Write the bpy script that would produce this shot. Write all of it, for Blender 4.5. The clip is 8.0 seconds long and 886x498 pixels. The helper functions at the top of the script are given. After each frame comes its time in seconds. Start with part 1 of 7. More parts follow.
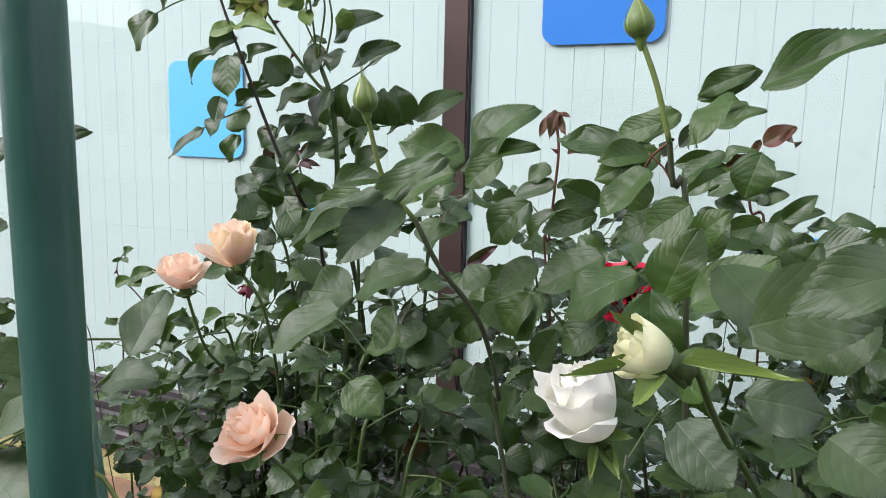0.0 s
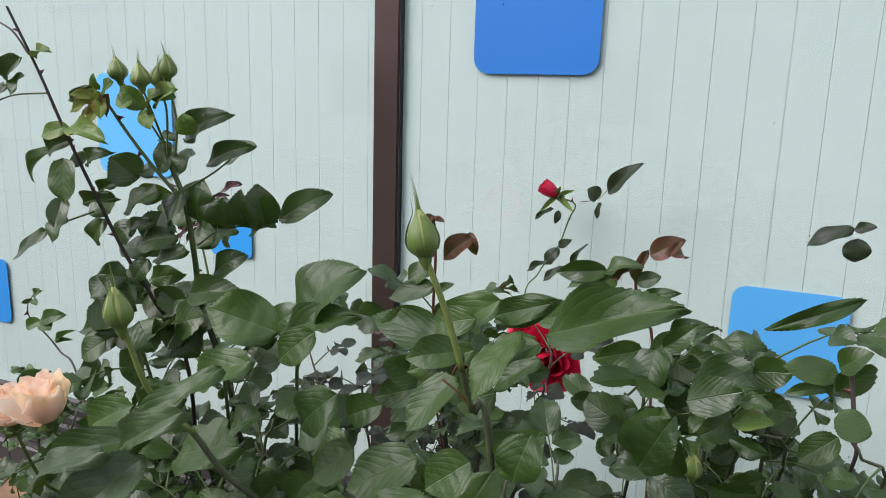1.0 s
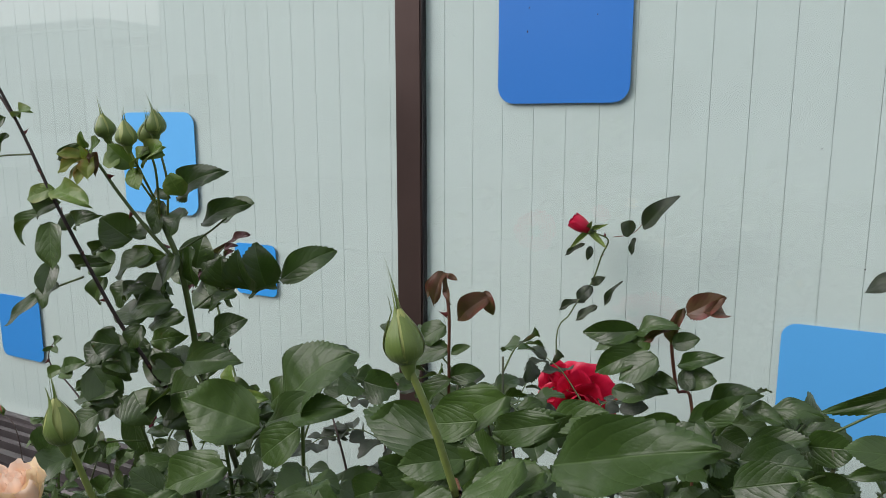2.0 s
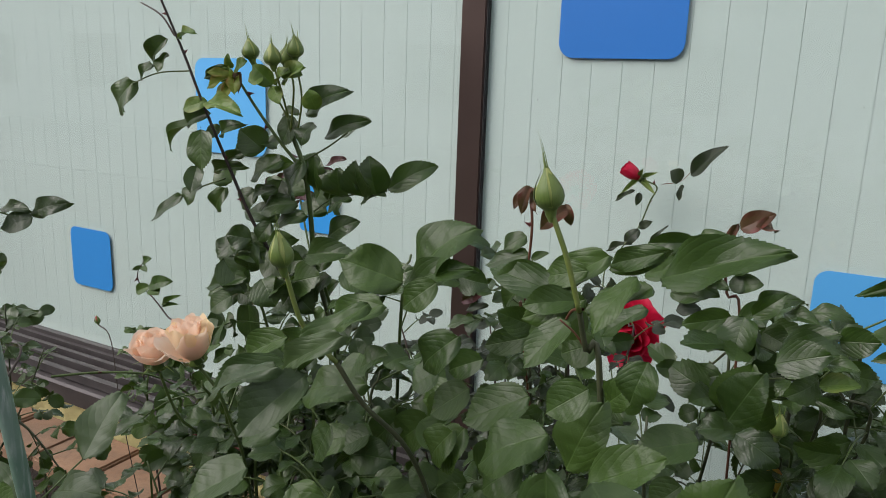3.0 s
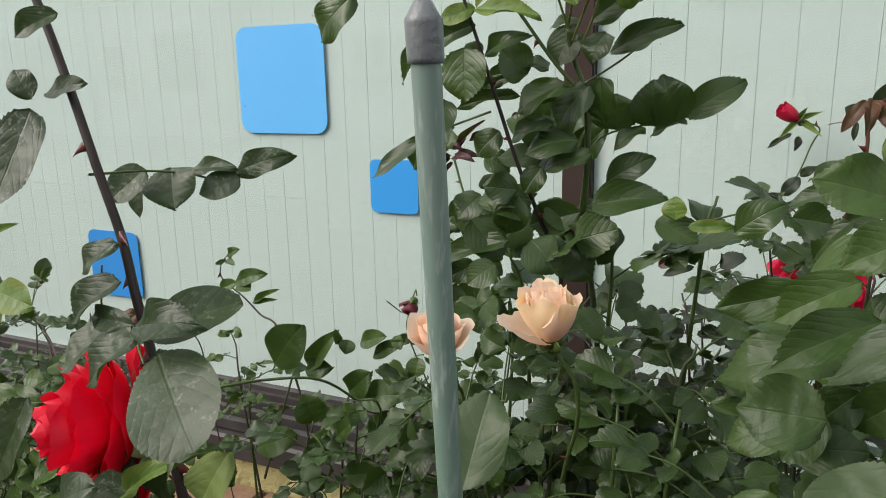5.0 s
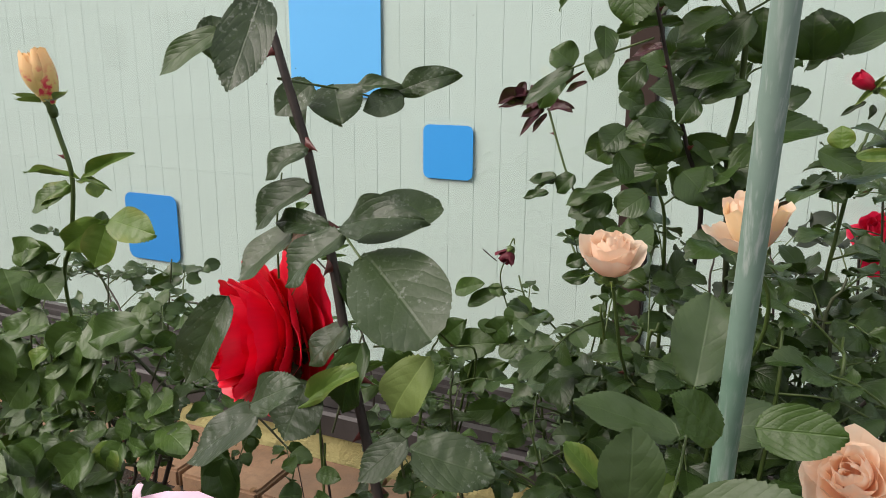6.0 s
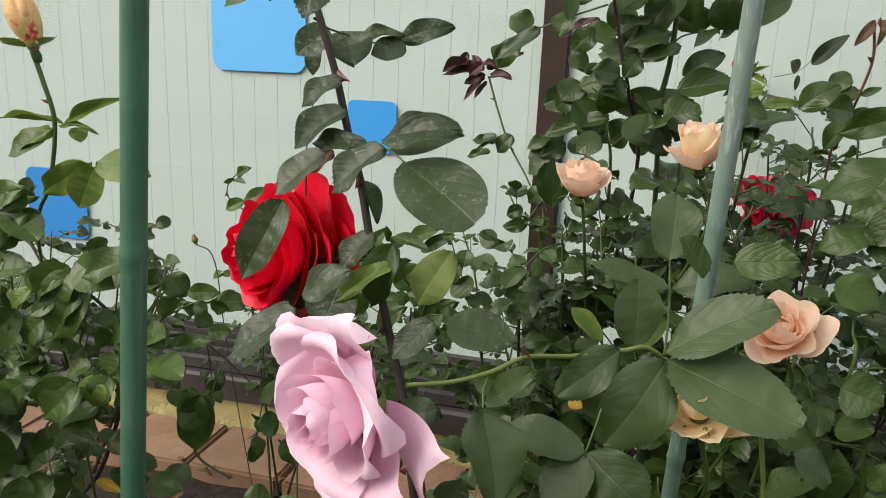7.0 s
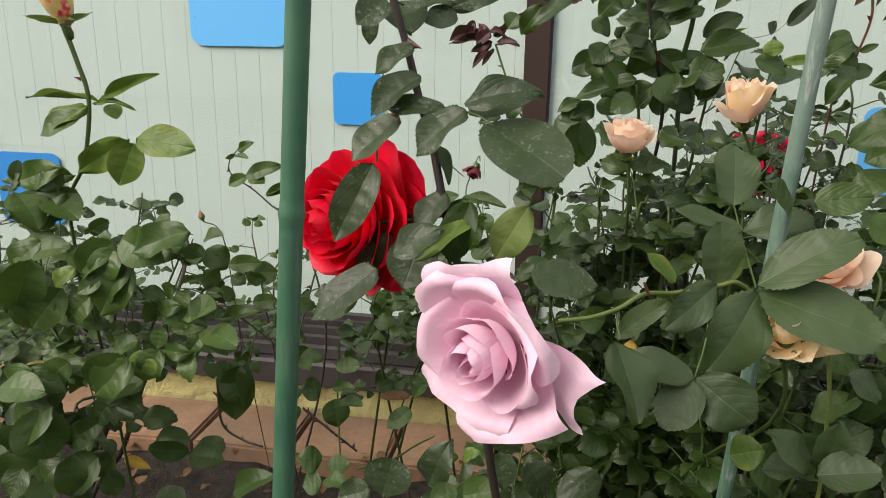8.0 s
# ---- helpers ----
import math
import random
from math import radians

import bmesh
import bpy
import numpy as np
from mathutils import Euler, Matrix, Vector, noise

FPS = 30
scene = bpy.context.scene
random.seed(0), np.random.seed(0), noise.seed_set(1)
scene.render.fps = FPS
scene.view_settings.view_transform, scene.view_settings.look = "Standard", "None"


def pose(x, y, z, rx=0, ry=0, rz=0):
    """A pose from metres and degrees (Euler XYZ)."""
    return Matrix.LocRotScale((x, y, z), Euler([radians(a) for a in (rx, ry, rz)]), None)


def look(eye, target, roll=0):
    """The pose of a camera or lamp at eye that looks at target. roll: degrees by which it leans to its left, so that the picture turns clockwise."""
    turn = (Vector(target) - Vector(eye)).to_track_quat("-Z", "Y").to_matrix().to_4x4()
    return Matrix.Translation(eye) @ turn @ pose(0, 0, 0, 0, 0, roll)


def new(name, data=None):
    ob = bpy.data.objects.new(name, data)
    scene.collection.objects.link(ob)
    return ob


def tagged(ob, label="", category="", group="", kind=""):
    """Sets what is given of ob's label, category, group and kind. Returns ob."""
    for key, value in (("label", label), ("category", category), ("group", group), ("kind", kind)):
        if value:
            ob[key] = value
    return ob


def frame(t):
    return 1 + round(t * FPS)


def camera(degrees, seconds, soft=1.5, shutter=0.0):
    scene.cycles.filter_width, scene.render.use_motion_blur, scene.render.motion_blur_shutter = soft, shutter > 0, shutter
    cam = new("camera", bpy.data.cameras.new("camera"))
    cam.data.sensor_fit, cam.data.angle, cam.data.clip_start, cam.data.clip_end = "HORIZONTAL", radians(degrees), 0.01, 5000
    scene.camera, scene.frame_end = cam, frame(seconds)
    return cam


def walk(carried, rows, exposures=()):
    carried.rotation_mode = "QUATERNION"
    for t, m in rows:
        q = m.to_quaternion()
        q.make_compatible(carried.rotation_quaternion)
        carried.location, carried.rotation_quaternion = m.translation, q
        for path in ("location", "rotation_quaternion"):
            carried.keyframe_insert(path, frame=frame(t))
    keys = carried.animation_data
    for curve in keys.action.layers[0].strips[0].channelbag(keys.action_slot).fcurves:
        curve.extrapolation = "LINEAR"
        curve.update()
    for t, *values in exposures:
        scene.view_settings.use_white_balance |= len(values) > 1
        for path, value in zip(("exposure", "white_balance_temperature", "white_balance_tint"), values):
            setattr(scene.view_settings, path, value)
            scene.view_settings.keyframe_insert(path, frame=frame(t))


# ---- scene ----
cam = camera(62.8, 8.0, 0.85)
PATH = [
    (0, (0.137, 0.28, 1.053), (-0.682, 2.081, 0.756), 1.5),
    (0.2, (0.146, 0.278, 1.082), (-0.579, 2.104, 0.707), 1.5),
    (0.5, (0.171, 0.314, 1.125), (-0.556, 2.134, 0.728), 1.6),
    (1, (0.212, 0.406, 1.197), (-0.573, 2.202, 0.796), 1.7),
    (2.3, (0.206, 0.478, 1.223), (-0.716, 2.22, 0.882), 0.0),
    (2.5, (0.21, 0.444, 1.222), (-0.748, 2.165, 0.873), 0.8),
    (3, (0.204, 0.338, 1.186), (-0.732, 2.051, 0.75), 2.0),
    (3.5, (0.12, 0.24, 1.176), (-0.733, 1.993, 0.728), 3.4),
    (4, (0.005, 0.211, 1.14), (-0.751, 2.011, 0.706), 1.2),
    (4.5, (-0.087, 0.252, 1.12), (-0.754, 2.087, 0.69), 1.4),
    (5, (-0.153, 0.331, 1.109), (-0.969, 2.099, 0.656), -1.1),
    (5.2, (-0.173, 0.35, 1.103), (-1.088, 2.067, 0.641), -0.6),
    (6.3, (-0.304, 0.215, 1.043), (-0.969, 2.04, 0.566), 1.9),
    (6.5, (-0.315, 0.187, 1.038), (-0.884, 2.046, 0.567), 2.9),
    (7, (-0.335, 0.125, 1.012), (-0.807, 2.01, 0.536), 2.4),
    (7.5, (-0.365, 0.05, 1.026), (-0.749, 1.938, 0.491), 2.0),
    (8, (-0.433, 0.067, 1.004), (-0.754, 1.965, 0.463), 1.0),
]
walk(cam, [(t, look(eye, target, roll)) for t, eye, target, roll in PATH],
     [(0.0, 0.84, 6130, 19), (1.0, 0.52, 6230, 19), (2.5, 0.16, 6450, 18), (3.5, 0.19, 6560, 16), (4.0, 0.33, 6620, 15.5), (4.5, 0.38, 6680, 14.5), (6.5, 0.44, 6960, 15), (8.0, 0.45, 7080, 15)])

# ---- sky and light: bright overcast day ----
world = bpy.data.worlds.new("sky")
scene.world = world
world.use_nodes = True
wn = world.node_tree.nodes
sky = wn.new("ShaderNodeTexSky")
sky.sky_type, sky.sun_disc = "NISHITA", False
sky.sun_elevation, sky.sun_rotation = radians(38), radians(228)
sky.air_density, sky.dust_density = 1.0, 4.0
overcast = wn.new("ShaderNodeMix")
overcast.data_type, overcast.inputs[0].default_value = "RGBA", 0.75
overcast.inputs[7].default_value = (9.0, 9.4, 10.0, 1)
world.node_tree.links.new(sky.outputs[0], overcast.inputs[6])
world.node_tree.links.new(overcast.outputs[2], wn["Background"].inputs[0])
wn["Background"].inputs[1].default_value = 0.088
sun_data = bpy.data.lights.new("sun", "SUN")
sun_data.energy, sun_data.angle, sun_data.color = 2.3, radians(44), (1.0, 0.97, 0.93)
sun = new("sun", sun_data)
sun.matrix_world = look((-5.5, -4.0, 6.0), (0, 1, 0.5))

# ---- materials ----
class Nodes:
    """Short hand for wiring one node material."""

    def __init__(self, name, rough=0.6, metal=0.0):
        self.mat = bpy.data.materials.new(name)
        self.mat.use_nodes = True
        self.t = self.mat.node_tree
        self.p = self.t.nodes["Principled BSDF"]
        self.p.inputs["Roughness"].default_value, self.p.inputs["Metallic"].default_value = rough, metal

    def n(self, kind, **values):
        node = self.t.nodes.new("ShaderNode" + kind)
        for k, v in values.items():
            node.inputs[k].default_value = v
        return node

    def link(self, a, b):
        self.t.links.new(a, b)

    def math(self, op, a, b=0.0, c=0.0):
        node = self.t.nodes.new("ShaderNodeMath")
        node.operation = op
        for i, v in enumerate((a, b, c)):
            if isinstance(v, (int, float)):
                node.inputs[i].default_value = v
            else:
                self.link(v, node.inputs[i])
        return node.outputs[0]

    def mix(self, f, a, b, blend="MIX"):
        node = self.t.nodes.new("ShaderNodeMix")
        node.data_type, node.blend_type = "RGBA", blend
        for i, v in ((0, f), (6, a), (7, b)):
            if isinstance(v, (int, float)):
                node.inputs[i].default_value = v
            elif isinstance(v, tuple):
                node.inputs[i].default_value = (*v[:3], 1)
            else:
                self.link(v, node.inputs[i])
        return node.outputs[2]

    def ramp(self, f, lo, hi):
        node = self.t.nodes.new("ShaderNodeMapRange")
        node.inputs[1].default_value, node.inputs[2].default_value = lo, hi
        self.link(f, node.inputs[0])
        return node.outputs[0]

    def noise(self, scale, detail=4, coord=None, rough=0.55):
        node = self.n("TexNoise", Scale=scale, Detail=detail, Roughness=rough)
        if coord is None:
            coord = self.t.nodes.new("ShaderNodeNewGeometry").outputs["Position"]
        self.link(coord, node.inputs["Vector"])
        return node.outputs["Fac"]

    def chance(self):
        """A number of its own for each object and each loose piece."""
        a = self.t.nodes.new("ShaderNodeObjectInfo").outputs["Random"]
        b = self.t.nodes.new("ShaderNodeNewGeometry").outputs["Random Per Island"]
        return self.math("FRACT", self.math("ADD", a, b))

    def bump(self, height, strength, distance):
        node = self.n("Bump", Strength=strength, Distance=distance)
        self.link(height, node.inputs["Height"])
        self.link(node.outputs[0], self.p.inputs["Normal"])

    def color(self, socket):
        self.link(socket, self.p.inputs["Base Color"])

    def rough(self, socket):
        self.link(socket, self.p.inputs["Roughness"])


def surface(name, a, b, rough=0.6, metal=0.0, scale=20.0, fine=220.0, bump=0.15, depth=0.002, spread=0.0):
    m = Nodes(name, rough, metal)
    big, small = m.noise(scale), m.noise(fine, 3)
    f = m.math("ADD", m.math("MULTIPLY", m.ramp(big, 0.3, 0.7), 0.65), m.math("MULTIPLY", small, 0.35))
    c = m.mix(f, a, b)
    if spread:
        c = m.mix(m.math("MULTIPLY", m.chance(), spread), c, tuple(v * 0.45 for v in a))
    m.color(c)
    m.rough(m.math("ADD", m.math("MULTIPLY", big, 0.2), rough - 0.1))
    m.bump(small, bump, depth)
    return m.mat


def leaf_material(name, dark, light, rough=0.38, dust=0.0, spots=0.0, edge=None, thin=0.13, relief=0.26, gloss=0.34):
    """Rose leaf: midrib and side veins, quilted relief, dust and dried water marks."""
    m = Nodes(name, rough)
    m.p.inputs["Specular IOR Level"].default_value = gloss
    uv = m.t.nodes.new("ShaderNodeUVMap").outputs[0]
    sep = m.t.nodes.new("ShaderNodeSeparateXYZ")
    m.link(uv, sep.inputs[0])
    across = m.math("ABSOLUTE", m.math("SUBTRACT", sep.outputs[0], 0.5))
    along = sep.outputs[1]
    k = m.chance()
    rib = m.math("SUBTRACT", 1.0, m.ramp(across, 0.004, 0.026))
    bent = m.math("ADD", m.math("MULTIPLY", across, 0.40), m.math("MULTIPLY", m.math("MULTIPLY", across, across), 1.3))
    phase = m.math("ADD", m.math("MULTIPLY", m.math("SUBTRACT", along, bent), 6.0), m.math("MULTIPLY", m.noise(38.0, 3), 1.1))
    saw = m.math("ABSOLUTE", m.math("SUBTRACT", m.math("FRACT", phase), 0.5))
    vein = m.ramp(saw, 0.40, 0.5)
    blotch = m.noise(60.0, 4)
    tone = m.math("ADD", m.math("MULTIPLY", k, 0.6), m.math("MULTIPLY", blotch, 0.4))
    c = m.mix(tone, dark, light)
    c = m.mix(m.math("MULTIPLY", m.math("MAXIMUM", rib, m.math("MULTIPLY", vein, 0.25)), 0.20), c, tuple(min(1, v * 1.7 + 0.02) for v in light))
    if edge:
        c = m.mix(m.math("MULTIPLY", m.ramp(across, 0.2, 0.5), m.ramp(blotch, 0.35, 0.6)), c, edge)
    if dust:
        d = m.math("MULTIPLY", m.ramp(m.noise(35.0, 5), 0.35, 0.75), dust)
        c = m.mix(d, c, (0.30, 0.33, 0.29))
    if spots:
        s = m.math("MULTIPLY", m.ramp(m.noise(300.0, 4), 0.56, 0.66), m.ramp(m.noise(48.0, 3), 0.42, 0.62))
        c = m.mix(m.math("MULTIPLY", s, spots), c, (0.42, 0.46, 0.40))
    m.color(c)
    m.rough(m.math("ADD", m.math("MULTIPLY", blotch, 0.34), rough - 0.13))
    groove = m.math("POWER", m.math("MULTIPLY", saw, 2.0), 3.0)
    net = m.n("TexVoronoi", Scale=1.0)
    spread_uv = m.t.nodes.new("ShaderNodeMapping")
    spread_uv.inputs["Scale"].default_value = (22, 30, 1)
    m.link(uv, spread_uv.inputs[0])
    m.link(spread_uv.outputs[0], net.inputs["Vector"])
    cells = m.math("SUBTRACT", 1.0, m.ramp(net.outputs["Distance"], 0.0, 0.7))
    height = m.math("SUBTRACT", m.math("ADD", m.math("MULTIPLY", cells, 0.16), m.math("MULTIPLY", m.noise(130.0, 3), 0.9)),
                    m.math("ADD", m.math("MULTIPLY", groove, 0.40), m.math("MULTIPLY", rib, 0.9)))
    m.bump(height, relief, 0.0013)
    out = m.t.nodes["Material Output"]
    tr = m.t.nodes.new("ShaderNodeBsdfTranslucent")
    m.link(m.mix(0.5, c, (0.17, 0.30, 0.02)), tr.inputs[0])
    mixer = m.n("MixShader", Fac=thin)
    m.link(m.p.outputs[0], mixer.inputs[1])
    m.link(tr.outputs[0], mixer.inputs[2])
    m.link(mixer.outputs[0], out.inputs[0])
    return m.mat


def petal_material(name, base, tip, shade, rough=0.55, thin=0.38, blush=None, sheen=0.4):
    """Petal: tone runs from the base to the lip, with fine veins along it."""
    m = Nodes(name, rough)
    uv = m.t.nodes.new("ShaderNodeUVMap").outputs[0]
    sep = m.t.nodes.new("ShaderNodeSeparateXYZ")
    m.link(uv, sep.inputs[0])
    stretch = m.t.nodes.new("ShaderNodeMapping")
    stretch.inputs["Scale"].default_value = (15, 1.6, 1)
    m.link(uv, stretch.inputs[0])
    streak = m.noise(1.0, 3, stretch.outputs[0])
    c = m.mix(m.ramp(sep.outputs[1], 0.1, 0.85), base, tip)
    c = m.mix(m.math("MULTIPLY", m.ramp(streak, 0.4, 0.75), 0.35), c, shade)
    c = m.mix(m.math("MULTIPLY", m.chance(), 0.25), c, shade)
    if blush:
        c = m.mix(m.math("MULTIPLY", m.ramp(m.noise(75.0, 3), 0.52, 0.60), m.ramp(m.math("SUBTRACT", 1.0, sep.outputs[1]), 0.25, 0.5)), c, blush)
    m.color(c)
    m.p.inputs["Sheen Weight"].default_value = sheen
    m.bump(m.math("ADD", streak, m.math("MULTIPLY", m.noise(160.0, 3), 0.6)), 0.25, 0.0015)
    tr = m.t.nodes.new("ShaderNodeBsdfTranslucent")
    m.link(c, tr.inputs[0])
    mixer = m.n("MixShader", Fac=thin)
    m.link(m.p.outputs[0], mixer.inputs[1])
    m.link(tr.outputs[0], mixer.inputs[2])
    m.link(mixer.outputs[0], m.t.nodes["Material Output"].inputs[0])
    return m.mat


def glass_material():
    """Window glass: clear, with the gloss of its surface."""
    m = Nodes("window_glass")
    clear = m.t.nodes.new("ShaderNodeBsdfTransparent")
    clear.inputs[0].default_value = (0.93, 0.97, 0.955, 1)
    gloss = m.n("BsdfGlossy", Roughness=0.015)
    facing = m.t.nodes.new("ShaderNodeLayerWeight").outputs["Facing"]
    fres = m.math("ADD", 0.06, m.math("MULTIPLY", m.math("POWER", facing, 5.0), 0.9))
    mixer = m.t.nodes.new("ShaderNodeMixShader")
    m.link(fres, mixer.inputs[0])
    m.link(clear.outputs[0], mixer.inputs[1])
    m.link(gloss.outputs[0], mixer.inputs[2])
    m.link(mixer.outputs[0], m.t.nodes["Material Output"].inputs[0])
    return m.mat


def brick_material():
    m = Nodes("paver_clay", 0.9)
    big, mid, fine = m.noise(9.0, 4), m.noise(60.0, 4), m.noise(420.0, 3)
    c = m.mix(m.ramp(big, 0.3, 0.7), (0.28, 0.160, 0.088), (0.38, 0.230, 0.135))
    c = m.mix(m.math("MULTIPLY", m.ramp(mid, 0.45, 0.75), 0.6), c, (0.20, 0.125, 0.08))
    c = m.mix(m.math("MULTIPLY", m.ramp(m.noise(5.0, 6), 0.42, 0.66), 0.7), c, (0.15, 0.105, 0.07))
    c = m.mix(m.math("MULTIPLY", m.chance(), 0.3), c, (0.28, 0.17, 0.11))
    m.color(c)
    m.bump(m.math("ADD", fine, mid), 0.6, 0.003)
    return m.mat


def stucco_material():
    m = Nodes("yellow_stucco", 0.92)
    big, lump = m.noise(7.0, 4), m.noise(95.0, 5, rough=0.7)
    c = m.mix(m.ramp(big, 0.35, 0.7), (0.58, 0.53, 0.24), (0.46, 0.41, 0.18))
    c = m.mix(m.math("MULTIPLY", m.ramp(lump, 0.62, 0.8), 0.5), c, (0.36, 0.31, 0.16))
    m.color(c)
    m.bump(lump, 0.9, 0.008)
    return m.mat


def soil_material():
    m = Nodes("soil", 0.95)
    big, mid, fine = m.noise(4.0, 4), m.noise(40.0, 5), m.noise(200.0, 4)
    c = m.mix(m.ramp(mid, 0.35, 0.7), (0.020, 0.015, 0.011), (0.062, 0.046, 0.031))
    c = m.mix(m.math("MULTIPLY", m.ramp(big, 0.45, 0.7), 0.4), c, (0.075, 0.062, 0.046))
    m.color(c)
    m.bump(m.math("ADD", mid, fine), 1.0, 0.02)
    return m.mat


LEAF = {
    "dark": leaf_material("leaf_dark", (0.015, 0.038, 0.008), (0.048, 0.094, 0.017), 0.33, relief=0.30, gloss=0.52),
    "broad": leaf_material("leaf_broad", (0.019, 0.046, 0.010), (0.054, 0.104, 0.019), 0.41, relief=0.30, gloss=0.42),
    "dusty": leaf_material("leaf_dusty", (0.015, 0.033, 0.010), (0.038, 0.068, 0.020), 0.36, dust=0.12, spots=0.30, gloss=0.37),
    "matte": leaf_material("leaf_matte", (0.024, 0.050, 0.014), (0.050, 0.090, 0.024), 0.43, dust=0.10, relief=0.24, gloss=0.42),
    "fresh": leaf_material("leaf_fresh", (0.052, 0.112, 0.014), (0.11, 0.185, 0.030), 0.38, dust=0.02, edge=(0.19, 0.23, 0.05)),
    "pale": leaf_material("leaf_pale", (0.030, 0.068, 0.013), (0.072, 0.132, 0.025), 0.38, gloss=0.45),
    "young": leaf_material("leaf_young", (0.105, 0.165, 0.022), (0.22, 0.26, 0.040), 0.40, edge=(0.26, 0.12, 0.03), thin=0.3),
    "under": leaf_material("leaf_underside", (0.14, 0.200, 0.055), (0.19, 0.250, 0.072), 0.6),
    "purple": leaf_material("leaf_purple", (0.038, 0.009, 0.014), (0.080, 0.020, 0.030), 0.35),
    "bronze": leaf_material("leaf_bronze", (0.060, 0.030, 0.018), (0.125, 0.062, 0.032), 0.38, edge=(0.15, 0.03, 0.03)),
    # wall-side leaves: shade between the bushes put into a dark slate green
    "shadow": leaf_material("leaf_shaded_slate", (0.016, 0.025, 0.016), (0.035, 0.047, 0.028), 0.45, dust=0.06),
    "brown": leaf_material("leaf_withered", (0.10, 0.050, 0.024), (0.21, 0.115, 0.055), 0.75),
    "yellow": leaf_material("leaf_yellowing", (0.42, 0.27, 0.035), (0.56, 0.40, 0.07), 0.5, edge=(0.30, 0.10, 0.02)),
}
STEM = {
    "green": surface("stem_green", (0.045, 0.080, 0.018), (0.085, 0.130, 0.030), 0.45, 0, 40, 300),
    "dark": surface("stem_dark", (0.035, 0.050, 0.022), (0.085, 0.095, 0.045), 0.5, 0, 40, 300),
    "brown": surface("stem_brown", (0.042, 0.032, 0.027), (0.090, 0.068, 0.055), 0.6, 0, 40, 300),
    "bark": surface("stem_bark", (0.018, 0.013, 0.011), (0.048, 0.034, 0.027), 0.55, 0, 60, 300),
    "young": surface("stem_young", (0.105, 0.150, 0.030), (0.165, 0.215, 0.052), 0.45, 0, 60, 300),
    "red": surface("stem_red", (0.12, 0.045, 0.028), (0.18, 0.075, 0.040), 0.45, 0, 40, 300),
}
THORN = surface("thorn_red", (0.085, 0.016, 0.016), (0.15, 0.035, 0.028), 0.4, 0, 40, 300)
SEPAL = petal_material("sepal_green", (0.092, 0.165, 0.028), (0.150, 0.225, 0.042), (0.200, 0.255, 0.060), 0.42, 0.12, None, 0.1)
BUD_GREEN = petal_material("bud_green", (0.22, 0.30, 0.065), (0.38, 0.42, 0.12), (0.15, 0.21, 0.045), 0.42, 0.1, None, 0.1)
PETAL = {
    "pink": petal_material("petal_lilac_pink", (0.97, 0.54, 0.72), (0.99, 0.75, 0.87), (0.97, 0.57, 0.74), 0.5, 0.2),
    "red": petal_material("petal_red", (0.80, 0.004, 0.030), (0.90, 0.008, 0.045), (0.60, 0.003, 0.022), 0.42, 0.2, None, 0.03),
    "dark_red": petal_material("petal_crimson", (0.58, 0.006, 0.040), (0.66, 0.012, 0.060), (0.32, 0.002, 0.018), 0.45, 0.2, None, 0.03),
    "peach": petal_material("petal_peach", (1.0, 0.64, 0.41), (1.0, 0.83, 0.67), (1.0, 0.71, 0.51), 0.5, 0.40, None, 0.25),
    "cream": petal_material("petal_cream", (0.97, 0.73, 0.34), (1.0, 0.81, 0.52), (0.98, 0.76, 0.42), 0.5, 0.36),
    "wine": petal_material("petal_wilted_wine", (0.10, 0.004, 0.014), (0.16, 0.008, 0.022), (0.05, 0.002, 0.010), 0.6, 0.15, None, 0.03),
    "white": petal_material("petal_white", (0.90, 0.89, 0.66), (0.94, 0.93, 0.86), (0.91, 0.90, 0.78), 0.5, 0.32),
    "lemon": petal_material("petal_lemon", (0.62, 0.70, 0.34), (0.93, 0.90, 0.58), (0.70, 0.76, 0.36), 0.5, 0.25),
    "flame": petal_material("petal_flame", (0.72, 0.62, 0.16), (0.98, 0.66, 0.32), (0.97, 0.60, 0.22), 0.5, 0.25, (0.80, 0.05, 0.09)),
}
STAKE_CAP = surface("stake_cap_grey", (0.105, 0.120, 0.122), (0.21, 0.235, 0.235), 0.34, 0, 60, 260, 0.35)
ALU = surface("bronze_aluminium", (0.072, 0.049, 0.041), (0.092, 0.063, 0.053), 0.36, 0.55, 6, 500, 0.04)
GASKET = surface("gasket_black", (0.012, 0.012, 0.012), (0.02, 0.02, 0.02), 0.6)
RAIL = surface("rail_aluminium", (0.034, 0.030, 0.029), (0.090, 0.081, 0.079), 0.48, 0.3, 9, 190, 0.15)
SLAT = surface("slat_mint_white", (0.68, 0.755, 0.725), (0.71, 0.78, 0.75), 0.6, 0, 3, 90, 0.03)
DARKGAP = surface("cavity_grey", (0.52, 0.59, 0.57), (0.56, 0.63, 0.61), 0.8)
SPECK = surface("dirt_speck", (0.03, 0.03, 0.028), (0.06, 0.055, 0.05), 0.8)
GLASS, CLAY, STUCCO, SOIL = glass_material(), brick_material(), stucco_material(), soil_material()
FACADE = surface("facade_plaster", (0.36, 0.37, 0.37), (0.45, 0.46, 0.46), 0.85, 0, 0.6, 20)
TILE_ROOF = surface("roof_dark", (0.10, 0.10, 0.11), (0.15, 0.15, 0.16), 0.7, 0, 0.8, 10)
ASPHALT = surface("asphalt", (0.060, 0.060, 0.062), (0.095, 0.095, 0.094), 0.9, 0, 1.5, 60)


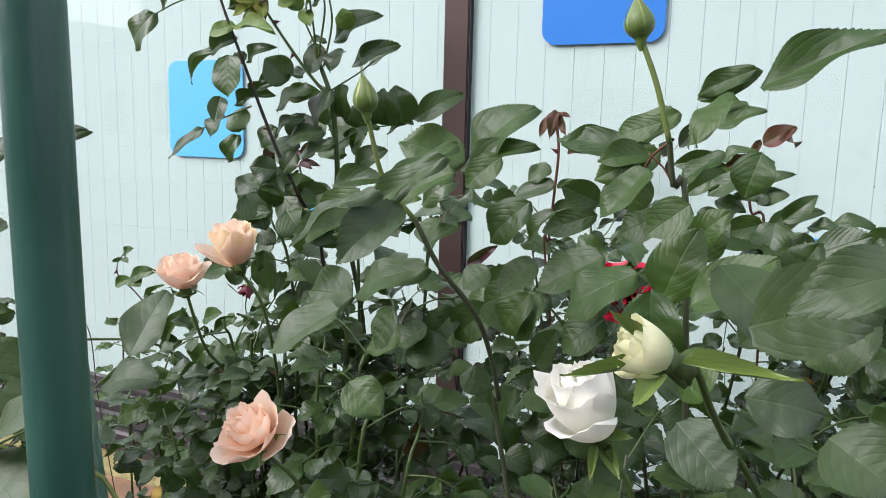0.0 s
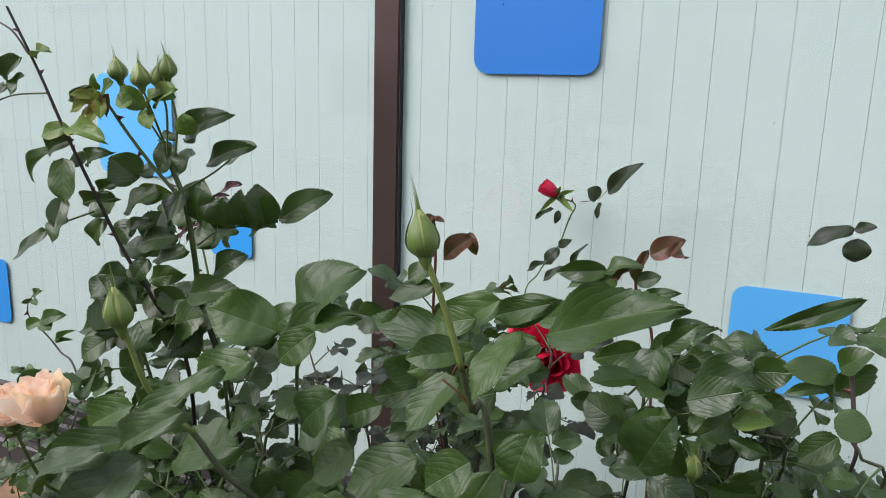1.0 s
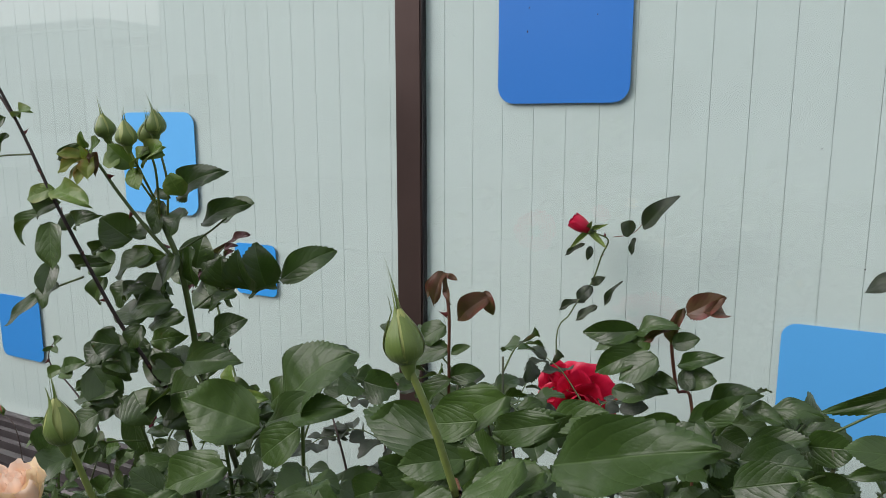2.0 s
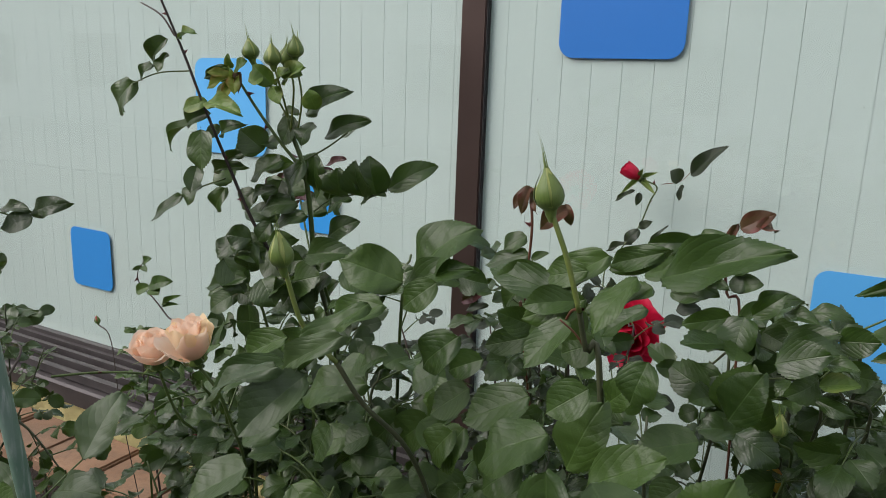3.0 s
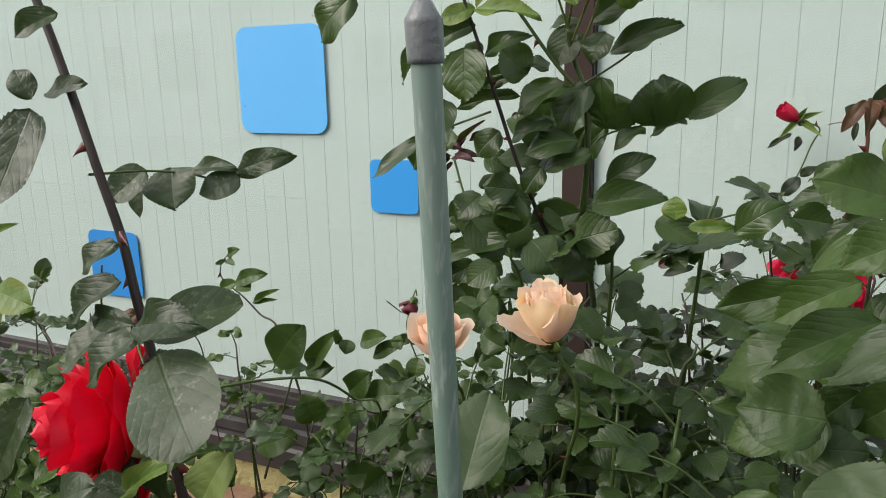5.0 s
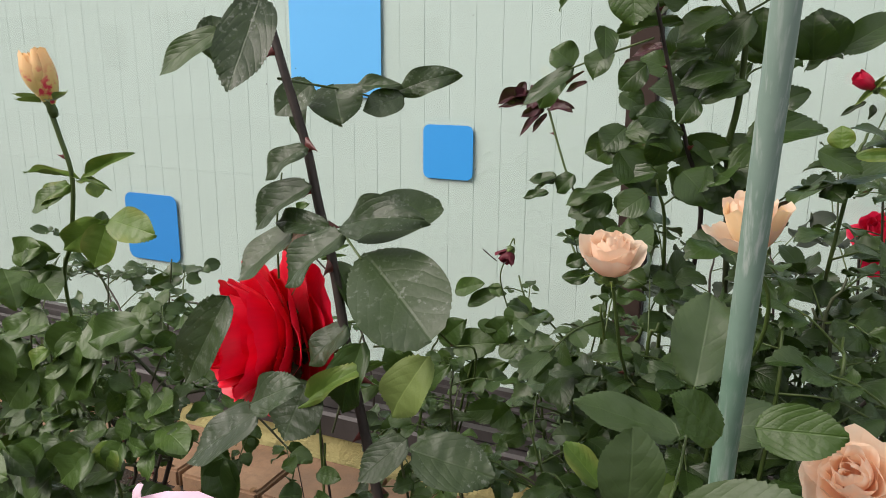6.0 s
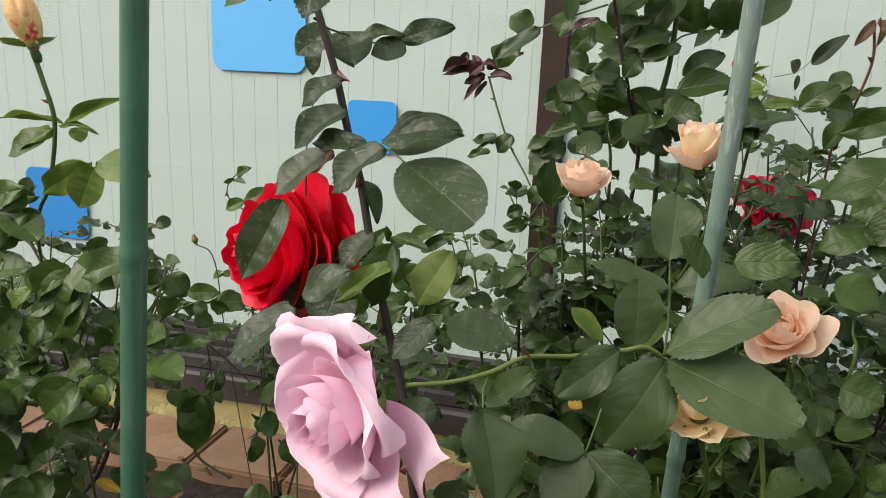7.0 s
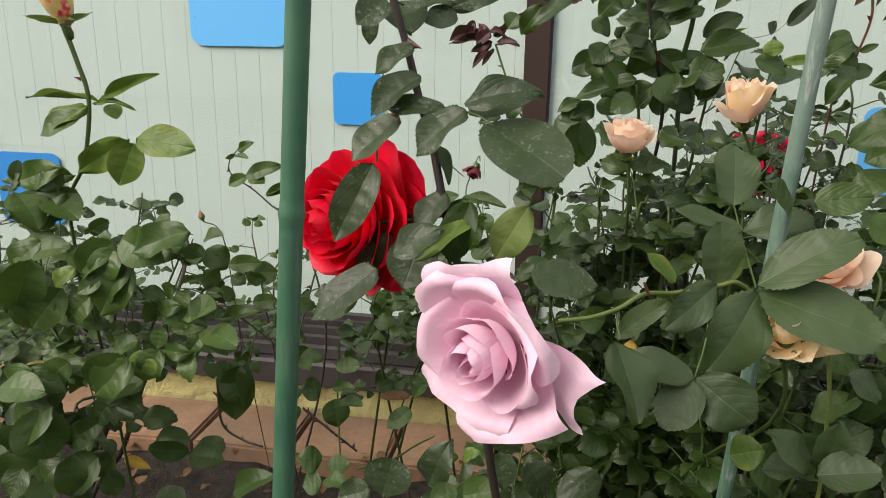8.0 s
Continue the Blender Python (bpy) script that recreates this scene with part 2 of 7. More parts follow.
def stake_material(name, a, b, scuff, amount, rough, bleached=None):
    """Plastic-coated tube: mottled green with pale scuffs that run along it."""
    m = Nodes(name, rough)
    place = m.t.nodes.new("ShaderNodeTexCoord").outputs["Object"]
    stretch = m.t.nodes.new("ShaderNodeMapping")
    stretch.inputs["Scale"].default_value = (330, 330, 32)
    m.link(place, stretch.inputs[0])
    streak, big = m.noise(1.0, 4, stretch.outputs[0]), m.noise(26.0, 4)
    c = m.mix(m.ramp(big, 0.35, 0.68), a, b)
    if bleached:
        sep = m.t.nodes.new("ShaderNodeSeparateXYZ")
        m.link(place, sep.inputs[0])
        c = m.mix(m.ramp(m.math("ADD", sep.outputs[2], m.math("MULTIPLY", big, 0.16)), 0.92, 1.12), c, bleached)
    c = m.mix(m.math("MULTIPLY", m.math("MULTIPLY", m.ramp(streak, 0.52, 0.68), m.ramp(m.noise(18.0, 3), 0.35, 0.65)), amount), c, scuff)
    m.color(c)
    m.rough(m.math("ADD", m.math("MULTIPLY", big, 0.25), rough - 0.1))
    m.bump(m.math("ADD", streak, m.noise(240.0, 2)), 0.12, 0.001)
    return m.mat


STAKE_GREEN = stake_material("stake_green", (0.036, 0.125, 0.072), (0.062, 0.168, 0.098), (0.14, 0.22, 0.16), 0.4, 0.36)
STAKE_DEEP = stake_material("stake_deep_green", (0.018, 0.073, 0.051), (0.034, 0.104, 0.073), (0.08, 0.15, 0.12), 0.35, 0.32)
STAKE_WORN = stake_material("stake_worn", (0.060, 0.155, 0.098), (0.125, 0.235, 0.165), (0.42, 0.47, 0.44), 0.9, 0.42, (0.20, 0.285, 0.24))


def sticker_material(name, rgb):
    return surface(name, rgb, tuple(v * 1.06 for v in rgb), 0.35, 0, 3, 200, 0.02)


# ---- mesh helpers ----
def box(bm, x0, x1, y0, y1, z0, z1, bevel=0.0):
    r = bmesh.ops.create_cube(bm, size=1.0, matrix=Matrix.Translation(((x0 + x1) / 2, (y0 + y1) / 2, (z0 + z1) / 2)) @ Matrix.Diagonal((x1 - x0, y1 - y0, z1 - z0, 1)))
    if bevel:
        edges = list({e for v in r["verts"] for e in v.link_edges})
        bmesh.ops.bevel(bm, geom=edges, offset=bevel, segments=2, affect="EDGES")


def part(name, bm, material, parent=None, label="", smooth=False):
    me = bpy.data.meshes.new(name)
    bm.to_mesh(me)
    bm.free()
    me.materials.append(material)
    if smooth:
        me.polygons.foreach_set("use_smooth", [True] * len(me.polygons))
    ob = new(name, me)
    ob.parent = parent
    return tagged(ob, label)


def cuboid(name, dims, material, parent=None, bevel=0.0, label=""):
    bm = bmesh.new()
    box(bm, *dims, bevel)
    return part(name, bm, material, parent, label)


def raw_mesh(name, verts, faces, uvs, material):
    """A smooth mesh from computed arrays; uvs holds one pair a vertex."""
    me = bpy.data.meshes.new(name)
    me.from_pydata(verts, [], faces)
    if uvs is not None:
        layer = me.uv_layers.new(name="UVMap")
        idx = np.empty(len(me.loops), dtype=np.int32)
        me.loops.foreach_get("vertex_index", idx)
        layer.data.foreach_set("uv", np.asarray(uvs, dtype=np.float32)[idx].ravel())
    me.polygons.foreach_set("use_smooth", np.ones(len(me.polygons), dtype=bool))
    me.materials.append(material)
    return me


def grid_faces(rows, cols, start=0, closed=False):
    out = []
    for i in range(rows - 1):
        for j in range(cols if closed else cols - 1):
            a, b = start + i * cols + j, start + i * cols + (j + 1) % cols
            out.append((a, b, b + cols, a + cols))
    return out


def spline(points, steps=6):
    """A smooth line through control points."""
    p = [Vector(q) for q in points]
    p = [p[0] * 2 - p[1]] + p + [p[-1] * 2 - p[-2]]
    out = []
    for i in range(1, len(p) - 2):
        for k in range(steps):
            t = k / steps
            out.append(0.5 * (2 * p[i] + (p[i + 1] - p[i - 1]) * t + (2 * p[i - 1] - 5 * p[i] + 4 * p[i + 1] - p[i + 2]) * t * t + (3 * p[i] - p[i - 1] - 3 * p[i + 1] + p[i + 2]) * t ** 3))
    out.append(p[-2])
    return out


def tube(line, r0, r1, sides, verts, faces):
    start, n = len(verts), len(line)
    side = None
    for i, c in enumerate(line):
        d = (line[min(i + 1, n - 1)] - line[max(i - 1, 0)]).normalized()
        side = (side - d * side.dot(d)) if side else d.orthogonal()
        side = side.normalized() if side.length > 1e-6 else d.orthogonal().normalized()
        other = d.cross(side)
        r = r0 + (r1 - r0) * i / max(1, n - 1)
        for k in range(sides):
            a = 2 * math.pi * k / sides
            verts.append(c + (side * math.cos(a) + other * math.sin(a)) * r)
    faces.extend(grid_faces(n, sides, start, True))
    faces.append(tuple(start + (n - 1) * sides + k for k in range(sides)))


# ---- leaves: a few shapes, each leaf its own object ----
def leaf_arrays(sections, teeth, fold=0.3, arch=0.2, curl=0.0, wave=0.02, belly=0.5, quilt=0.010, blunt=0.62, droop=0.0, taper=0.45):
    """One leaflet, base at the origin, 1 long in y and 1 wide in x: ovate with a drawn-out tip, saw-toothed,
    folded along the midrib, puffed between the side veins."""
    verts, uvs = [], []
    top = belly / (belly + blunt)
    peak = top ** belly * (1 - top) ** blunt
    columns = (-1, -0.78, -0.45, -0.12, 0, 0.12, 0.45, 0.78, 1)
    for i in range(sections + 1):
        s = i / sections
        w = s ** belly * (1 - s) ** blunt / peak if 0 < s < 1 else 0.0
        w = w * (1 - taper * ((s - 0.72) / 0.28) ** 1.5) if 0.72 < s < 1 else w
        for u in columns:
            edge = abs(u) == 1 and 0 < i < sections
            bite = teeth * (0.7 + 0.6 * math.sin(i * 1.7 + u) ** 2)
            x = 0.5 * u * w + (math.copysign(bite if i % 2 else -bite, u) * min(1, 3 * w) if edge else 0)
            y = s + ((0.9 / sections if i % 2 else -0.1 / sections) if edge else 0)
            z = fold * abs(x) ** 1.3 - arch * (s - 0.35) ** 2 * (0.4 + s) + curl * x * s * s + wave * math.sin(s * 9 + u * 2) * u * u
            z -= droop * max(0.0, abs(u) - 0.5) ** 2
            z += quilt * (0.35 * math.cos((s - 0.55 * abs(x) - 0.9 * x * x) * 44) * min(1, abs(u) * 4) + 0.9 * math.sin(s * 19 + 3.4 * u) * math.cos(s * 8 - 4.3 * u)) * (1 - abs(u) ** 3)
            verts.append((x, y, z))
            uvs.append((0.5 + x, s))
    return verts, grid_faces(sections + 1, len(columns)), uvs


def leaf_set(sections, teeth, quilt, blunt=0.66, bent=1.0, wavy=1.0, taper=0.45):
    return [leaf_arrays(sections, teeth, 0.10 + 0.11 * (k % 3), bent * (0.06 + 0.13 * (k % 4)), bent * 0.20 * (k % 3 - 1), wavy * (0.020 + 0.020 * (k % 2)), 0.50 + 0.05 * (k % 4), quilt,
                        blunt + 0.05 * (k % 3), 0.10 * (k % 2), taper) for k in range(8)]


LEAF_ROUND = leaf_set(50, 0.014, 0.003, 0.42, 0.35, 0.6, 0.15)
LEAF_FINE, LEAF_SMOOTH, LEAF_PLAIN, LEAF_JAGGED = leaf_set(46, 0.030, 0.009, 0.62, 0.8, 1.4), leaf_set(38, 0.012, 0.007, 0.50, 0.7, 1.3, 0.3), leaf_set(18, 0.060, 0.0, 0.62, 1.2, 1.5), leaf_set(36, 0.042, 0.003, 0.66, 1.2, 1.7)
leaf_meshes = {}


def leaf_mesh(kind, fine, k):
    key = (kind, fine, k)
    if key not in leaf_meshes:
        v, f, uv = (LEAF_PLAIN if not fine else LEAF_ROUND if fine == "round" else LEAF_SMOOTH if fine == "smooth" else LEAF_JAGGED if kind in ("dark", "shadow", "bronze") else LEAF_FINE)[k]
        leaf_meshes[key] = raw_mesh("leaflet", v, f, uv, LEAF[kind])
    return leaf_meshes[key]


OPEN_SIDE = Vector((-0.1, -0.5, 1.9))     # the bed's light side: leaves turn their faces to it


def leaf_frame(base, tip, width, face=None, roll=0.0):
    base, tip = Vector(base), Vector(tip)
    y = tip - base
    length = y.length
    y = y / length
    n = ((face if face else OPEN_SIDE - base)).normalized()
    x = y.cross(n)
    x = x.normalized() if x.length > 1e-4 else y.orthogonal().normalized()
    n = x.cross(y)
    c, s = math.cos(roll), math.sin(roll)
    x, n = x * c + n * s, n * c - x * s
    return Matrix(((x.x * width, y.x * length, n.x * length, base.x), (x.y * width, y.y * length, n.y * length, base.y), (x.z * width, y.z * length, n.z * length, base.z), (0, 0, 0, 1)))


class Bush:
    """A rose bush: canes, leaflets, blooms and buds under one empty at its foot."""

    def __init__(self, foot, label, seed):
        self.root = tagged(new("rose_bush"), label, "rose bush", "rose bushes in the bed")
        self.root.location = foot
        self.foot = Vector(foot)
        self.rng = random.Random(seed)
        self.leaves, self.stalk_verts, self.stalk_faces = [], [], []
        self.smooth = False
        self.widen = 1.0

    def add(self, name, mesh, m=None, parent=None, label=""):
        ob = new(name, mesh)
        ob.parent = parent or self.root
        ob.matrix_parent_inverse = Matrix.Translation(-self.foot) if parent is None else Matrix.Identity(4)
        if m is not None:
            ob.matrix_basis = m
        return tagged(ob, label)

    def cane(self, points, r0=0.004, r1=0.0025, stem="green", thorns=0, steps=6, label="", name="cane"):
        line = spline(points, steps) if len(points) > 2 else [Vector(points[0]).lerp(Vector(points[1]), k / 4) for k in range(5)]
        r0, r1 = r0 * 0.85, r1 * 0.85
        verts, faces = [], []
        tube(line, r0, r1, 8, verts, faces)
        ob = self.add(name, raw_mesh(name, verts, faces, None, STEM[stem]), label=label)
        for k in range(thorns):
            i = min(len(line) - 2, int((k + 0.5) / thorns * len(line)))
            d = (line[i + 1] - line[i]).normalized()
            out = d.orthogonal()
            out.rotate(Matrix.Rotation(k * 2.4 + self.rng.random(), 3, d))
            size = self.rng.uniform(0.6, 1.0) * min(0.012, 0.003 + 1.9 * r0)
            r = r0 + (r1 - r0) * i / len(line)
            at = line[i] + out * r * 0.7
            m = leaf_frame(at, at + out * size - d * size * 0.35, size, d)
            t = new("thorn", thorn_mesh)
            t.parent = ob
            t.matrix_basis = m
        return line

    def leaf(self, base, tip, width, kind="broad", fine=False, roll=None, face=None):
        r = self.rng.gauss(0, 0.25 if fine else 0.42) if roll is None else roll
        m = leaf_frame(base, tip, width * self.widen, face, r)
        if kind in ("bronze", "purple"):
            m = m @ Matrix.Diagonal((0.9, 1, 1.5, 1))      # young leaves are cupped and curled
        self.leaves.append((m, kind, "smooth" if fine is True and self.smooth else fine, self.rng.randrange(8)))

    def compound(self, at, out, size, kind, verts, faces, leaflets=5, aspect=0.68):
        """A leaf of five leaflets on a drooping stalk."""
        rng = self.rng
        out = out.normalized()
        side = out.cross(Vector((0, 0, 1)))
        side = side.normalized() if side.length > 1e-3 else Vector((1, 0, 0))
        length = size * rng.uniform(1.7, 2.3)
        tip = at + out * length + Vector((0, 0, -0.30 * length * rng.random()))
        mid = at.lerp(tip, 0.55) + Vector((0, 0, 0.10 * length))
        line = spline([at, mid, tip], 3)
        tube(line, 0.0011, 0.0007, 4, verts, faces)
        face = (OPEN_SIDE - at).normalized() * rng.uniform(0.3, 0.9) + Vector((rng.uniform(-0.6, 0.6), rng.uniform(-0.4, 0.4), rng.uniform(0.3, 0.9)))
        d = (tip - mid).normalized()
        s = size * rng.uniform(0.85, 1.2)
        self.leaf(tip, tip + d * s, s * aspect * rng.uniform(0.85, 1.1), kind, face=face)
        pairs = (leaflets - 1) // 2
        for k in range(pairs):
            p = line[-1 - max(1, round((k + 0.35) / pairs * 4.2))]
            for sg in (-1, 1):
                s = size * (0.92 - 0.2 * k) * rng.uniform(0.8, 1.1)
                dd = (side * sg + d * rng.uniform(0.35, 0.8) + Vector((0, 0, rng.uniform(-0.3, 0.15)))).normalized()
                self.leaf(p + dd * 0.003, p + dd * s, s * aspect * rng.uniform(0.85, 1.1), kind, face=face)

    def shoot(self, points, size=0.036, kind="dark", start=0.35, gap=0.035, r0=0.0035, r1=0.0015, stem="green", leaflets=5, thorns=0, kinds=None, spread=1.0):
        """A leafy cane: compound leaves spiral up it."""
        rng = self.rng
        line = self.cane(points, r0, r1, stem, thorns)
        verts, faces = [], []
        run, turn = 0.0, rng.random() * 6
        total = sum((line[i + 1] - line[i]).length for i in range(len(line) - 1))
        nxt = total * start
        for i in range(len(line) - 1):
            a, b = line[i], line[i + 1]
            step = (b - a).length
            while nxt <= run + step:
                at = a.lerp(b, (nxt - run) / step)
                d = (b - a).normalized()
                out = d.orthogonal().normalized()
                out.rotate(Matrix.Rotation(turn, 3, d))
                out = out * spread + d * rng.uniform(0.2, 0.7) + Vector((0, -0.15, 0.1))
                self.compound(at, out, size * rng.uniform(0.8, 1.15), rng.choice(kinds) if kinds else kind, verts, faces, leaflets)
                turn += 2.4
                nxt += gap * rng.uniform(0.75, 1.3)
            run += step
        n = len(self.stalk_verts)
        self.stalk_verts += verts
        self.stalk_faces += [tuple(i + n for i in f) for f in faces]

    def thicket(self, count, lo, hi, size, kind, kinds=None, gap=0.035, start=0.4, stem="dark", foot_spread=0.10, leaflets=5, forks=None):
        """Many leafy shoots that end within a box; they rise from the foot or from forks of the canes."""
        rng = self.rng
        for _ in range(count):
            tip = Vector([rng.uniform(a, b) for a, b in zip(lo, hi)])
            foot = self.foot + Vector((rng.uniform(-1, 1) * foot_spread, rng.uniform(-1, 1) * foot_spread, 0))
            if forks:
                foot = min((Vector(p) for p in forks), key=lambda p: (p - tip).length)
            mid = foot.lerp(tip, 0.5) + Vector((rng.uniform(-0.06, 0.06), rng.uniform(-0.05, 0.05), 0.04))
            self.shoot([foot, mid, tip], size, kind, start, gap, 0.0035, 0.0013, stem, leaflets, 0, kinds)

    def finish(self, keep=290):
        """Leaflets on the path's side as objects, those deeper in the bush joined."""
        order = sorted(self.leaves, key=lambda q: (not q[2], q[0][1][3]))
        for m, kind, fine, k in order[:keep]:
            self.add("leaflet", leaf_mesh(kind, fine, k), m)
        if self.stalk_verts:
            tagged(self.add("leaf_stalk", raw_mesh("leaf_stalk", self.stalk_verts, self.stalk_faces, None, STEM["green"])), kind="stuff")
        rest = {}
        for m, kind, fine, k in order[keep:]:
            rest.setdefault(kind, []).append((m, k))
        for kind, rows in rest.items():
            vs, fs, us, n = [], [], [], 0
            for m, k in rows:
                v, f, uv = LEAF_PLAIN[k]
                a = np.array(m)
                vs.append(np.asarray(v) @ a[:3, :3].T + a[:3, 3])
                fs.append(np.asarray(f) + n)
                us.append(uv)
                n += len(v)
            me = raw_mesh("inner_foliage", np.concatenate(vs).tolist(), np.concatenate(fs).tolist(), np.concatenate(us), LEAF[kind])
            tagged(self.add("inner_foliage", me), kind="stuff")


def thorn_shape():
    verts, faces = [], []
    for i, (y, r) in enumerate(((0, 0.42), (0.35, 0.22), (0.75, 0.08), (1.0, 0.01))):
        for k in range(6):
            a = k * math.pi / 3
            verts.append((0.55 * r * math.cos(a), y, r * math.sin(a) - 0.25 * y * y))
    faces = grid_faces(4, 6, 0, True)
    return raw_mesh("thorn", verts, faces, None, THORN)


thorn_mesh = thorn_shape()


# ---- blooms and buds ----
def axis_frame(at, axis, spin=0.0):
    q = Vector(axis).normalized().to_track_quat("Z", "Y").to_matrix().to_4x4()
    return Matrix.Translation(at) @ q @ Matrix.Rotation(spin, 4, "Z")


def petal_mesh(R, t, rng, openness, point, frill, material, full=1.0, lean=None, roll=None, wide=1.0, square=0.0):
    """One petal of a bloom of radius R that opens along +z; t runs from heart (0) to outermost (1).
    Each strip of it cups first, then rolls back at the lip. A pointed petal folds its two sides
    back sharply along slanting lines, which leaves a corner at its middle."""
    rows, cols = 23, 15
    sharp, lean_set = point > 0.45, lean is not None
    lean = (math.radians(3 + openness * t ** 1.2) + rng.uniform(-0.07, 0.07)) if lean is None else math.radians(lean)
    bulge = 1.0 - 0.30 * t
    if roll is None:
        roll = (2.5 * t ** 0.8 if sharp else (0.15 + 0.9 * t ** 1.4) * openness / 75 * (1 + 2.5 * point)) * rng.uniform(0.6, 1.25)
    length = R * (1.0 + 0.24 * t) * full * rng.uniform(0.94, 1.05)
    half = R * (0.48 + 0.40 * t) * wide
    ph, ph2, skew = rng.random() * 6, rng.random() * 6, rng.uniform(-0.3, 0.3)
    verts, uvs = [None] * (rows * cols), [None] * (rows * cols)
    for j in range(cols):
        u = -1 + 2 * j / (cols - 1)
        a = min(1.0, abs(u - 0.35 * skew * (1 - u * u)))
        if sharp:
            slope = (0.36 if lean_set else 0.22) * (1 - square)
            reach = length * (1.06 - 0.10 * a ** 3 + square * (0.36 * a * a - 0.08))
            v0, span, back = 0.84 - slope * a ** 1.15 + 0.02 * math.sin(u * 9 + ph), 0.20 + 0.08 * (1 - a), roll * (0.8 + 0.4 * a * (1 - square))
        else:
            reach = length * (1 - 0.30 * a ** 2.8)
            v0, span, back = 0.70, 0.30, roll * (0.55 + 0.5 * a ** 1.5) * (1 + skew * u)
        r, h = R * (0.015 + 0.09 * t), -R * 0.28 * t
        for i in range(rows):
            v = i / (rows - 1)
            lip = max(0.0, (v - 0.45) / 0.55)
            width = half * math.sin(math.pi * (0.10 + 0.50 * v)) ** 0.75
            ang = max(-2.0, min(2.0, width * u / (max(r, 0.0) + R * 0.17)))
            rr = max(r, R * 0.01) + R * 0.06 * u * (1 - t) + frill * R * math.sin(u * 5 + ph) * lip * lip
            hh = h + frill * R * 0.8 * math.cos(u * 6 + ph2) * lip + frill * R * 0.35 * math.sin(u * 17 + ph) * lip ** 3
            verts[i * cols + j] = (rr * math.cos(ang), rr * math.sin(ang), hh)
            uvs[i * cols + j] = (0.5 + 0.5 * u, v)
            e = min(1.0, max(0.0, (v - v0) / span))
            th = lean + bulge * (0.8 - 1.6 * min(v, 0.8)) + back * (e * e * (3 - 2 * e) if sharp else e * (0.4 + 0.6 * e))
            r += math.sin(th) * reach / (rows - 1)
            h += math.cos(th) * reach / (rows - 1)
    return raw_mesh("petal", verts, grid_faces(rows, cols), uvs, material)


def lathe(profile, sides=14):
    verts = [(r * math.cos(2 * math.pi * k / sides), r * math.sin(2 * math.pi * k / sides), z) for r, z in profile for k in range(sides)]
    return verts, grid_faces(len(profile), sides, 0, True)


def bud_radius(v):
    """Outline of a closed bud, 0.5 at its belly."""
    v = min(1.0, max(0.0, v))
    return 0.52 * math.sin(math.pi * (0.10 + 0.86 * v ** 0.80)) ** 0.80 * (1 - 0.42 * v * v)


def sepal_mesh(length, width, belly, splay, clasp=1.6, bend=0.0, way=0.0):
    """A sepal that hugs a bud of that belly radius, then runs out to a thin tip."""
    verts, uvs = [], []
    for i in range(13):
        s = i / 12
        w = width * (1 - s) ** 1.25 * (0.80 + 0.6 * math.sin(math.pi * min(1, s * 2.2))) + 0.0004
        r = 2.22 * belly * bud_radius(s * clasp) if s * clasp < 1 else 0.19 * belly * max(0.06, 1 - s) / (1 - 1 / clasp + 0.01)
        r += splay * length * s * s
        dx, dy = bend * length * s ** 3 * math.cos(way), bend * length * s ** 3 * math.sin(way)
        for u in (-1, -0.5, 0, 0.5, 1):
            a = 0.5 * w * u / max(r, belly * 0.5)
            verts.append((r * math.cos(a) + dx, r * math.sin(a) + dy, length * (s - abs(splay) * 0.45 * s * s)))
            uvs.append((0.5 + 0.5 * u, s))
    return raw_mesh("sepal", verts, grid_faces(13, 5), uvs, SEPAL)


narrow_sepal = raw_mesh("sepal", *leaf_arrays(16, 0.0, 0.5, -0.25, 0.1, 0.02, 0.35, 0.0, 1.05), SEPAL)


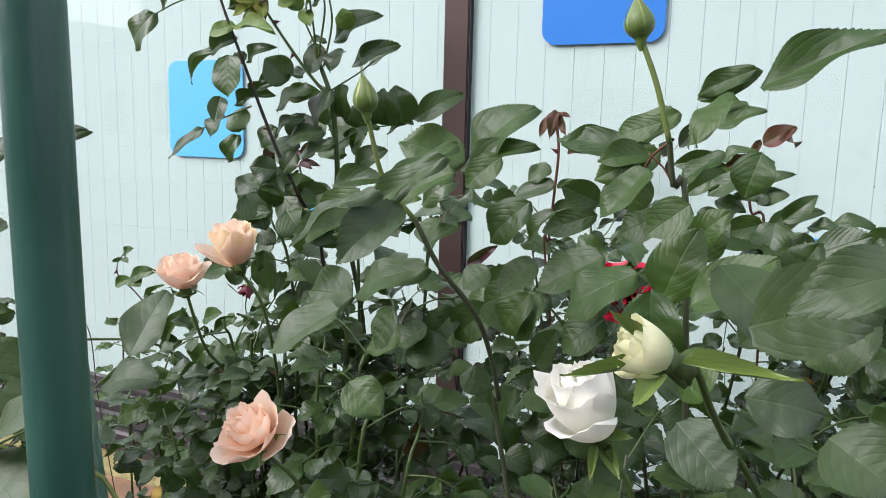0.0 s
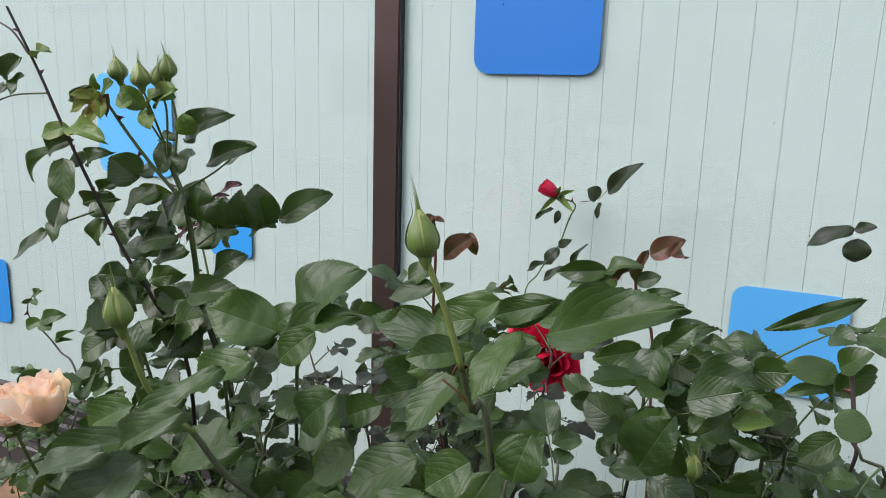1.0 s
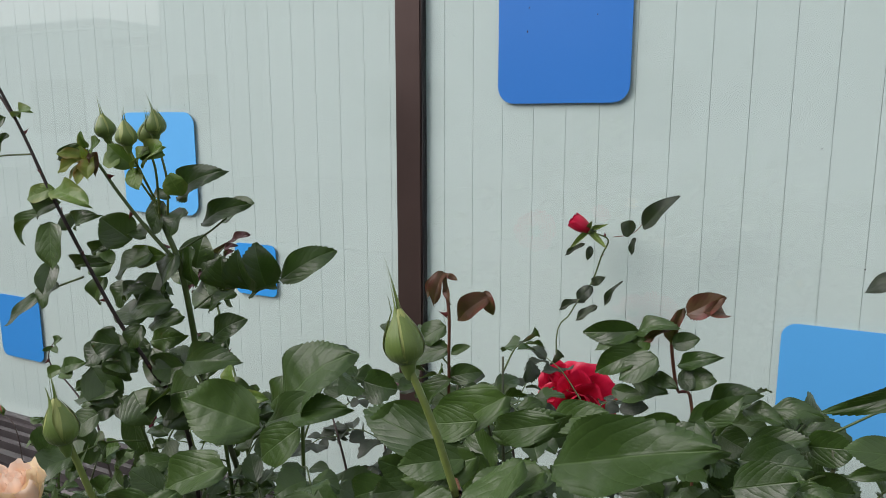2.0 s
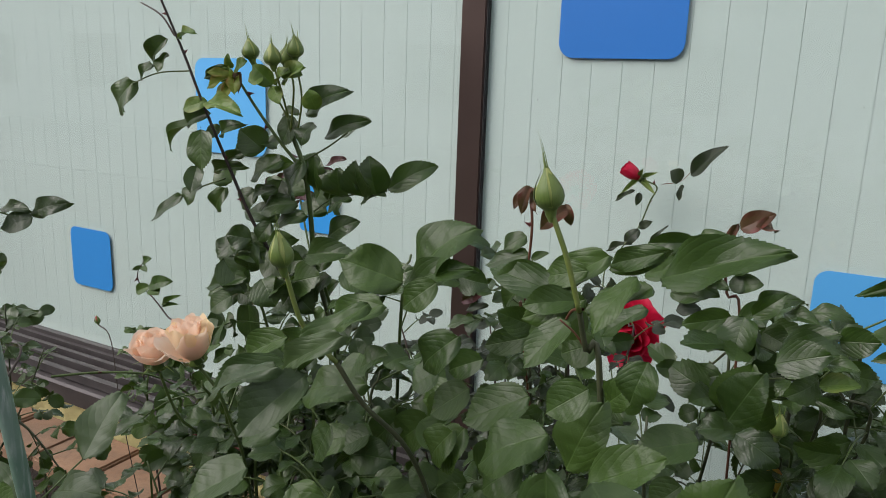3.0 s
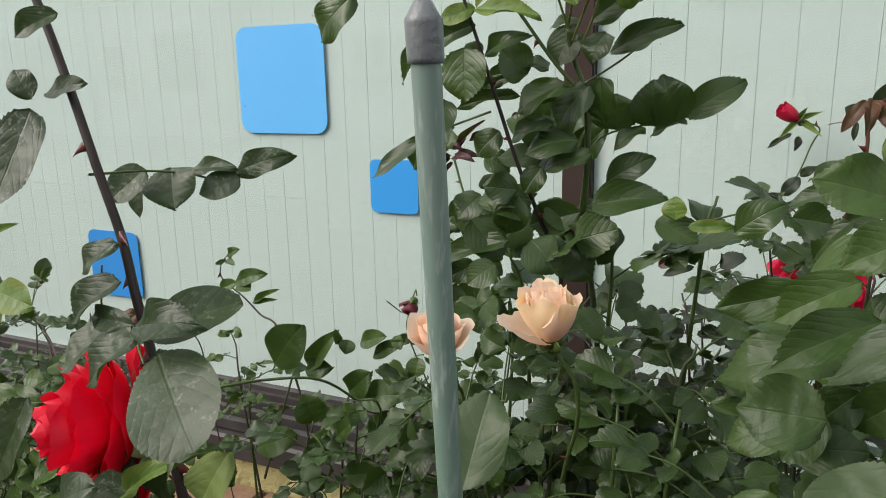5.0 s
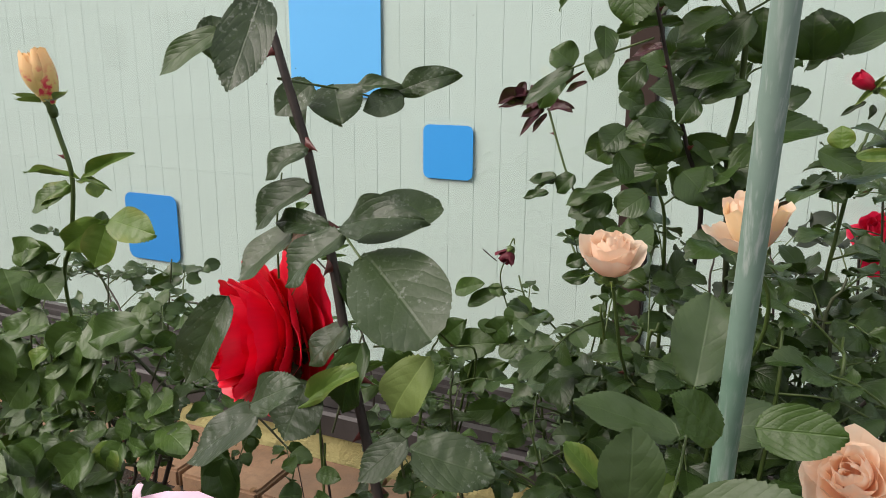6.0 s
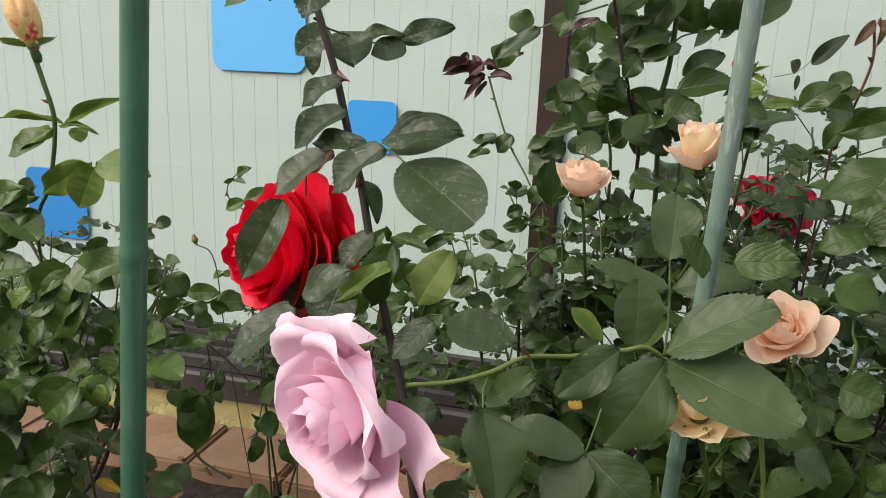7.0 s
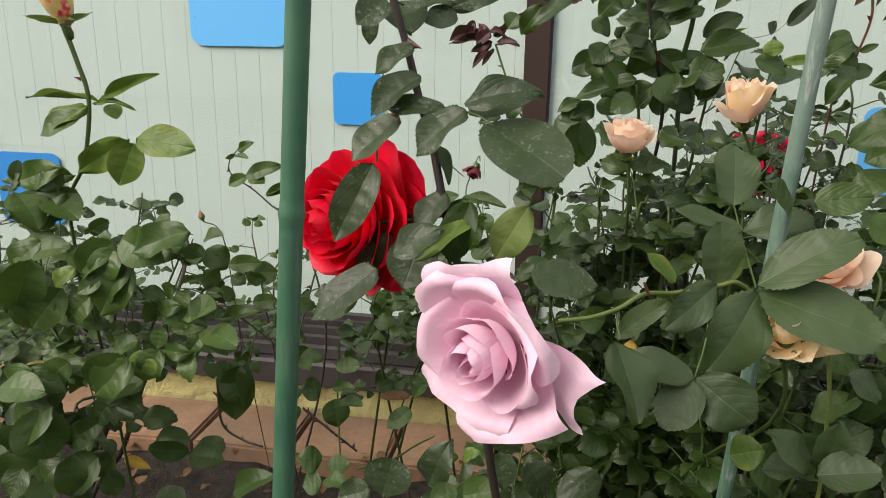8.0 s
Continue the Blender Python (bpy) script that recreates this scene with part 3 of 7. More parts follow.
def bloom(bush, at, axis, R, kind, petals=30, openness=75, point=0.0, frill=0.0, seed=1, label="", full=1.0, outer=None, hip=0.22, loose=(), sepals=None, curl=None, wide=1.0):
    rng = random.Random(seed)
    verts, faces = lathe([(0.02 * R, -0.62 * R), (hip * R * 0.7, -0.58 * R), (hip * R, -0.42 * R), (hip * R * 0.8, -0.28 * R), (hip * 1.2 * R, -0.16 * R), (0.05 * R, -0.05 * R)])
    head = bush.add("bloom", raw_mesh("bloom", verts, faces, None, STEM["green"]), axis_frame(at, axis, seed), label=label)
    # long sepals: the way each points, its length and width
    for way, long, broad in sepals or ():
        frame_ = axis_frame(at, axis, seed)
        base = frame_ @ Vector((0, 0, -R * 0.2)) + Vector(way).normalized() * R * 0.2
        s = new("sepal", narrow_sepal)
        s.parent = head
        s.matrix_basis = frame_.inverted() @ leaf_frame(base, base + Vector(way).normalized() * long, broad)
    for k in range(0 if sepals else 5):
        s = new("sepal", sepal_mesh(R * 0.8, R * 0.26, R * 0.3, rng.uniform(0.7, 1.0)))
        s.parent = head
        s.matrix_basis = Matrix.Rotation(k * 1.2566, 4, "Z") @ Matrix.Translation((0, 0, -R * 0.38)) @ Matrix.Rotation(rng.uniform(0.2, 0.6), 4, "Y")
    for i in range(petals):
        t = i / (petals - 1)
        mat = PETAL[outer if outer and t > 0.78 else kind]
        p = new("petal", petal_mesh(R, t, rng, openness, point * t, frill, mat, full, None, None if curl is None else curl * t * rng.uniform(0.5, 1.3), wide))
        p.parent = head
        p.matrix_basis = Matrix.Rotation(i * 2.39996 + rng.uniform(-0.2, 0.2), 4, "Z")
    # loose outer petals: the way they point, lean, length, width, roll, squareness
    for way, lean, reach, wide, roll, square in loose:
        q = axis_frame((0, 0, 0), axis, seed).to_3x3().inverted() @ Vector(way)
        p = new("petal", petal_mesh(R, 1.0, rng, openness, point * 1.4, frill, PETAL[kind], reach, lean, roll, wide, square))
        p.parent = head
        p.matrix_basis = Matrix.Rotation(math.atan2(q.y, q.x), 4, "Z")
    return head


def bud(bush, at, axis, height, width, kind=None, spread=0.05, seed=3, label="", tip=0.8):
    """A closed bud: wrapped petals, five sepals and the narrow hip under it."""
    rng = random.Random(seed)
    mat = PETAL[kind] if kind else BUD_GREEN
    verts, faces = lathe([(0.09 * width, -0.30 * height), (0.13 * width, -0.22 * height), (0.19 * width, -0.12 * height), (0.20 * width, -0.04 * height), (0.26 * width, 0.02 * height)])
    head = bush.add("bud", raw_mesh("bud", verts, faces, None, SEPAL), axis_frame(at, axis, seed), label=label)
    for k in range(5):
        vs, uvs = [], []
        ph = k * 1.2566
        for i in range(11):
            v = i / 10
            r = width * bud_radius(v) * (1.02 - 0.02 * k)
            for j in range(7):
                u = -1 + j / 3
                a = ph + u * 1.0 + v * 0.5
                rr = r * (1 + 0.05 * u)
                vs.append((rr * math.cos(a), rr * math.sin(a), height * (v - 0.04 * u * u * v)))
                uvs.append((0.5 + 0.5 * u, v))
        p = new("petal", raw_mesh("petal", vs, grid_faces(11, 7), uvs, mat))
        p.parent = head
    bend, way = rng.uniform(0.08, 0.22), rng.uniform(2.2, 4.0) - seed
    for k in range(5):
        loose = spread * rng.uniform(0.5, 1.3) if spread > 0.2 else 0.12 if k == 2 else 0.0
        long = tip * rng.uniform(0.95, 1.1) * (0.75 if k == 2 else 1.0)
        turn = k * 1.2566 + 0.3
        s = new("sepal", sepal_mesh(height * long, width * 0.52, width * 0.48, loose, long, bend if k != 2 else 0.0, way - turn))
        s.parent = head
        s.matrix_basis = Matrix.Rotation(turn, 4, "Z") @ Matrix.Rotation(rng.uniform(0.8, 1.2) if spread > 0.5 else 0.0, 4, "Y")
    return head


# ---- the shop front: glazed wall over a sill rail, stucco plinth, pavers, soil ----
GLASS_Y, SLAT_Y, PITCH = 1.758, 1.7635, 0.0612
def ground_mesh():
    n, verts = 90, []
    for j in range(n + 1):
        for i in range(n + 1):
            a, b = i / n * 2 - 1, j / n * 2 - 1
            x, y = -0.6 + 2.2 * a + 1800 * a ** 9, 0.6 + 1.3 * b + 1800 * b ** 9
            lump = 0.022 * noise.noise(Vector((x * 5, y * 5, 0))) + 0.012 * noise.noise(Vector((x * 17, y * 17, 3))) if abs(x) < 5 and abs(y) < 5 else 0.0
            verts.append((x, y, 0.080 + lump))
    me = bpy.data.meshes.new("ground")
    me.from_pydata(verts, [], grid_faces(n + 1, n + 1))
    me.polygons.foreach_set("use_smooth", [True] * len(me.polygons))
    me.materials.append(SOIL)
    return me


ground = tagged(new("ground", ground_mesh()), "dark bare garden soil with fallen leaves", "soil", kind="structure")


def rounded_sheet(bm, x0, x1, z0, z1, r, y0, y1):
    pts = []
    for cx, cz, a0 in ((x1 - r, z1 - r, 0), (x0 + r, z1 - r, 90), (x0 + r, z0 + r, 180), (x1 - r, z0 + r, 270)):
        for k in range(7):
            a = radians(a0 + 15 * k)
            pts.append((cx + r * math.cos(a), cz + r * math.sin(a)))
    front = [bm.verts.new((x, y0, z)) for x, z in pts]
    back = [bm.verts.new((x, y1, z)) for x, z in pts]
    bm.faces.new(front)
    bm.faces.new(back[::-1])
    for k in range(len(pts)):
        bm.faces.new((front[k - 1], back[k - 1], back[k], front[k]))
    bmesh.ops.recalc_face_normals(bm, faces=bm.faces)


wall = tagged(new("wall_shopfront"), "glazed shop front with pale mint vertical slats behind glass", "wall", kind="structure")
cuboid("backing", (-4.3, 3.7, SLAT_Y + 0.012, SLAT_Y + 0.16, -0.1, 3.1), DARKGAP, wall)
slat_me = None
for bay0, bay1 in ((-3.20, -0.543), (-0.479, 2.20)):
    pane = cuboid("pane", (bay0, bay1, GLASS_Y, GLASS_Y + 0.004, 0.30, 2.75), GLASS, wall, label="clear reflective window pane")
    pane.visible_shadow = False
    first = -0.440 + math.ceil((bay0 + 0.440) / PITCH) * PITCH
    count = int((bay1 - first) / PITCH)
    for k in range(count):
        if slat_me is None:
            bm = bmesh.new()
            box(bm, 0, PITCH - 0.0005, 0, 0.010, 0, 2.46, 0.0002)
            slat = part("slat", bm, SLAT, wall)
            slat_me = slat.data
        else:
            slat = new("slat", slat_me)
            slat.parent = wall
        slat.location = (first + k * PITCH, SLAT_Y, 0.295)
    cuboid("slat", (bay0 - 0.02, first - 0.0005, SLAT_Y, SLAT_Y + 0.010, 0.295, 2.755), SLAT, wall)
    cuboid("slat", (first + count * PITCH, bay1 + 0.02, SLAT_Y, SLAT_Y + 0.010, 0.295, 2.755), SLAT, wall)

for k, x in enumerate((-3.2375, -0.5125, 2.2375)):
    post = tagged(new("trim_mullion_%d" % (k + 1)), "dark brown anodised aluminium window mullion", "mullion", kind="structure")
    bm = bmesh.new()
    box(bm, x - 0.0285, x + 0.0285, 1.747, 1.80, 0.28, 2.78, 0.002)
    part("post", bm, ALU, post)
    bm = bmesh.new()
    box(bm, x + 0.0287, x + 0.0325, 1.7495, 1.79, 0.28, 2.78, 0.001)
    part("gasket", bm, GASKET, post, "black rubber gasket strip")


def extrude_profile(name, profile, x0, x1, material, parent, label=""):
    bm = bmesh.new()
    a = [bm.verts.new((x0, y, z)) for y, z in profile]
    b = [bm.verts.new((x1, y, z)) for y, z in profile]
    for k in range(len(profile)):
        bm.faces.new((a[k - 1], a[k], b[k], b[k - 1]))
    bm.faces.new(a)
    bm.faces.new(b[::-1])
    bmesh.ops.recalc_face_normals(bm, faces=bm.faces)
    return part(name, bm, material, parent, label)


sill = tagged(new("sill_rail"), "dark brown ribbed aluminium sill rail under the glass", "window sill", kind="structure")
extrude_profile("tread", [(1.775, 0.335), (1.742, 0.335), (1.742, 0.322), (1.728, 0.322), (1.728, 0.300), (1.716, 0.300), (1.716, 0.312), (1.700, 0.312), (1.700, 0.288), (1.686, 0.288), (1.686, 0.300), (1.668, 0.300), (1.668, 0.274), (1.654, 0.274), (1.654, 0.286), (1.632, 0.286), (1.630, 0.262), (1.775, 0.262)], -4.3, 3.7, RAIL, sill)
extrude_profile("fascia", [(1.775, 0.258), (1.612, 0.258), (1.604, 0.252), (1.604, 0.200), (1.612, 0.194), (1.775, 0.194)], -4.3, 3.7, RAIL, sill)
plinth = tagged(new("plinth"), "rough yellow stucco plinth below the sill", "plinth", kind="structure")


def plinth_mesh():
    cols, rows, verts = 420, 8, []
    for j in range(rows):
        for i in range(cols + 1):
            x, z = -4.3 + 8.0 * i / cols, 0.04 + 0.152 * j / (rows - 1)
            verts.append((x, 1.632 - 0.006 * noise.noise(Vector((x * 28, z * 28, 1))), z))
    me = bpy.data.meshes.new("stucco")
    me.from_pydata(verts, [], grid_faces(rows, cols + 1))
    me.materials.append(STUCCO)
    return me


face = new("stucco", plinth_mesh())
face.parent = plinth
cuboid("core", (-4.3, 3.7, 1.645, 1.775, 0.0, 0.193), STUCCO, plinth)

# square film stickers on the glass
stickers = ((-0.325, 1.250, 0.244, (0.030, 0.20, 0.60), "mid-blue"), (-1.343, 0.993, 0.246, (0.13, 0.52, 0.96), "light sky-blue"), (-0.990, 0.817, 0.121, (0.035, 0.34, 0.80), "bright blue"),
            (-1.930, 0.524, 0.190, (0.030, 0.27, 0.68), "bright blue"), (0.184, 0.706, 0.187, (0.09, 0.40, 0.78), "light sky-blue"))
for x, z, size, rgb, tone in stickers:
    bm = bmesh.new()
    rounded_sheet(bm, x, x + size, z, z + size, size * 0.125, GLASS_Y - 0.0016, GLASS_Y - 0.0002)
    tagged(part("sticker", bm, sticker_material("film_" + tone.replace(" ", "_"), rgb)), "%s square film sticker with rounded corners on the glass" % tone, "sticker", "blue square stickers")

# fly specks on the glass
bm = bmesh.new()
speck_rng = random.Random(5)
for _ in range(110):
    x, z, r = speck_rng.uniform(-2.2, 0.9), speck_rng.uniform(0.45, 1.7), speck_rng.uniform(0.0006, 0.0017)
    if not -0.56 < x < -0.46:
        bmesh.ops.create_icosphere(bm, subdivisions=1, radius=r, matrix=Matrix.Translation((x, GLASS_Y - 0.0018, z)) @ Matrix.Diagonal((1, 0.25, speck_rng.uniform(0.8, 1.6), 1)))
tagged(part("dirt_specks", bm, SPECK), "tiny dark fly specks on the window glass", "dirt", kind="stuff")

# the building above and beside the glazing
cuboid("upper", (-4.3, 3.7, 1.70, 1.95, 2.75, 3.6), FACADE, wall)


# ---- neighbours across the lane, mirrored in the glass ----
def house(x0, x1, y0, y1, height, label, windows):
    thing = tagged(new("house"), label, "house", "houses across the lane")
    thing.location = ((x0 + x1) / 2, (y0 + y1) / 2, 0)

    def piece(name, dims, material, parent, label=""):
        ob = cuboid(name, dims, material, parent, 0.0, label)
        if parent is thing:
            ob.matrix_parent_inverse = Matrix.Translation(-thing.location)
        return ob

    piece("wall", (x0, x1, y0, y1, 0.0, height), FACADE, thing)
    piece("roof", (x0 - 0.25, x1 + 0.25, y0 - 0.25, y1 + 0.25, height, height + 0.16), TILE_ROOF, thing)
    for wx, wz, w, h in windows:
        f = piece("window", (wx, wx + w, y1 + 0.002, y1 + 0.06, wz, wz + h), ALU, thing)
        piece("pane", (wx + 0.05, wx + w - 0.05, y1 + 0.062, y1 + 0.07, wz + 0.05, wz + h - 0.05), GASKET, f)


house(-26.0, -13.5, -16.0, -8.0, 3.14, "low grey rendered house with a flat dark roof", ((-20.0, 0.9, 1.8, 1.2), (-16.0, 0.9, 1.8, 1.2)))
house(-13.2, -12.05, -15.0, -8.0, 2.70, "low grey rendered annexe between two houses", ((-12.9, 1.0, 0.6, 0.9),))
house(-11.8, -9.9, -15.0, -8.0, 4.4, "tall narrow grey rendered house across the lane", ((-11.5, 1.0, 1.2, 1.1),))
house(-9.4, 9.0, -17.0, -8.2, 4.1, "long grey rendered building across the lane", ((-7.0, 0.9, 1.6, 1.0), (-3.0, 0.9, 1.6, 1.0), (2.0, 0.9, 1.6, 1.0)))
lane = cuboid("road", (-60, 60, -7.4, -2.2, 0.06, 0.10), ASPHALT)
tagged(lane, "grey asphalt lane in front of the rose bed", "road", kind="structure")

# ---- plant stakes ----
def stake(x, y, top, radius, nodes, material, label, cap=False, lean=(0, 0)):
    thing = tagged(new("plant_stake"), label, "plant stake", "plant stakes in the rose bed")
    thing.location = (x, y, 0.0)
    profile = [(radius * 0.6, 0.0)] + [(radius, 0.02 + (top - 0.03) * k / 12) for k in range(13)]
    for n in nodes:
        v, f = lathe([(radius * 0.97, n - 0.012), (radius * 1.05, n - 0.003), (radius * 1.16, n), (radius * 1.05, n + 0.003), (radius * 0.97, n + 0.012)], 20)
        ring = new("ring", raw_mesh("ring", [(a + lean[0] * (c - 1), b + lean[1] * (c - 1), c) for a, b, c in v], f, None, material))
        ring.parent = thing
    profile += [(radius, top), (radius * 0.7, top + 0.002), (0.0005, top + 0.0025)]
    v, f = lathe(profile, 20)
    v = [(a + lean[0] * (c - 1), b + lean[1] * (c - 1), c) for a, b, c in v]
    pole = new("pole", raw_mesh("pole", v, f, None, material))
    pole.parent = thing
    if cap:
        v, f = lathe([(radius * 1.06, top - 0.0160), (radius * 1.20, top - 0.0158), (radius * 1.22, top - 0.0140), (radius * 1.24, top - 0.0015), (radius * 1.20, top), (radius * 1.05, top + 0.0012), (radius * 0.62, top + 0.0058), (radius * 0.30, top + 0.0072), (0.0003, top + 0.0074)], 20)
        v = [(a + lean[0] * (c - 1), b + lean[1] * (c - 1), c) for a, b, c in v]
        c = new("cap", raw_mesh("cap", v, f, None, STAKE_CAP))
        c.parent = thing
        tagged(c, "grey plastic end cap")


stake(0.0205, 0.367, 1.62, 0.0055, (0.60, 0.87, 1.146, 1.41), STAKE_DEEP, "glossy dark green plastic-coated plant stake with bamboo rings", False, (0.0, -0.012))
stake(-0.5771, 0.4450, 1.50, 0.0068, (0.46, 0.690, 0.911, 1.14), STAKE_GREEN, "green plastic-coated plant stake standing by the pink rose", False, (0.0723, 0.0004))
stake(-0.2764, 0.5953, 1.131, 0.0058, (0.5, 0.75), STAKE_WORN, "weathered grey-green plant stake with a grey cap", True, (0.0202, -0.121))

# ---- the roses, bush by bush ----
white = Bush((0.10, 0.84, 0.05), "broad-leaved rose bush with a white bloom and green buds", 5)
white.cane([(-0.105, 0.690, 1.066), (-0.098, 0.700, 1.026), (-0.082, 0.715, 0.999)], 0.0019, 0.0021, "young", 0)
white.cane([(-0.082, 0.715, 0.999), (-0.070, 0.730, 0.966), (-0.051, 0.760, 0.923), (-0.045, 0.790, 0.860), (-0.041, 0.810, 0.772), (0.100, 0.840, 0.050)], 0.0021, 0.0026, "dark", 0)
white.cane([(0.056, 0.742, 1.115), (0.066, 0.745, 1.089), (0.075, 0.750, 1.055)], 0.0020, 0.0022, "young", 0)
white.cane([(0.075, 0.750, 1.055), (0.078, 0.760, 1.028), (0.087, 0.770, 0.994), (0.100, 0.830, 0.600), (0.100, 0.840, 0.050)], 0.0022, 0.0026, "dark", 0)
white.cane([(0.077, 0.750, 1.057), (0.060, 0.780, 1.045), (0.051, 0.790, 1.028)], 0.0012, 0.0010, "red", 0)
white.cane([(0.078, 0.760, 1.028), (0.072, 0.755, 1.039), (0.063, 0.750, 1.048)], 0.0009, 0.0007, "red", 0)
bud(white, (-0.104, 0.687, 1.069), (-0.08, -0.08, 1), 0.0235, 0.0158, None, 0.05, 3, "closed pointed green bud", 1.75)
bud(white, (0.055, 0.742, 1.117), (-0.14, -0.05, 1), 0.0250, 0.0176, None, 0.06, 8, "closed pointed green bud", 1.8)
bloom(white, (0.054, 0.680, 0.893), (-0.34, -0.30, 0.90), 0.029, "white", 11, 16, 0.0, 0.10, 11, "half-open white bloom", 1.38, None, 0.22,
      (((-0.1, -1, 0), 19, 1.30, 1.5, 1.6, 0.1), ((0.9, -0.4, 0), 15, 1.50, 1.2, 0.9, 0.0), ((-0.9, -0.4, 0), 18, 1.48, 1.3, 1.0, 0.0), ((-0.5, -1, 0), 36, 1.00, 1.5, 2.0, 0.2)),
      (((0.5, -0.2, -0.75), 0.022, 0.009), ((0.0, -0.5, -0.9), 0.022, 0.006), ((0.9, -0.2, 0.1), 0.016, 0.008)))
bloom(white, (0.100, 0.567, 0.971), (-0.80, -0.42, 0.36), 0.028, "lemon", 8, 22, 0.0, 0.03, 12, "opening pale lemon bud", 0.70, None, 0.2, (),
      (((1, -0.35, 0.05), 0.046, 0.008), ((-0.9, -0.4, -0.22), 0.038, 0.006), ((-0.62, -0.4, 0.55), 0.030, 0.007), ((-0.3, -0.6, -0.5), 0.021, 0.010)), 0.5, 1.2)
white.cane([(0.102, 0.568, 0.968), (0.110, 0.580, 0.957), (0.119, 0.600, 0.943), (0.160, 0.800, 0.700), (0.100, 0.840, 0.050)], 0.0022, 0.0018, "green", 0)
white.cane([(0.062, 0.676, 0.882), (0.078, 0.700, 0.830), (0.080, 0.820, 0.600), (0.100, 0.840, 0.050)], 0.0022, 0.0020, "green", 0)
white.thicket(9, (-0.06, 0.72, 0.62), (0.30, 0.98, 0.88), 0.042, "broad", None, 0.045, 0.45, "green", 0.08)
white.thicket(5, (0.18, 0.85, 0.62), (0.55, 1.10, 0.86), 0.045, "broad", None, 0.045, 0.45, "green", 0.08)
white.thicket(15, (-0.12, 0.74, 0.45), (0.48, 1.08, 0.90), 0.042, "broad", ["broad", "broad", "dark"], 0.042, 0.30, "green", 0.10)
white.thicket(11, (-0.16, 0.70, 0.60), (0.32, 0.84, 0.84), 0.035, "broad", ["broad", "dark"], 0.036, 0.35, "dark", 0.08)
for bx, by, bz, tx, ty, tz, w in (
    (0.124, 0.736, 1.087, 0.185, 0.716, 1.116, 0.027),
    (0.122, 0.750, 1.099, 0.087, 0.753, 1.086, 0.014),
    (0.110, 0.740, 1.085, 0.093, 0.710, 1.062, 0.020),
    (0.063, 0.800, 1.069, 0.029, 0.803, 1.059, 0.019),
    (0.031, 0.820, 1.052, -0.006, 0.801, 1.055, 0.023),
    (0.057, 0.800, 1.047, 0.025, 0.782, 1.044, 0.020),
    (0.047, 0.800, 1.037, 0.023, 0.800, 1.001, 0.025),
    (0.048, 0.840, 1.030, 0.035, 0.838, 1.004, 0.025),
    (0.057, 0.860, 0.998, 0.028, 0.856, 0.985, 0.029),
    (0.090, 0.770, 0.990, 0.110, 0.757, 1.014, 0.020),
    (0.104, 0.800, 1.050, 0.075, 0.795, 1.028, 0.016),
    (0.096, 0.820, 1.067, 0.126, 0.815, 1.080, 0.016),
):
    white.leaf((bx, by, bz), (tx, ty, tz), w, "broad", True)
for bx, by, bz, tx, ty, tz, w in (
    (-0.093, 0.830, 1.035, -0.045, 0.824, 1.085, 0.045),
    (-0.083, 0.800, 1.037, -0.132, 0.784, 1.053, 0.036),
    (-0.096, 0.820, 1.029, -0.037, 0.810, 1.057, 0.024),
    (-0.131, 0.780, 0.998, -0.091, 0.769, 1.024, 0.030),
    (-0.046, 0.700, 1.052, -0.081, 0.660, 1.017, 0.020),
    (-0.102, 0.770, 0.972, -0.076, 0.767, 0.991, 0.024),
    (0.059, 0.800, 1.045, -0.014, 0.804, 1.061, 0.023),
    (0.071, 0.820, 1.077, 0.025, 0.823, 1.044, 0.026),
    (0.063, 0.800, 1.049, 0.019, 0.793, 1.029, 0.025),
    (0.088, 0.760, 1.082, 0.121, 0.751, 1.099, 0.016),
    (0.118, 0.745, 1.079, 0.086, 0.731, 1.056, 0.025),
    (0.059, 0.780, 1.038, 0.036, 0.761, 1.007, 0.024),
):
    white.leaf((bx, by, bz), (tx, ty, tz), w, "broad", True)
for bx, by, bz, tx, ty, tz, w in (
    (0.014, 0.840, 1.008, -0.011, 0.821, 1.021, 0.023),
    (0.011, 0.850, 0.998, -0.032, 0.841, 0.983, 0.021),
    (0.031, 0.790, 0.974, -0.015, 0.778, 0.948, 0.033),
    (0.062, 0.745, 0.973, 0.014, 0.734, 0.948, 0.040),
    (0.076, 0.705, 0.970, 0.081, 0.706, 0.920, 0.037),
    (0.077, 0.740, 0.955, 0.094, 0.733, 1.003, 0.032),
    (0.097, 0.720, 0.960, 0.141, 0.713, 0.994, 0.028),
    (0.160, 0.700, 0.947, 0.176, 0.690, 0.997, 0.038),
    (0.161, 0.950, 0.921, 0.159, 0.931, 0.975, 0.054),
    (0.095, 0.800, 0.976, 0.106, 0.788, 1.008, 0.025),
    (0.082, 0.880, 0.950, 0.043, 0.863, 0.952, 0.023),
    (-0.010, 0.770, 0.947, -0.030, 0.762, 0.914, 0.035),
):
    white.leaf((bx, by, bz), (tx, ty, tz), w, "broad", True)
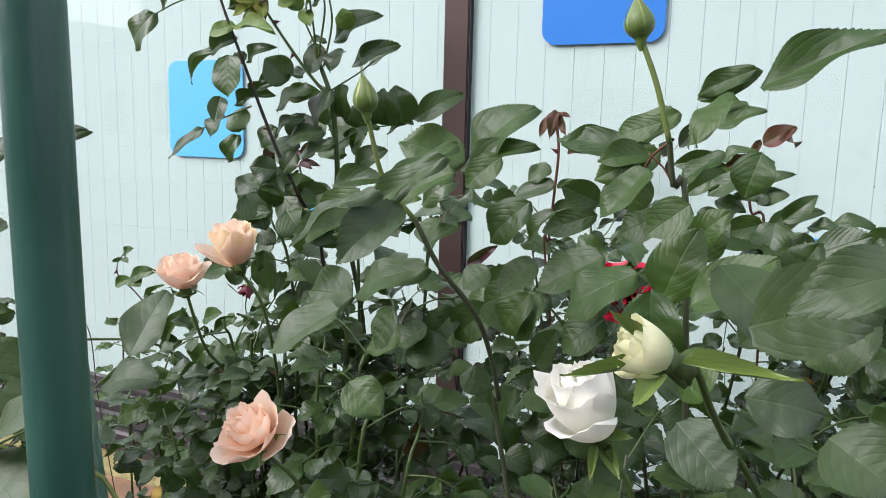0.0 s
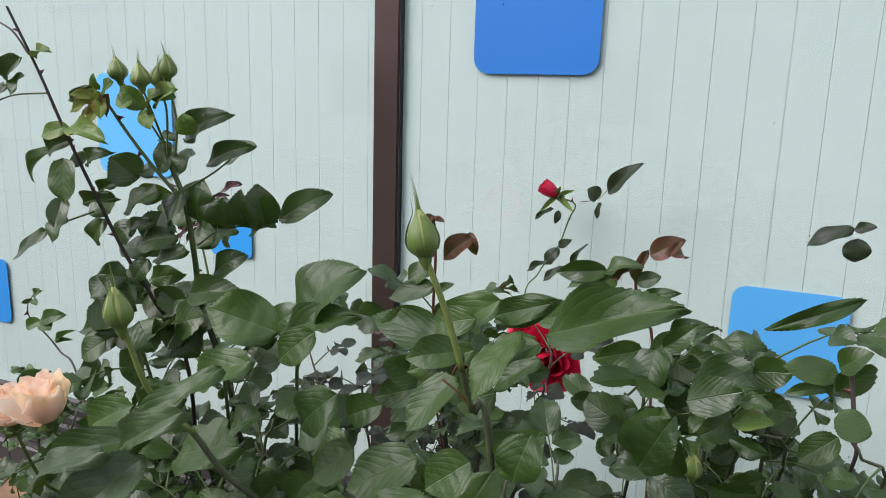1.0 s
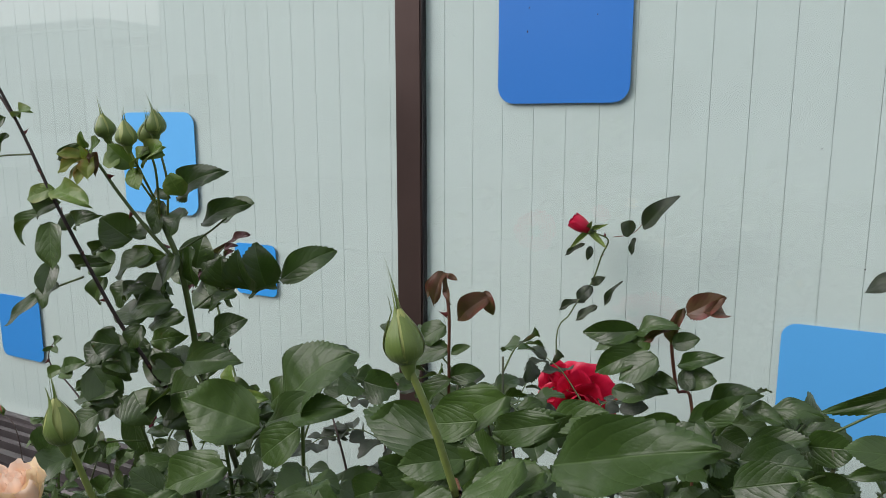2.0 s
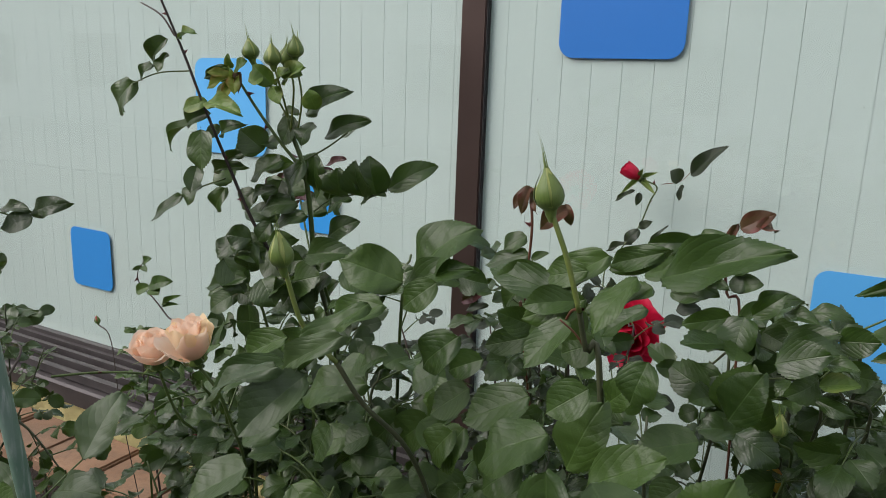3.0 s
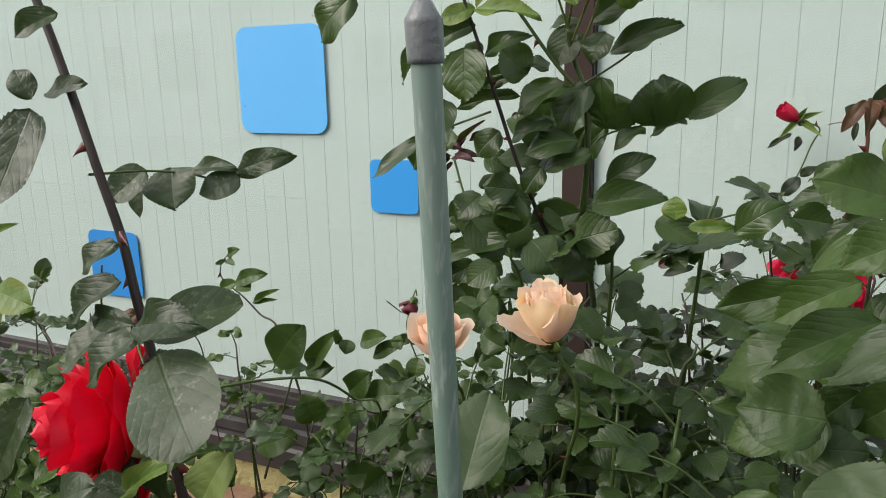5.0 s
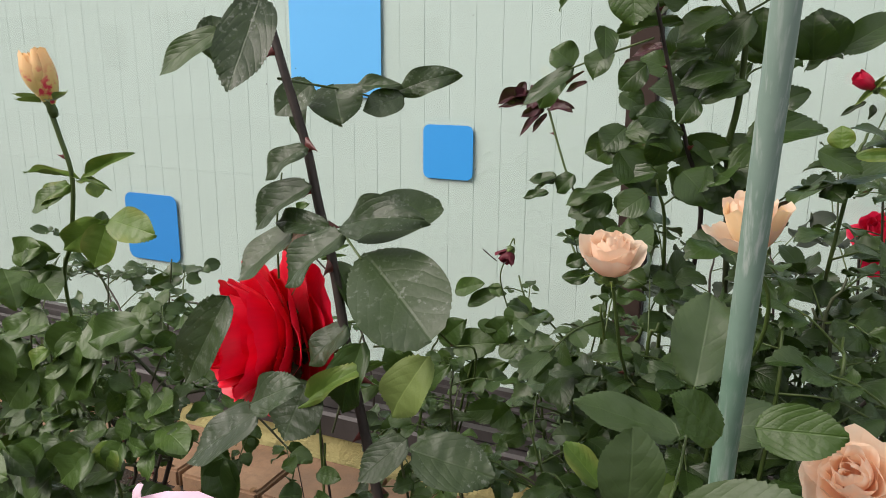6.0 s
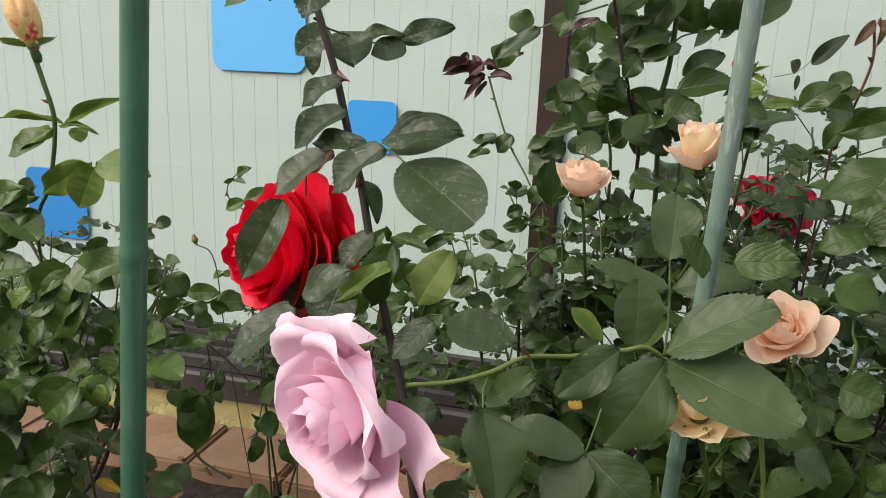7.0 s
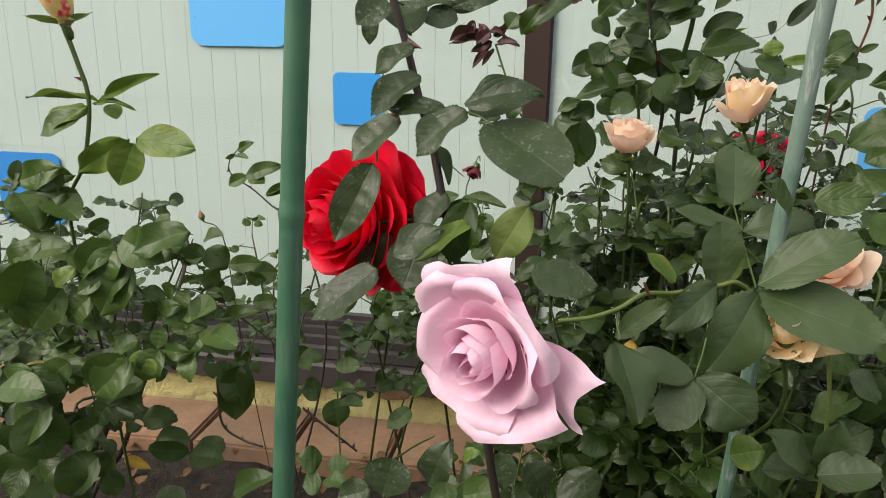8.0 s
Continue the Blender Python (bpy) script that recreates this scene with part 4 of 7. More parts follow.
for bx, by, bz, tx, ty, tz, w in (
    (-0.037, 0.820, 0.940, -0.076, 0.824, 0.911, 0.033),
    (-0.065, 0.820, 0.920, -0.097, 0.816, 0.891, 0.032),
    (-0.132, 0.920, 0.925, -0.099, 0.904, 0.905, 0.033),
    (-0.081, 0.950, 0.926, -0.124, 0.951, 0.904, 0.029),
    (-0.087, 0.900, 0.910, -0.121, 0.899, 0.893, 0.030),
    (-0.073, 0.850, 0.841, -0.102, 0.848, 0.850, 0.025),
    (-0.051, 0.850, 0.845, -0.076, 0.852, 0.807, 0.034),
    (-0.034, 0.850, 0.867, -0.017, 0.848, 0.901, 0.026),
    (-0.003, 0.820, 0.849, -0.034, 0.819, 0.856, 0.030),
    (0.014, 0.840, 0.874, -0.007, 0.828, 0.857, 0.028),
    (0.049, 0.820, 0.889, 0.023, 0.824, 0.864, 0.029),
    (-0.121, 0.700, 0.945, -0.162, 0.703, 0.945, 0.036),
):
    white.leaf((bx, by, bz), (tx, ty, tz), w, "broad", True)
for bx, by, bz, tx, ty, tz, w in (
    (-0.132, 0.760, 0.993, -0.179, 0.758, 0.978, 0.022),
    (-0.105, 0.690, 1.001, -0.147, 0.660, 0.988, 0.021),
    (-0.122, 0.760, 0.923, -0.137, 0.757, 0.891, 0.029),
    (-0.162, 0.760, 0.859, -0.128, 0.751, 0.841, 0.033),
    (-0.132, 0.800, 0.878, -0.091, 0.793, 0.889, 0.031),
    (-0.112, 0.800, 0.902, -0.135, 0.792, 0.886, 0.026),
    (-0.103, 0.780, 0.956, -0.180, 0.782, 0.932, 0.036),
    (-0.127, 0.800, 0.895, -0.169, 0.792, 0.881, 0.028),
    (-0.094, 0.820, 0.915, -0.126, 0.820, 0.879, 0.029),
    (-0.082, 0.860, 0.944, -0.103, 0.848, 0.929, 0.030),
    (-0.064, 0.800, 0.926, -0.035, 0.801, 0.908, 0.030),
    (-0.014, 0.760, 0.948, -0.038, 0.762, 0.917, 0.029),
):
    white.leaf((bx, by, bz), (tx, ty, tz), w, "broad", True)
for bx, by, bz, tx, ty, tz, w in (
    (-0.022, 0.800, 0.964, -0.050, 0.791, 0.940, 0.030),
    (0.040, 0.760, 0.937, 0.011, 0.754, 0.913, 0.028),
    (0.114, 0.680, 0.945, 0.097, 0.682, 0.916, 0.028),
    (0.141, 0.780, 0.944, 0.125, 0.772, 0.928, 0.023),
    (0.234, 0.720, 0.978, 0.265, 0.717, 0.967, 0.027),
    (0.106, 0.750, 0.895, 0.060, 0.752, 0.929, 0.026),
    (0.148, 0.780, 0.976, 0.112, 0.767, 0.966, 0.026),
    (0.038, 0.800, 0.961, 0.023, 0.803, 0.927, 0.030),
    (-0.023, 0.780, 1.011, -0.056, 0.777, 0.981, 0.030),
    (-0.074, 0.760, 1.031, -0.120, 0.752, 1.010, 0.026),
    (-0.053, 0.800, 1.042, -0.080, 0.792, 1.019, 0.023),
    (0.093, 0.720, 1.020, 0.070, 0.716, 1.001, 0.023),
):
    white.leaf((bx, by, bz), (tx, ty, tz), w, "broad", True)
for bx, by, bz, tx, ty, tz, w in (
    (0.129, 0.700, 1.051, 0.122, 0.694, 1.028, 0.021),
    (-0.080, 0.740, 0.999, -0.081, 0.725, 0.983, 0.021),
    (-0.113, 0.700, 1.016, -0.149, 0.692, 0.997, 0.021),
):
    white.leaf((bx, by, bz), (tx, ty, tz), w, "broad", True)
for bx, by, bz, tx, ty, tz, w in (
    (-0.063, 0.660, 1.014, -0.083, 0.620, 0.987, 0.027),
    (0.114, 0.665, 0.995, 0.147, 0.651, 0.965, 0.036),
    (-0.094, 0.640, 0.952, -0.134, 0.624, 0.924, 0.032),
    (0.179, 0.620, 0.987, 0.153, 0.617, 0.964, 0.030),
    (0.191, 0.540, 1.021, 0.144, 0.525, 1.008, 0.021),
    (0.218, 0.560, 1.023, 0.193, 0.548, 1.010, 0.024),
    (0.132, 0.585, 0.983, 0.174, 0.545, 1.010, 0.032),
    (0.102, 0.640, 0.918, 0.130, 0.624, 0.897, 0.029),
    (0.132, 0.620, 0.943, 0.166, 0.622, 0.941, 0.028),
    (0.163, 0.580, 0.945, 0.185, 0.566, 0.935, 0.028),
    (-0.036, 0.660, 1.044, -0.092, 0.662, 1.009, 0.018),
):
    white.leaf((bx, by, bz), (tx, ty, tz), w, "matte", True)
for bx, by, bz, tx, ty, tz, w in (
    (-0.068, 0.640, 1.025, -0.133, 0.635, 0.996, 0.020),
):
    white.leaf((bx, by, bz), (tx, ty, tz), w, "matte", True)
white.finish(300)
pink = Bush((-0.20, 0.66, 0.05), "rose bush with one large open lilac-pink bloom", 1)
pink.smooth = True
bloom(pink, (-0.470, 0.462, 0.833), (-0.50, -1, -0.08), 0.0425, "pink", 13, 44, 0.36, 0.016, 4, "large open lilac-pink bloom with rolled petals", 0.84, None, 0.22, (
    ((-0.22, 0.1, 1), 58, 1.16, 1.0, 2.2, 0.75), ((0.65, 0.1, 0.75), 46, 1.10, 1.45, 2.8, 0.5), ((0.97, 0.35, -0.20), 78, 1.12, 0.62, 1.4, 0.95), ((0.5, 0.2, -0.85), 58, 1.05, 1.25, 1.7, 0.7),
    ((-0.4, 0, -0.95), 54, 0.98, 1.15, 1.8, 0.7), ((-0.95, -0.1, -0.15), 52, 0.95, 1.15, 2.2, 0.4), ((-0.8, 0, 0.60), 52, 1.05, 1.15, 2.2, 0.0), ((0.9, 0, 0.1), 40, 0.98, 1.4, 2.4, 0.2)))
pink.cane([(-0.433, 0.451, 0.857), (-0.414, 0.469, 0.854), (-0.396, 0.487, 0.855), (-0.380, 0.510, 0.857), (-0.357, 0.538, 0.850), (-0.328, 0.556, 0.851), (-0.300, 0.575, 0.841), (-0.225, 0.611, 0.749), (-0.200, 0.660, 0.050)], 0.0015, 0.0020, "young", 0)
pink.cane([(-0.303, 0.556, 0.851), (-0.299, 0.615, 0.862), (-0.299, 0.667, 0.884)], 0.0010, 0.0008, "green", 0)
pink.cane([(-0.397, 0.487, 0.854), (-0.398, 0.478, 0.848), (-0.396, 0.469, 0.842)], 0.0009, 0.0007, "green", 0)
pink.cane([(-0.332, 0.551, 0.846), (-0.337, 0.528, 0.821), (-0.343, 0.518, 0.799)], 0.0009, 0.0007, "green", 0)
pink.cane([(-0.378, 0.507, 0.858), (-0.380, 0.505, 0.862), (-0.382, 0.501, 0.867)], 0.0012, 0.0009, "red", 0)
for bx, by, bz, tx, ty, tz, w in (
    (-0.329, 0.552, 0.853, -0.362, 0.528, 0.828, 0.025),
    (-0.339, 0.556, 0.824, -0.343, 0.539, 0.813, 0.020),
    (-0.301, 0.556, 0.849, -0.330, 0.523, 0.803, 0.042),
    (-0.303, 0.556, 0.853, -0.250, 0.547, 0.895, 0.033),
    (-0.302, 0.556, 0.848, -0.227, 0.533, 0.829, 0.043),
    (-0.320, 0.593, 0.840, -0.320, 0.594, 0.886, 0.032),
    (-0.301, 0.622, 0.875, -0.353, 0.608, 0.891, 0.025),
    (-0.297, 0.640, 0.870, -0.248, 0.638, 0.888, 0.029),
    (-0.299, 0.667, 0.884, -0.296, 0.702, 0.931, 0.037),
    (-0.398, 0.478, 0.837, -0.381, 0.451, 0.800, 0.038),
    (-0.398, 0.487, 0.836, -0.372, 0.470, 0.867, 0.014),
    (-0.343, 0.518, 0.799, -0.387, 0.515, 0.813, 0.024),
):
    pink.leaf((bx, by, bz), (tx, ty, tz), w, "matte", True)
for bx, by, bz, tx, ty, tz, w in (
    (-0.342, 0.518, 0.798, -0.362, 0.500, 0.771, 0.029),
    (-0.342, 0.518, 0.800, -0.309, 0.500, 0.780, 0.036),
    (-0.233, 0.592, 0.697, -0.265, 0.578, 0.733, 0.026),
    (-0.233, 0.592, 0.697, -0.271, 0.593, 0.697, 0.028),
    (-0.231, 0.592, 0.698, -0.226, 0.576, 0.741, 0.026),
    (-0.239, 0.573, 0.706, -0.199, 0.567, 0.718, 0.030),
    (-0.200, 0.648, 0.755, -0.171, 0.648, 0.737, 0.028),
):
    pink.leaf((bx, by, bz), (tx, ty, tz), w, "matte", True)
for bx, by, bz, tx, ty, tz, w in (
    (-0.324, 0.612, 0.835, -0.301, 0.609, 0.857, 0.020),
    (-0.342, 0.640, 0.825, -0.365, 0.642, 0.847, 0.017),
    (-0.301, 0.573, 0.715, -0.283, 0.561, 0.729, 0.025),
):
    pink.leaf((bx, by, bz), (tx, ty, tz), w, "fresh", True)
pink.finish()
red = Bush((-0.38, 0.76, 0.05), "dusty-leaved rose bush with a large red bloom", 2)
red.cane([(-0.500, 0.668, 0.740), (-0.518, 0.676, 0.800), (-0.535, 0.682, 0.860), (-0.549, 0.688, 0.920), (-0.562, 0.692, 0.960), (-0.574, 0.696, 1.003), (-0.589, 0.696, 1.050), (-0.610, 0.698, 1.110), (-0.638, 0.700, 1.180), (-0.700, 0.690, 1.350), (-0.760, 0.680, 1.500)], 0.0046, 0.0033, "bark", 15)
red.cane([(-0.500, 0.668, 0.740), (-0.478, 0.690, 0.560), (-0.380, 0.760, 0.050)], 0.0052, 0.0046, "bark", 2)
red.cane([(-0.591, 0.690, 1.049), (-0.603, 0.750, 1.044), (-0.589, 0.780, 1.039), (-0.569, 0.790, 1.034), (-0.556, 0.800, 1.039)], 0.0012, 0.0009, "green", 0)
red.cane([(-0.600, 0.692, 0.903), (-0.599, 0.692, 0.948), (-0.593, 0.692, 0.983)], 0.0010, 0.0008, "green", 0)
red.cane([(-0.552, 0.689, 0.930), (-0.528, 0.668, 0.950), (-0.506, 0.640, 0.952), (-0.491, 0.629, 0.945)], 0.0011, 0.0009, "green", 0)
red.cane([(-0.535, 0.682, 0.860), (-0.563, 0.690, 0.852), (-0.600, 0.692, 0.848)], 0.0020, 0.0016, "green", 0)
bloom(red, (-0.627, 0.706, 0.847), (-0.66, -1, 0.06), 0.058, "red", 30, 78, 0.0, 0.045, 5, "large full red bloom", 0.95, None, 0.22,
      (((1, 0.5, 0.5), 96, 1.05, 1.1, 0.5, 0.0), ((1, 0.5, 0.0), 92, 1.05, 1.1, 0.5, 0.0), ((0.6, 0.3, 1), 88, 1.0, 1.1, 0.5, 0.0), ((0.8, 0.3, -0.6), 88, 1.0, 1.1, 0.5, 0.0), ((0.2, 0.1, -1), 80, 1.0, 1.1, 0.5, 0.0)), None, 0.75, 1.3)
red.cane([(-0.710, 0.909, 0.633), (-0.714, 0.908, 0.559), (-0.706, 0.888, 0.478), (-0.699, 0.867, 0.424)], 0.0016, 0.0014, "green", 3)
red.cane([(-0.834, 1.087, 0.428), (-0.787, 1.087, 0.392), (-0.743, 1.087, 0.359)], 0.0024, 0.0020, "brown", 6)
red.cane([(-0.711, 0.987, 0.393), (-0.654, 0.967, 0.428), (-0.617, 0.947, 0.466), (-0.588, 0.938, 0.490)], 0.0020, 0.0016, "green", 0)
for bx, by, bz, tx, ty, tz, w in (
    (-0.515, 0.647, 0.955, -0.554, 0.633, 0.921, 0.031),
    (-0.517, 0.647, 0.960, -0.459, 0.632, 0.977, 0.027),
    (-0.533, 0.662, 0.954, -0.585, 0.663, 0.956, 0.017),
    (-0.565, 0.683, 1.004, -0.598, 0.672, 0.984, 0.020),
    (-0.557, 0.675, 0.979, -0.599, 0.660, 0.951, 0.028),
    (-0.579, 0.682, 0.943, -0.615, 0.663, 0.908, 0.034),
    (-0.607, 0.755, 1.045, -0.629, 0.735, 1.021, 0.028),
    (-0.621, 0.760, 1.035, -0.624, 0.755, 1.004, 0.016),
    (-0.600, 0.775, 1.044, -0.582, 0.755, 1.016, 0.042),
    (-0.593, 0.790, 1.041, -0.548, 0.790, 1.046, 0.015),
    (-0.547, 0.795, 1.035, -0.573, 0.775, 1.024, 0.025),
    (-0.558, 0.800, 1.038, -0.506, 0.800, 1.056, 0.021),
):
    red.leaf((bx, by, bz), (tx, ty, tz), w, "dusty", True)
for bx, by, bz, tx, ty, tz, w in (
    (-0.552, 0.624, 1.097, -0.554, 0.593, 1.044, 0.032),
    (-0.582, 0.614, 0.914, -0.611, 0.600, 0.853, 0.030),
    (-0.534, 0.681, 0.879, -0.561, 0.667, 0.851, 0.026),
    (-0.567, 0.701, 0.851, -0.592, 0.701, 0.836, 0.017),
    (-0.584, 0.691, 0.836, -0.617, 0.675, 0.807, 0.027),
    (-0.552, 0.656, 0.844, -0.564, 0.640, 0.804, 0.043),
    (-0.588, 0.646, 0.818, -0.644, 0.630, 0.773, 0.036),
    (-0.456, 0.626, 0.828, -0.403, 0.630, 0.821, 0.034),
    (-0.472, 0.651, 0.820, -0.501, 0.635, 0.791, 0.024),
    (-0.470, 0.670, 0.736, -0.507, 0.658, 0.726, 0.026),
    (-0.466, 0.655, 1.208, -0.369, 0.653, 1.222, 0.012),
    (-0.484, 0.665, 1.208, -0.500, 0.647, 1.201, 0.009),
):
    red.leaf((bx, by, bz), (tx, ty, tz), w, "dusty", True)
for bx, by, bz, tx, ty, tz, w in (
    (-0.508, 0.675, 1.215, -0.555, 0.662, 1.196, 0.007),
    (-0.607, 0.694, 1.159, -0.631, 0.675, 1.145, 0.018),
    (-0.629, 0.694, 1.105, -0.579, 0.685, 1.113, 0.014),
    (-0.618, 0.674, 1.102, -0.631, 0.672, 1.123, 0.018),
    (-0.614, 0.653, 1.089, -0.609, 0.651, 1.059, 0.022),
    (-0.566, 0.611, 0.843, -0.527, 0.608, 0.867, 0.026),
    (-0.604, 0.768, 0.557, -0.615, 0.759, 0.512, 0.051),
    (-0.564, 0.768, 0.527, -0.544, 0.754, 0.586, 0.037),
    (-0.487, 0.788, 0.567, -0.470, 0.771, 0.610, 0.035),
    (-0.484, 0.749, 0.590, -0.477, 0.739, 0.553, 0.030),
):
    red.leaf((bx, by, bz), (tx, ty, tz), w, "dusty", True)
for bx, by, bz, tx, ty, tz, w in (
    (-0.455, 0.749, 0.582, -0.431, 0.749, 0.543, 0.036),
    (-0.414, 0.729, 0.589, -0.387, 0.711, 0.566, 0.048),
    (-0.631, 0.768, 0.513, -0.669, 0.760, 0.502, 0.032),
):
    red.leaf((bx, by, bz), (tx, ty, tz), w, "dusty", True)
for bx, by, bz, tx, ty, tz, w in (
    (-0.584, 0.712, 0.942, -0.605, 0.701, 0.924, 0.019),
):
    red.leaf((bx, by, bz), (tx, ty, tz), w, "bronze", True)
for bx, by, bz, tx, ty, tz, w in (
    (-0.556, 0.702, 0.920, -0.530, 0.686, 0.890, 0.019),
    (-0.590, 0.633, 1.079, -0.629, 0.614, 1.054, 0.019),
    (-0.511, 0.661, 0.877, -0.530, 0.658, 0.822, 0.030),
    (-0.517, 0.681, 0.878, -0.481, 0.662, 0.875, 0.011),
    (-0.506, 0.670, 0.739, -0.535, 0.651, 0.751, 0.022),
    (-0.400, 0.551, 0.821, -0.418, 0.546, 0.826, 0.019),
    (-0.525, 0.738, 0.543, -0.557, 0.732, 0.536, 0.025),
    (-0.521, 0.738, 0.540, -0.482, 0.727, 0.560, 0.033),
    (-0.702, 0.808, 0.518, -0.723, 0.791, 0.529, 0.030),
    (-0.696, 0.808, 0.513, -0.669, 0.811, 0.515, 0.022),
    (-0.693, 0.788, 0.506, -0.661, 0.774, 0.515, 0.020),
    (-0.696, 0.788, 0.502, -0.719, 0.783, 0.498, 0.027),
):
    red.leaf((bx, by, bz), (tx, ty, tz), w, "broad", True)
for bx, by, bz, tx, ty, tz, w in (
    (-0.712, 0.888, 0.558, -0.705, 0.878, 0.523, 0.034),
    (-0.705, 0.888, 0.555, -0.668, 0.868, 0.565, 0.020),
    (-0.709, 0.889, 0.605, -0.673, 0.882, 0.612, 0.019),
    (-0.713, 0.889, 0.575, -0.682, 0.872, 0.586, 0.015),
    (-0.730, 0.889, 0.572, -0.749, 0.870, 0.575, 0.030),
    (-0.441, 0.838, 0.574, -0.413, 0.821, 0.600, 0.019),
    (-0.450, 0.838, 0.555, -0.422, 0.833, 0.558, 0.019),
    (-0.406, 0.788, 0.575, -0.411, 0.780, 0.560, 0.018),
):
    red.leaf((bx, by, bz), (tx, ty, tz), w, "broad", True)
for bx, by, bz, tx, ty, tz, w in (
    (-0.462, 0.661, 0.876, -0.488, 0.650, 0.831, 0.031),
):
    red.leaf((bx, by, bz), (tx, ty, tz), w, "under", True)
for bx, by, bz, tx, ty, tz, w in (
    (-0.559, 0.651, 0.825, -0.503, 0.652, 0.870, 0.016),
    (-0.530, 0.768, 0.567, -0.553, 0.764, 0.571, 0.014),
    (-0.527, 0.768, 0.566, -0.510, 0.757, 0.585, 0.014),
):
    red.leaf((bx, by, bz), (tx, ty, tz), w, "fresh", True)
for bx, by, bz, tx, ty, tz, w in (
    (-0.621, 0.938, 0.527, -0.649, 0.919, 0.506, 0.024),
):
    red.leaf((bx, by, bz), (tx, ty, tz), w, "pale", True)
for bx, by, bz, tx, ty, tz, w in (
    (-0.634, 0.988, 0.521, -0.674, 0.972, 0.523, 0.016),
):
    red.leaf((bx, by, bz), (tx, ty, tz), w, "brown", True)
red.leaf((-0.500, 0.648, 0.944), (-0.434, 0.603, 0.915), 0.057, "dusty", "round", 0.0)
red.leaf((-0.513, 0.655, 0.950), (-0.466, 0.690, 0.972), 0.036, "dusty", "round", 0.1)
red.finish()
yellow = Bush((-1.06, 0.98, 0.05), "pale green rose bush with a yellow and red bud", 7)
yellow.cane([(-0.986, 0.816, 1.015), (-0.977, 0.818, 0.982), (-0.970, 0.822, 0.936), (-0.987, 0.826, 0.866), (-1.029, 0.844, 0.786), (-1.025, 0.879, 0.545), (-1.060, 0.980, 0.050)], 0.0034, 0.0022, "green", 2)
bloom(yellow, (-0.985, 0.815, 1.026), (-0.20, -0.12, 1), 0.040, "flame", 9, 3, 0.0, 0.06, 14, "half-open yellow and red bud", 1.25, None, 0.14, (),
      (((-1, -0.2, 0.16), 0.036, 0.007), ((1, -0.1, 0.30), 0.034, 0.007), ((0.8, -0.6, 0.05), 0.032, 0.006), ((-0.5, -1, 0.1), 0.026, 0.007)))
FORKS = ((-1.101, 1.050, 0.444), (-1.178, 1.050, 0.487), (-1.026, 0.880, 0.548), (-1.046, 0.972, 0.487), (-0.940, 1.017, 0.430), (-0.956, 0.926, 0.638))
for base, middle, top, size, kind in (
    ((-1.101, 1.050, 0.444), (-1.092, 0.880, 0.606), (-1.087, 0.853, 0.756), 0.030, "pale"),
    ((-1.026, 0.880, 0.548), (-1.000, 0.865, 0.650), (-0.969, 0.881, 0.767), 0.032, "pale"),
    ((-1.016, 0.963, 0.548), (-0.957, 0.880, 0.640), (-0.904, 0.881, 0.750), 0.032, "pale"),
    ((-0.956, 0.926, 0.638), (-0.910, 0.880, 0.660), (-0.852, 0.853, 0.725), 0.030, "pale"),
    ((-1.178, 1.050, 0.487), (-1.207, 0.926, 0.590), (-1.190, 0.909, 0.758), 0.030, "pale"),
    ((-1.178, 1.050, 0.487), (-1.230, 1.065, 0.600), (-1.217, 1.067, 0.738), 0.026, "dark"),
    ((-1.101, 1.050, 0.444), (-1.106, 1.065, 0.610), (-1.054, 1.040, 0.784), 0.026, "dark"),
    ((-1.046, 0.972, 0.487), (-1.031, 1.040, 0.600), (-0.993, 1.067, 0.710), 0.026, "dark"),
):
    yellow.shoot([base, middle, top], size, kind, 0.30, 0.030, 0.0024, 0.0013, "dark")
yellow.cane([(-1.089, 0.971, 0.386), (-1.046, 0.972, 0.487), (-1.016, 0.963, 0.548), (-0.956, 0.926, 0.638)], 0.0030, 0.0022, "brown", 5)
yellow.cane([(-1.220, 1.050, 0.245), (-1.108, 0.971, 0.423), (-1.081, 0.962, 0.487), (-1.089, 0.926, 0.594)], 0.0040, 0.0030, "brown", 3)
yellow.cane([(-0.944, 1.018, 0.502), (-0.940, 1.017, 0.426), (-0.904, 1.017, 0.400), (-0.867, 0.999, 0.405)], 0.0025, 0.0020, "dark", 4)
yellow.thicket(4, (-1.55, 0.85, 0.44), (-1.16, 1.10, 0.62), 0.046, "broad", ["broad", "dark", "dark"], 0.036, 0.35, "dark", forks=FORKS)
yellow.thicket(5, (-1.12, 0.84, 0.56), (-0.76, 1.06, 0.71), 0.030, "pale", ["pale", "pale", "broad"], 0.020, 0.35, "dark", forks=FORKS)
yellow.thicket(4, (-1.6, 1.0, 0.56), (-1.0, 1.3, 0.74), 0.036, "dark", None, 0.034, 0.35, "brown", forks=FORKS)
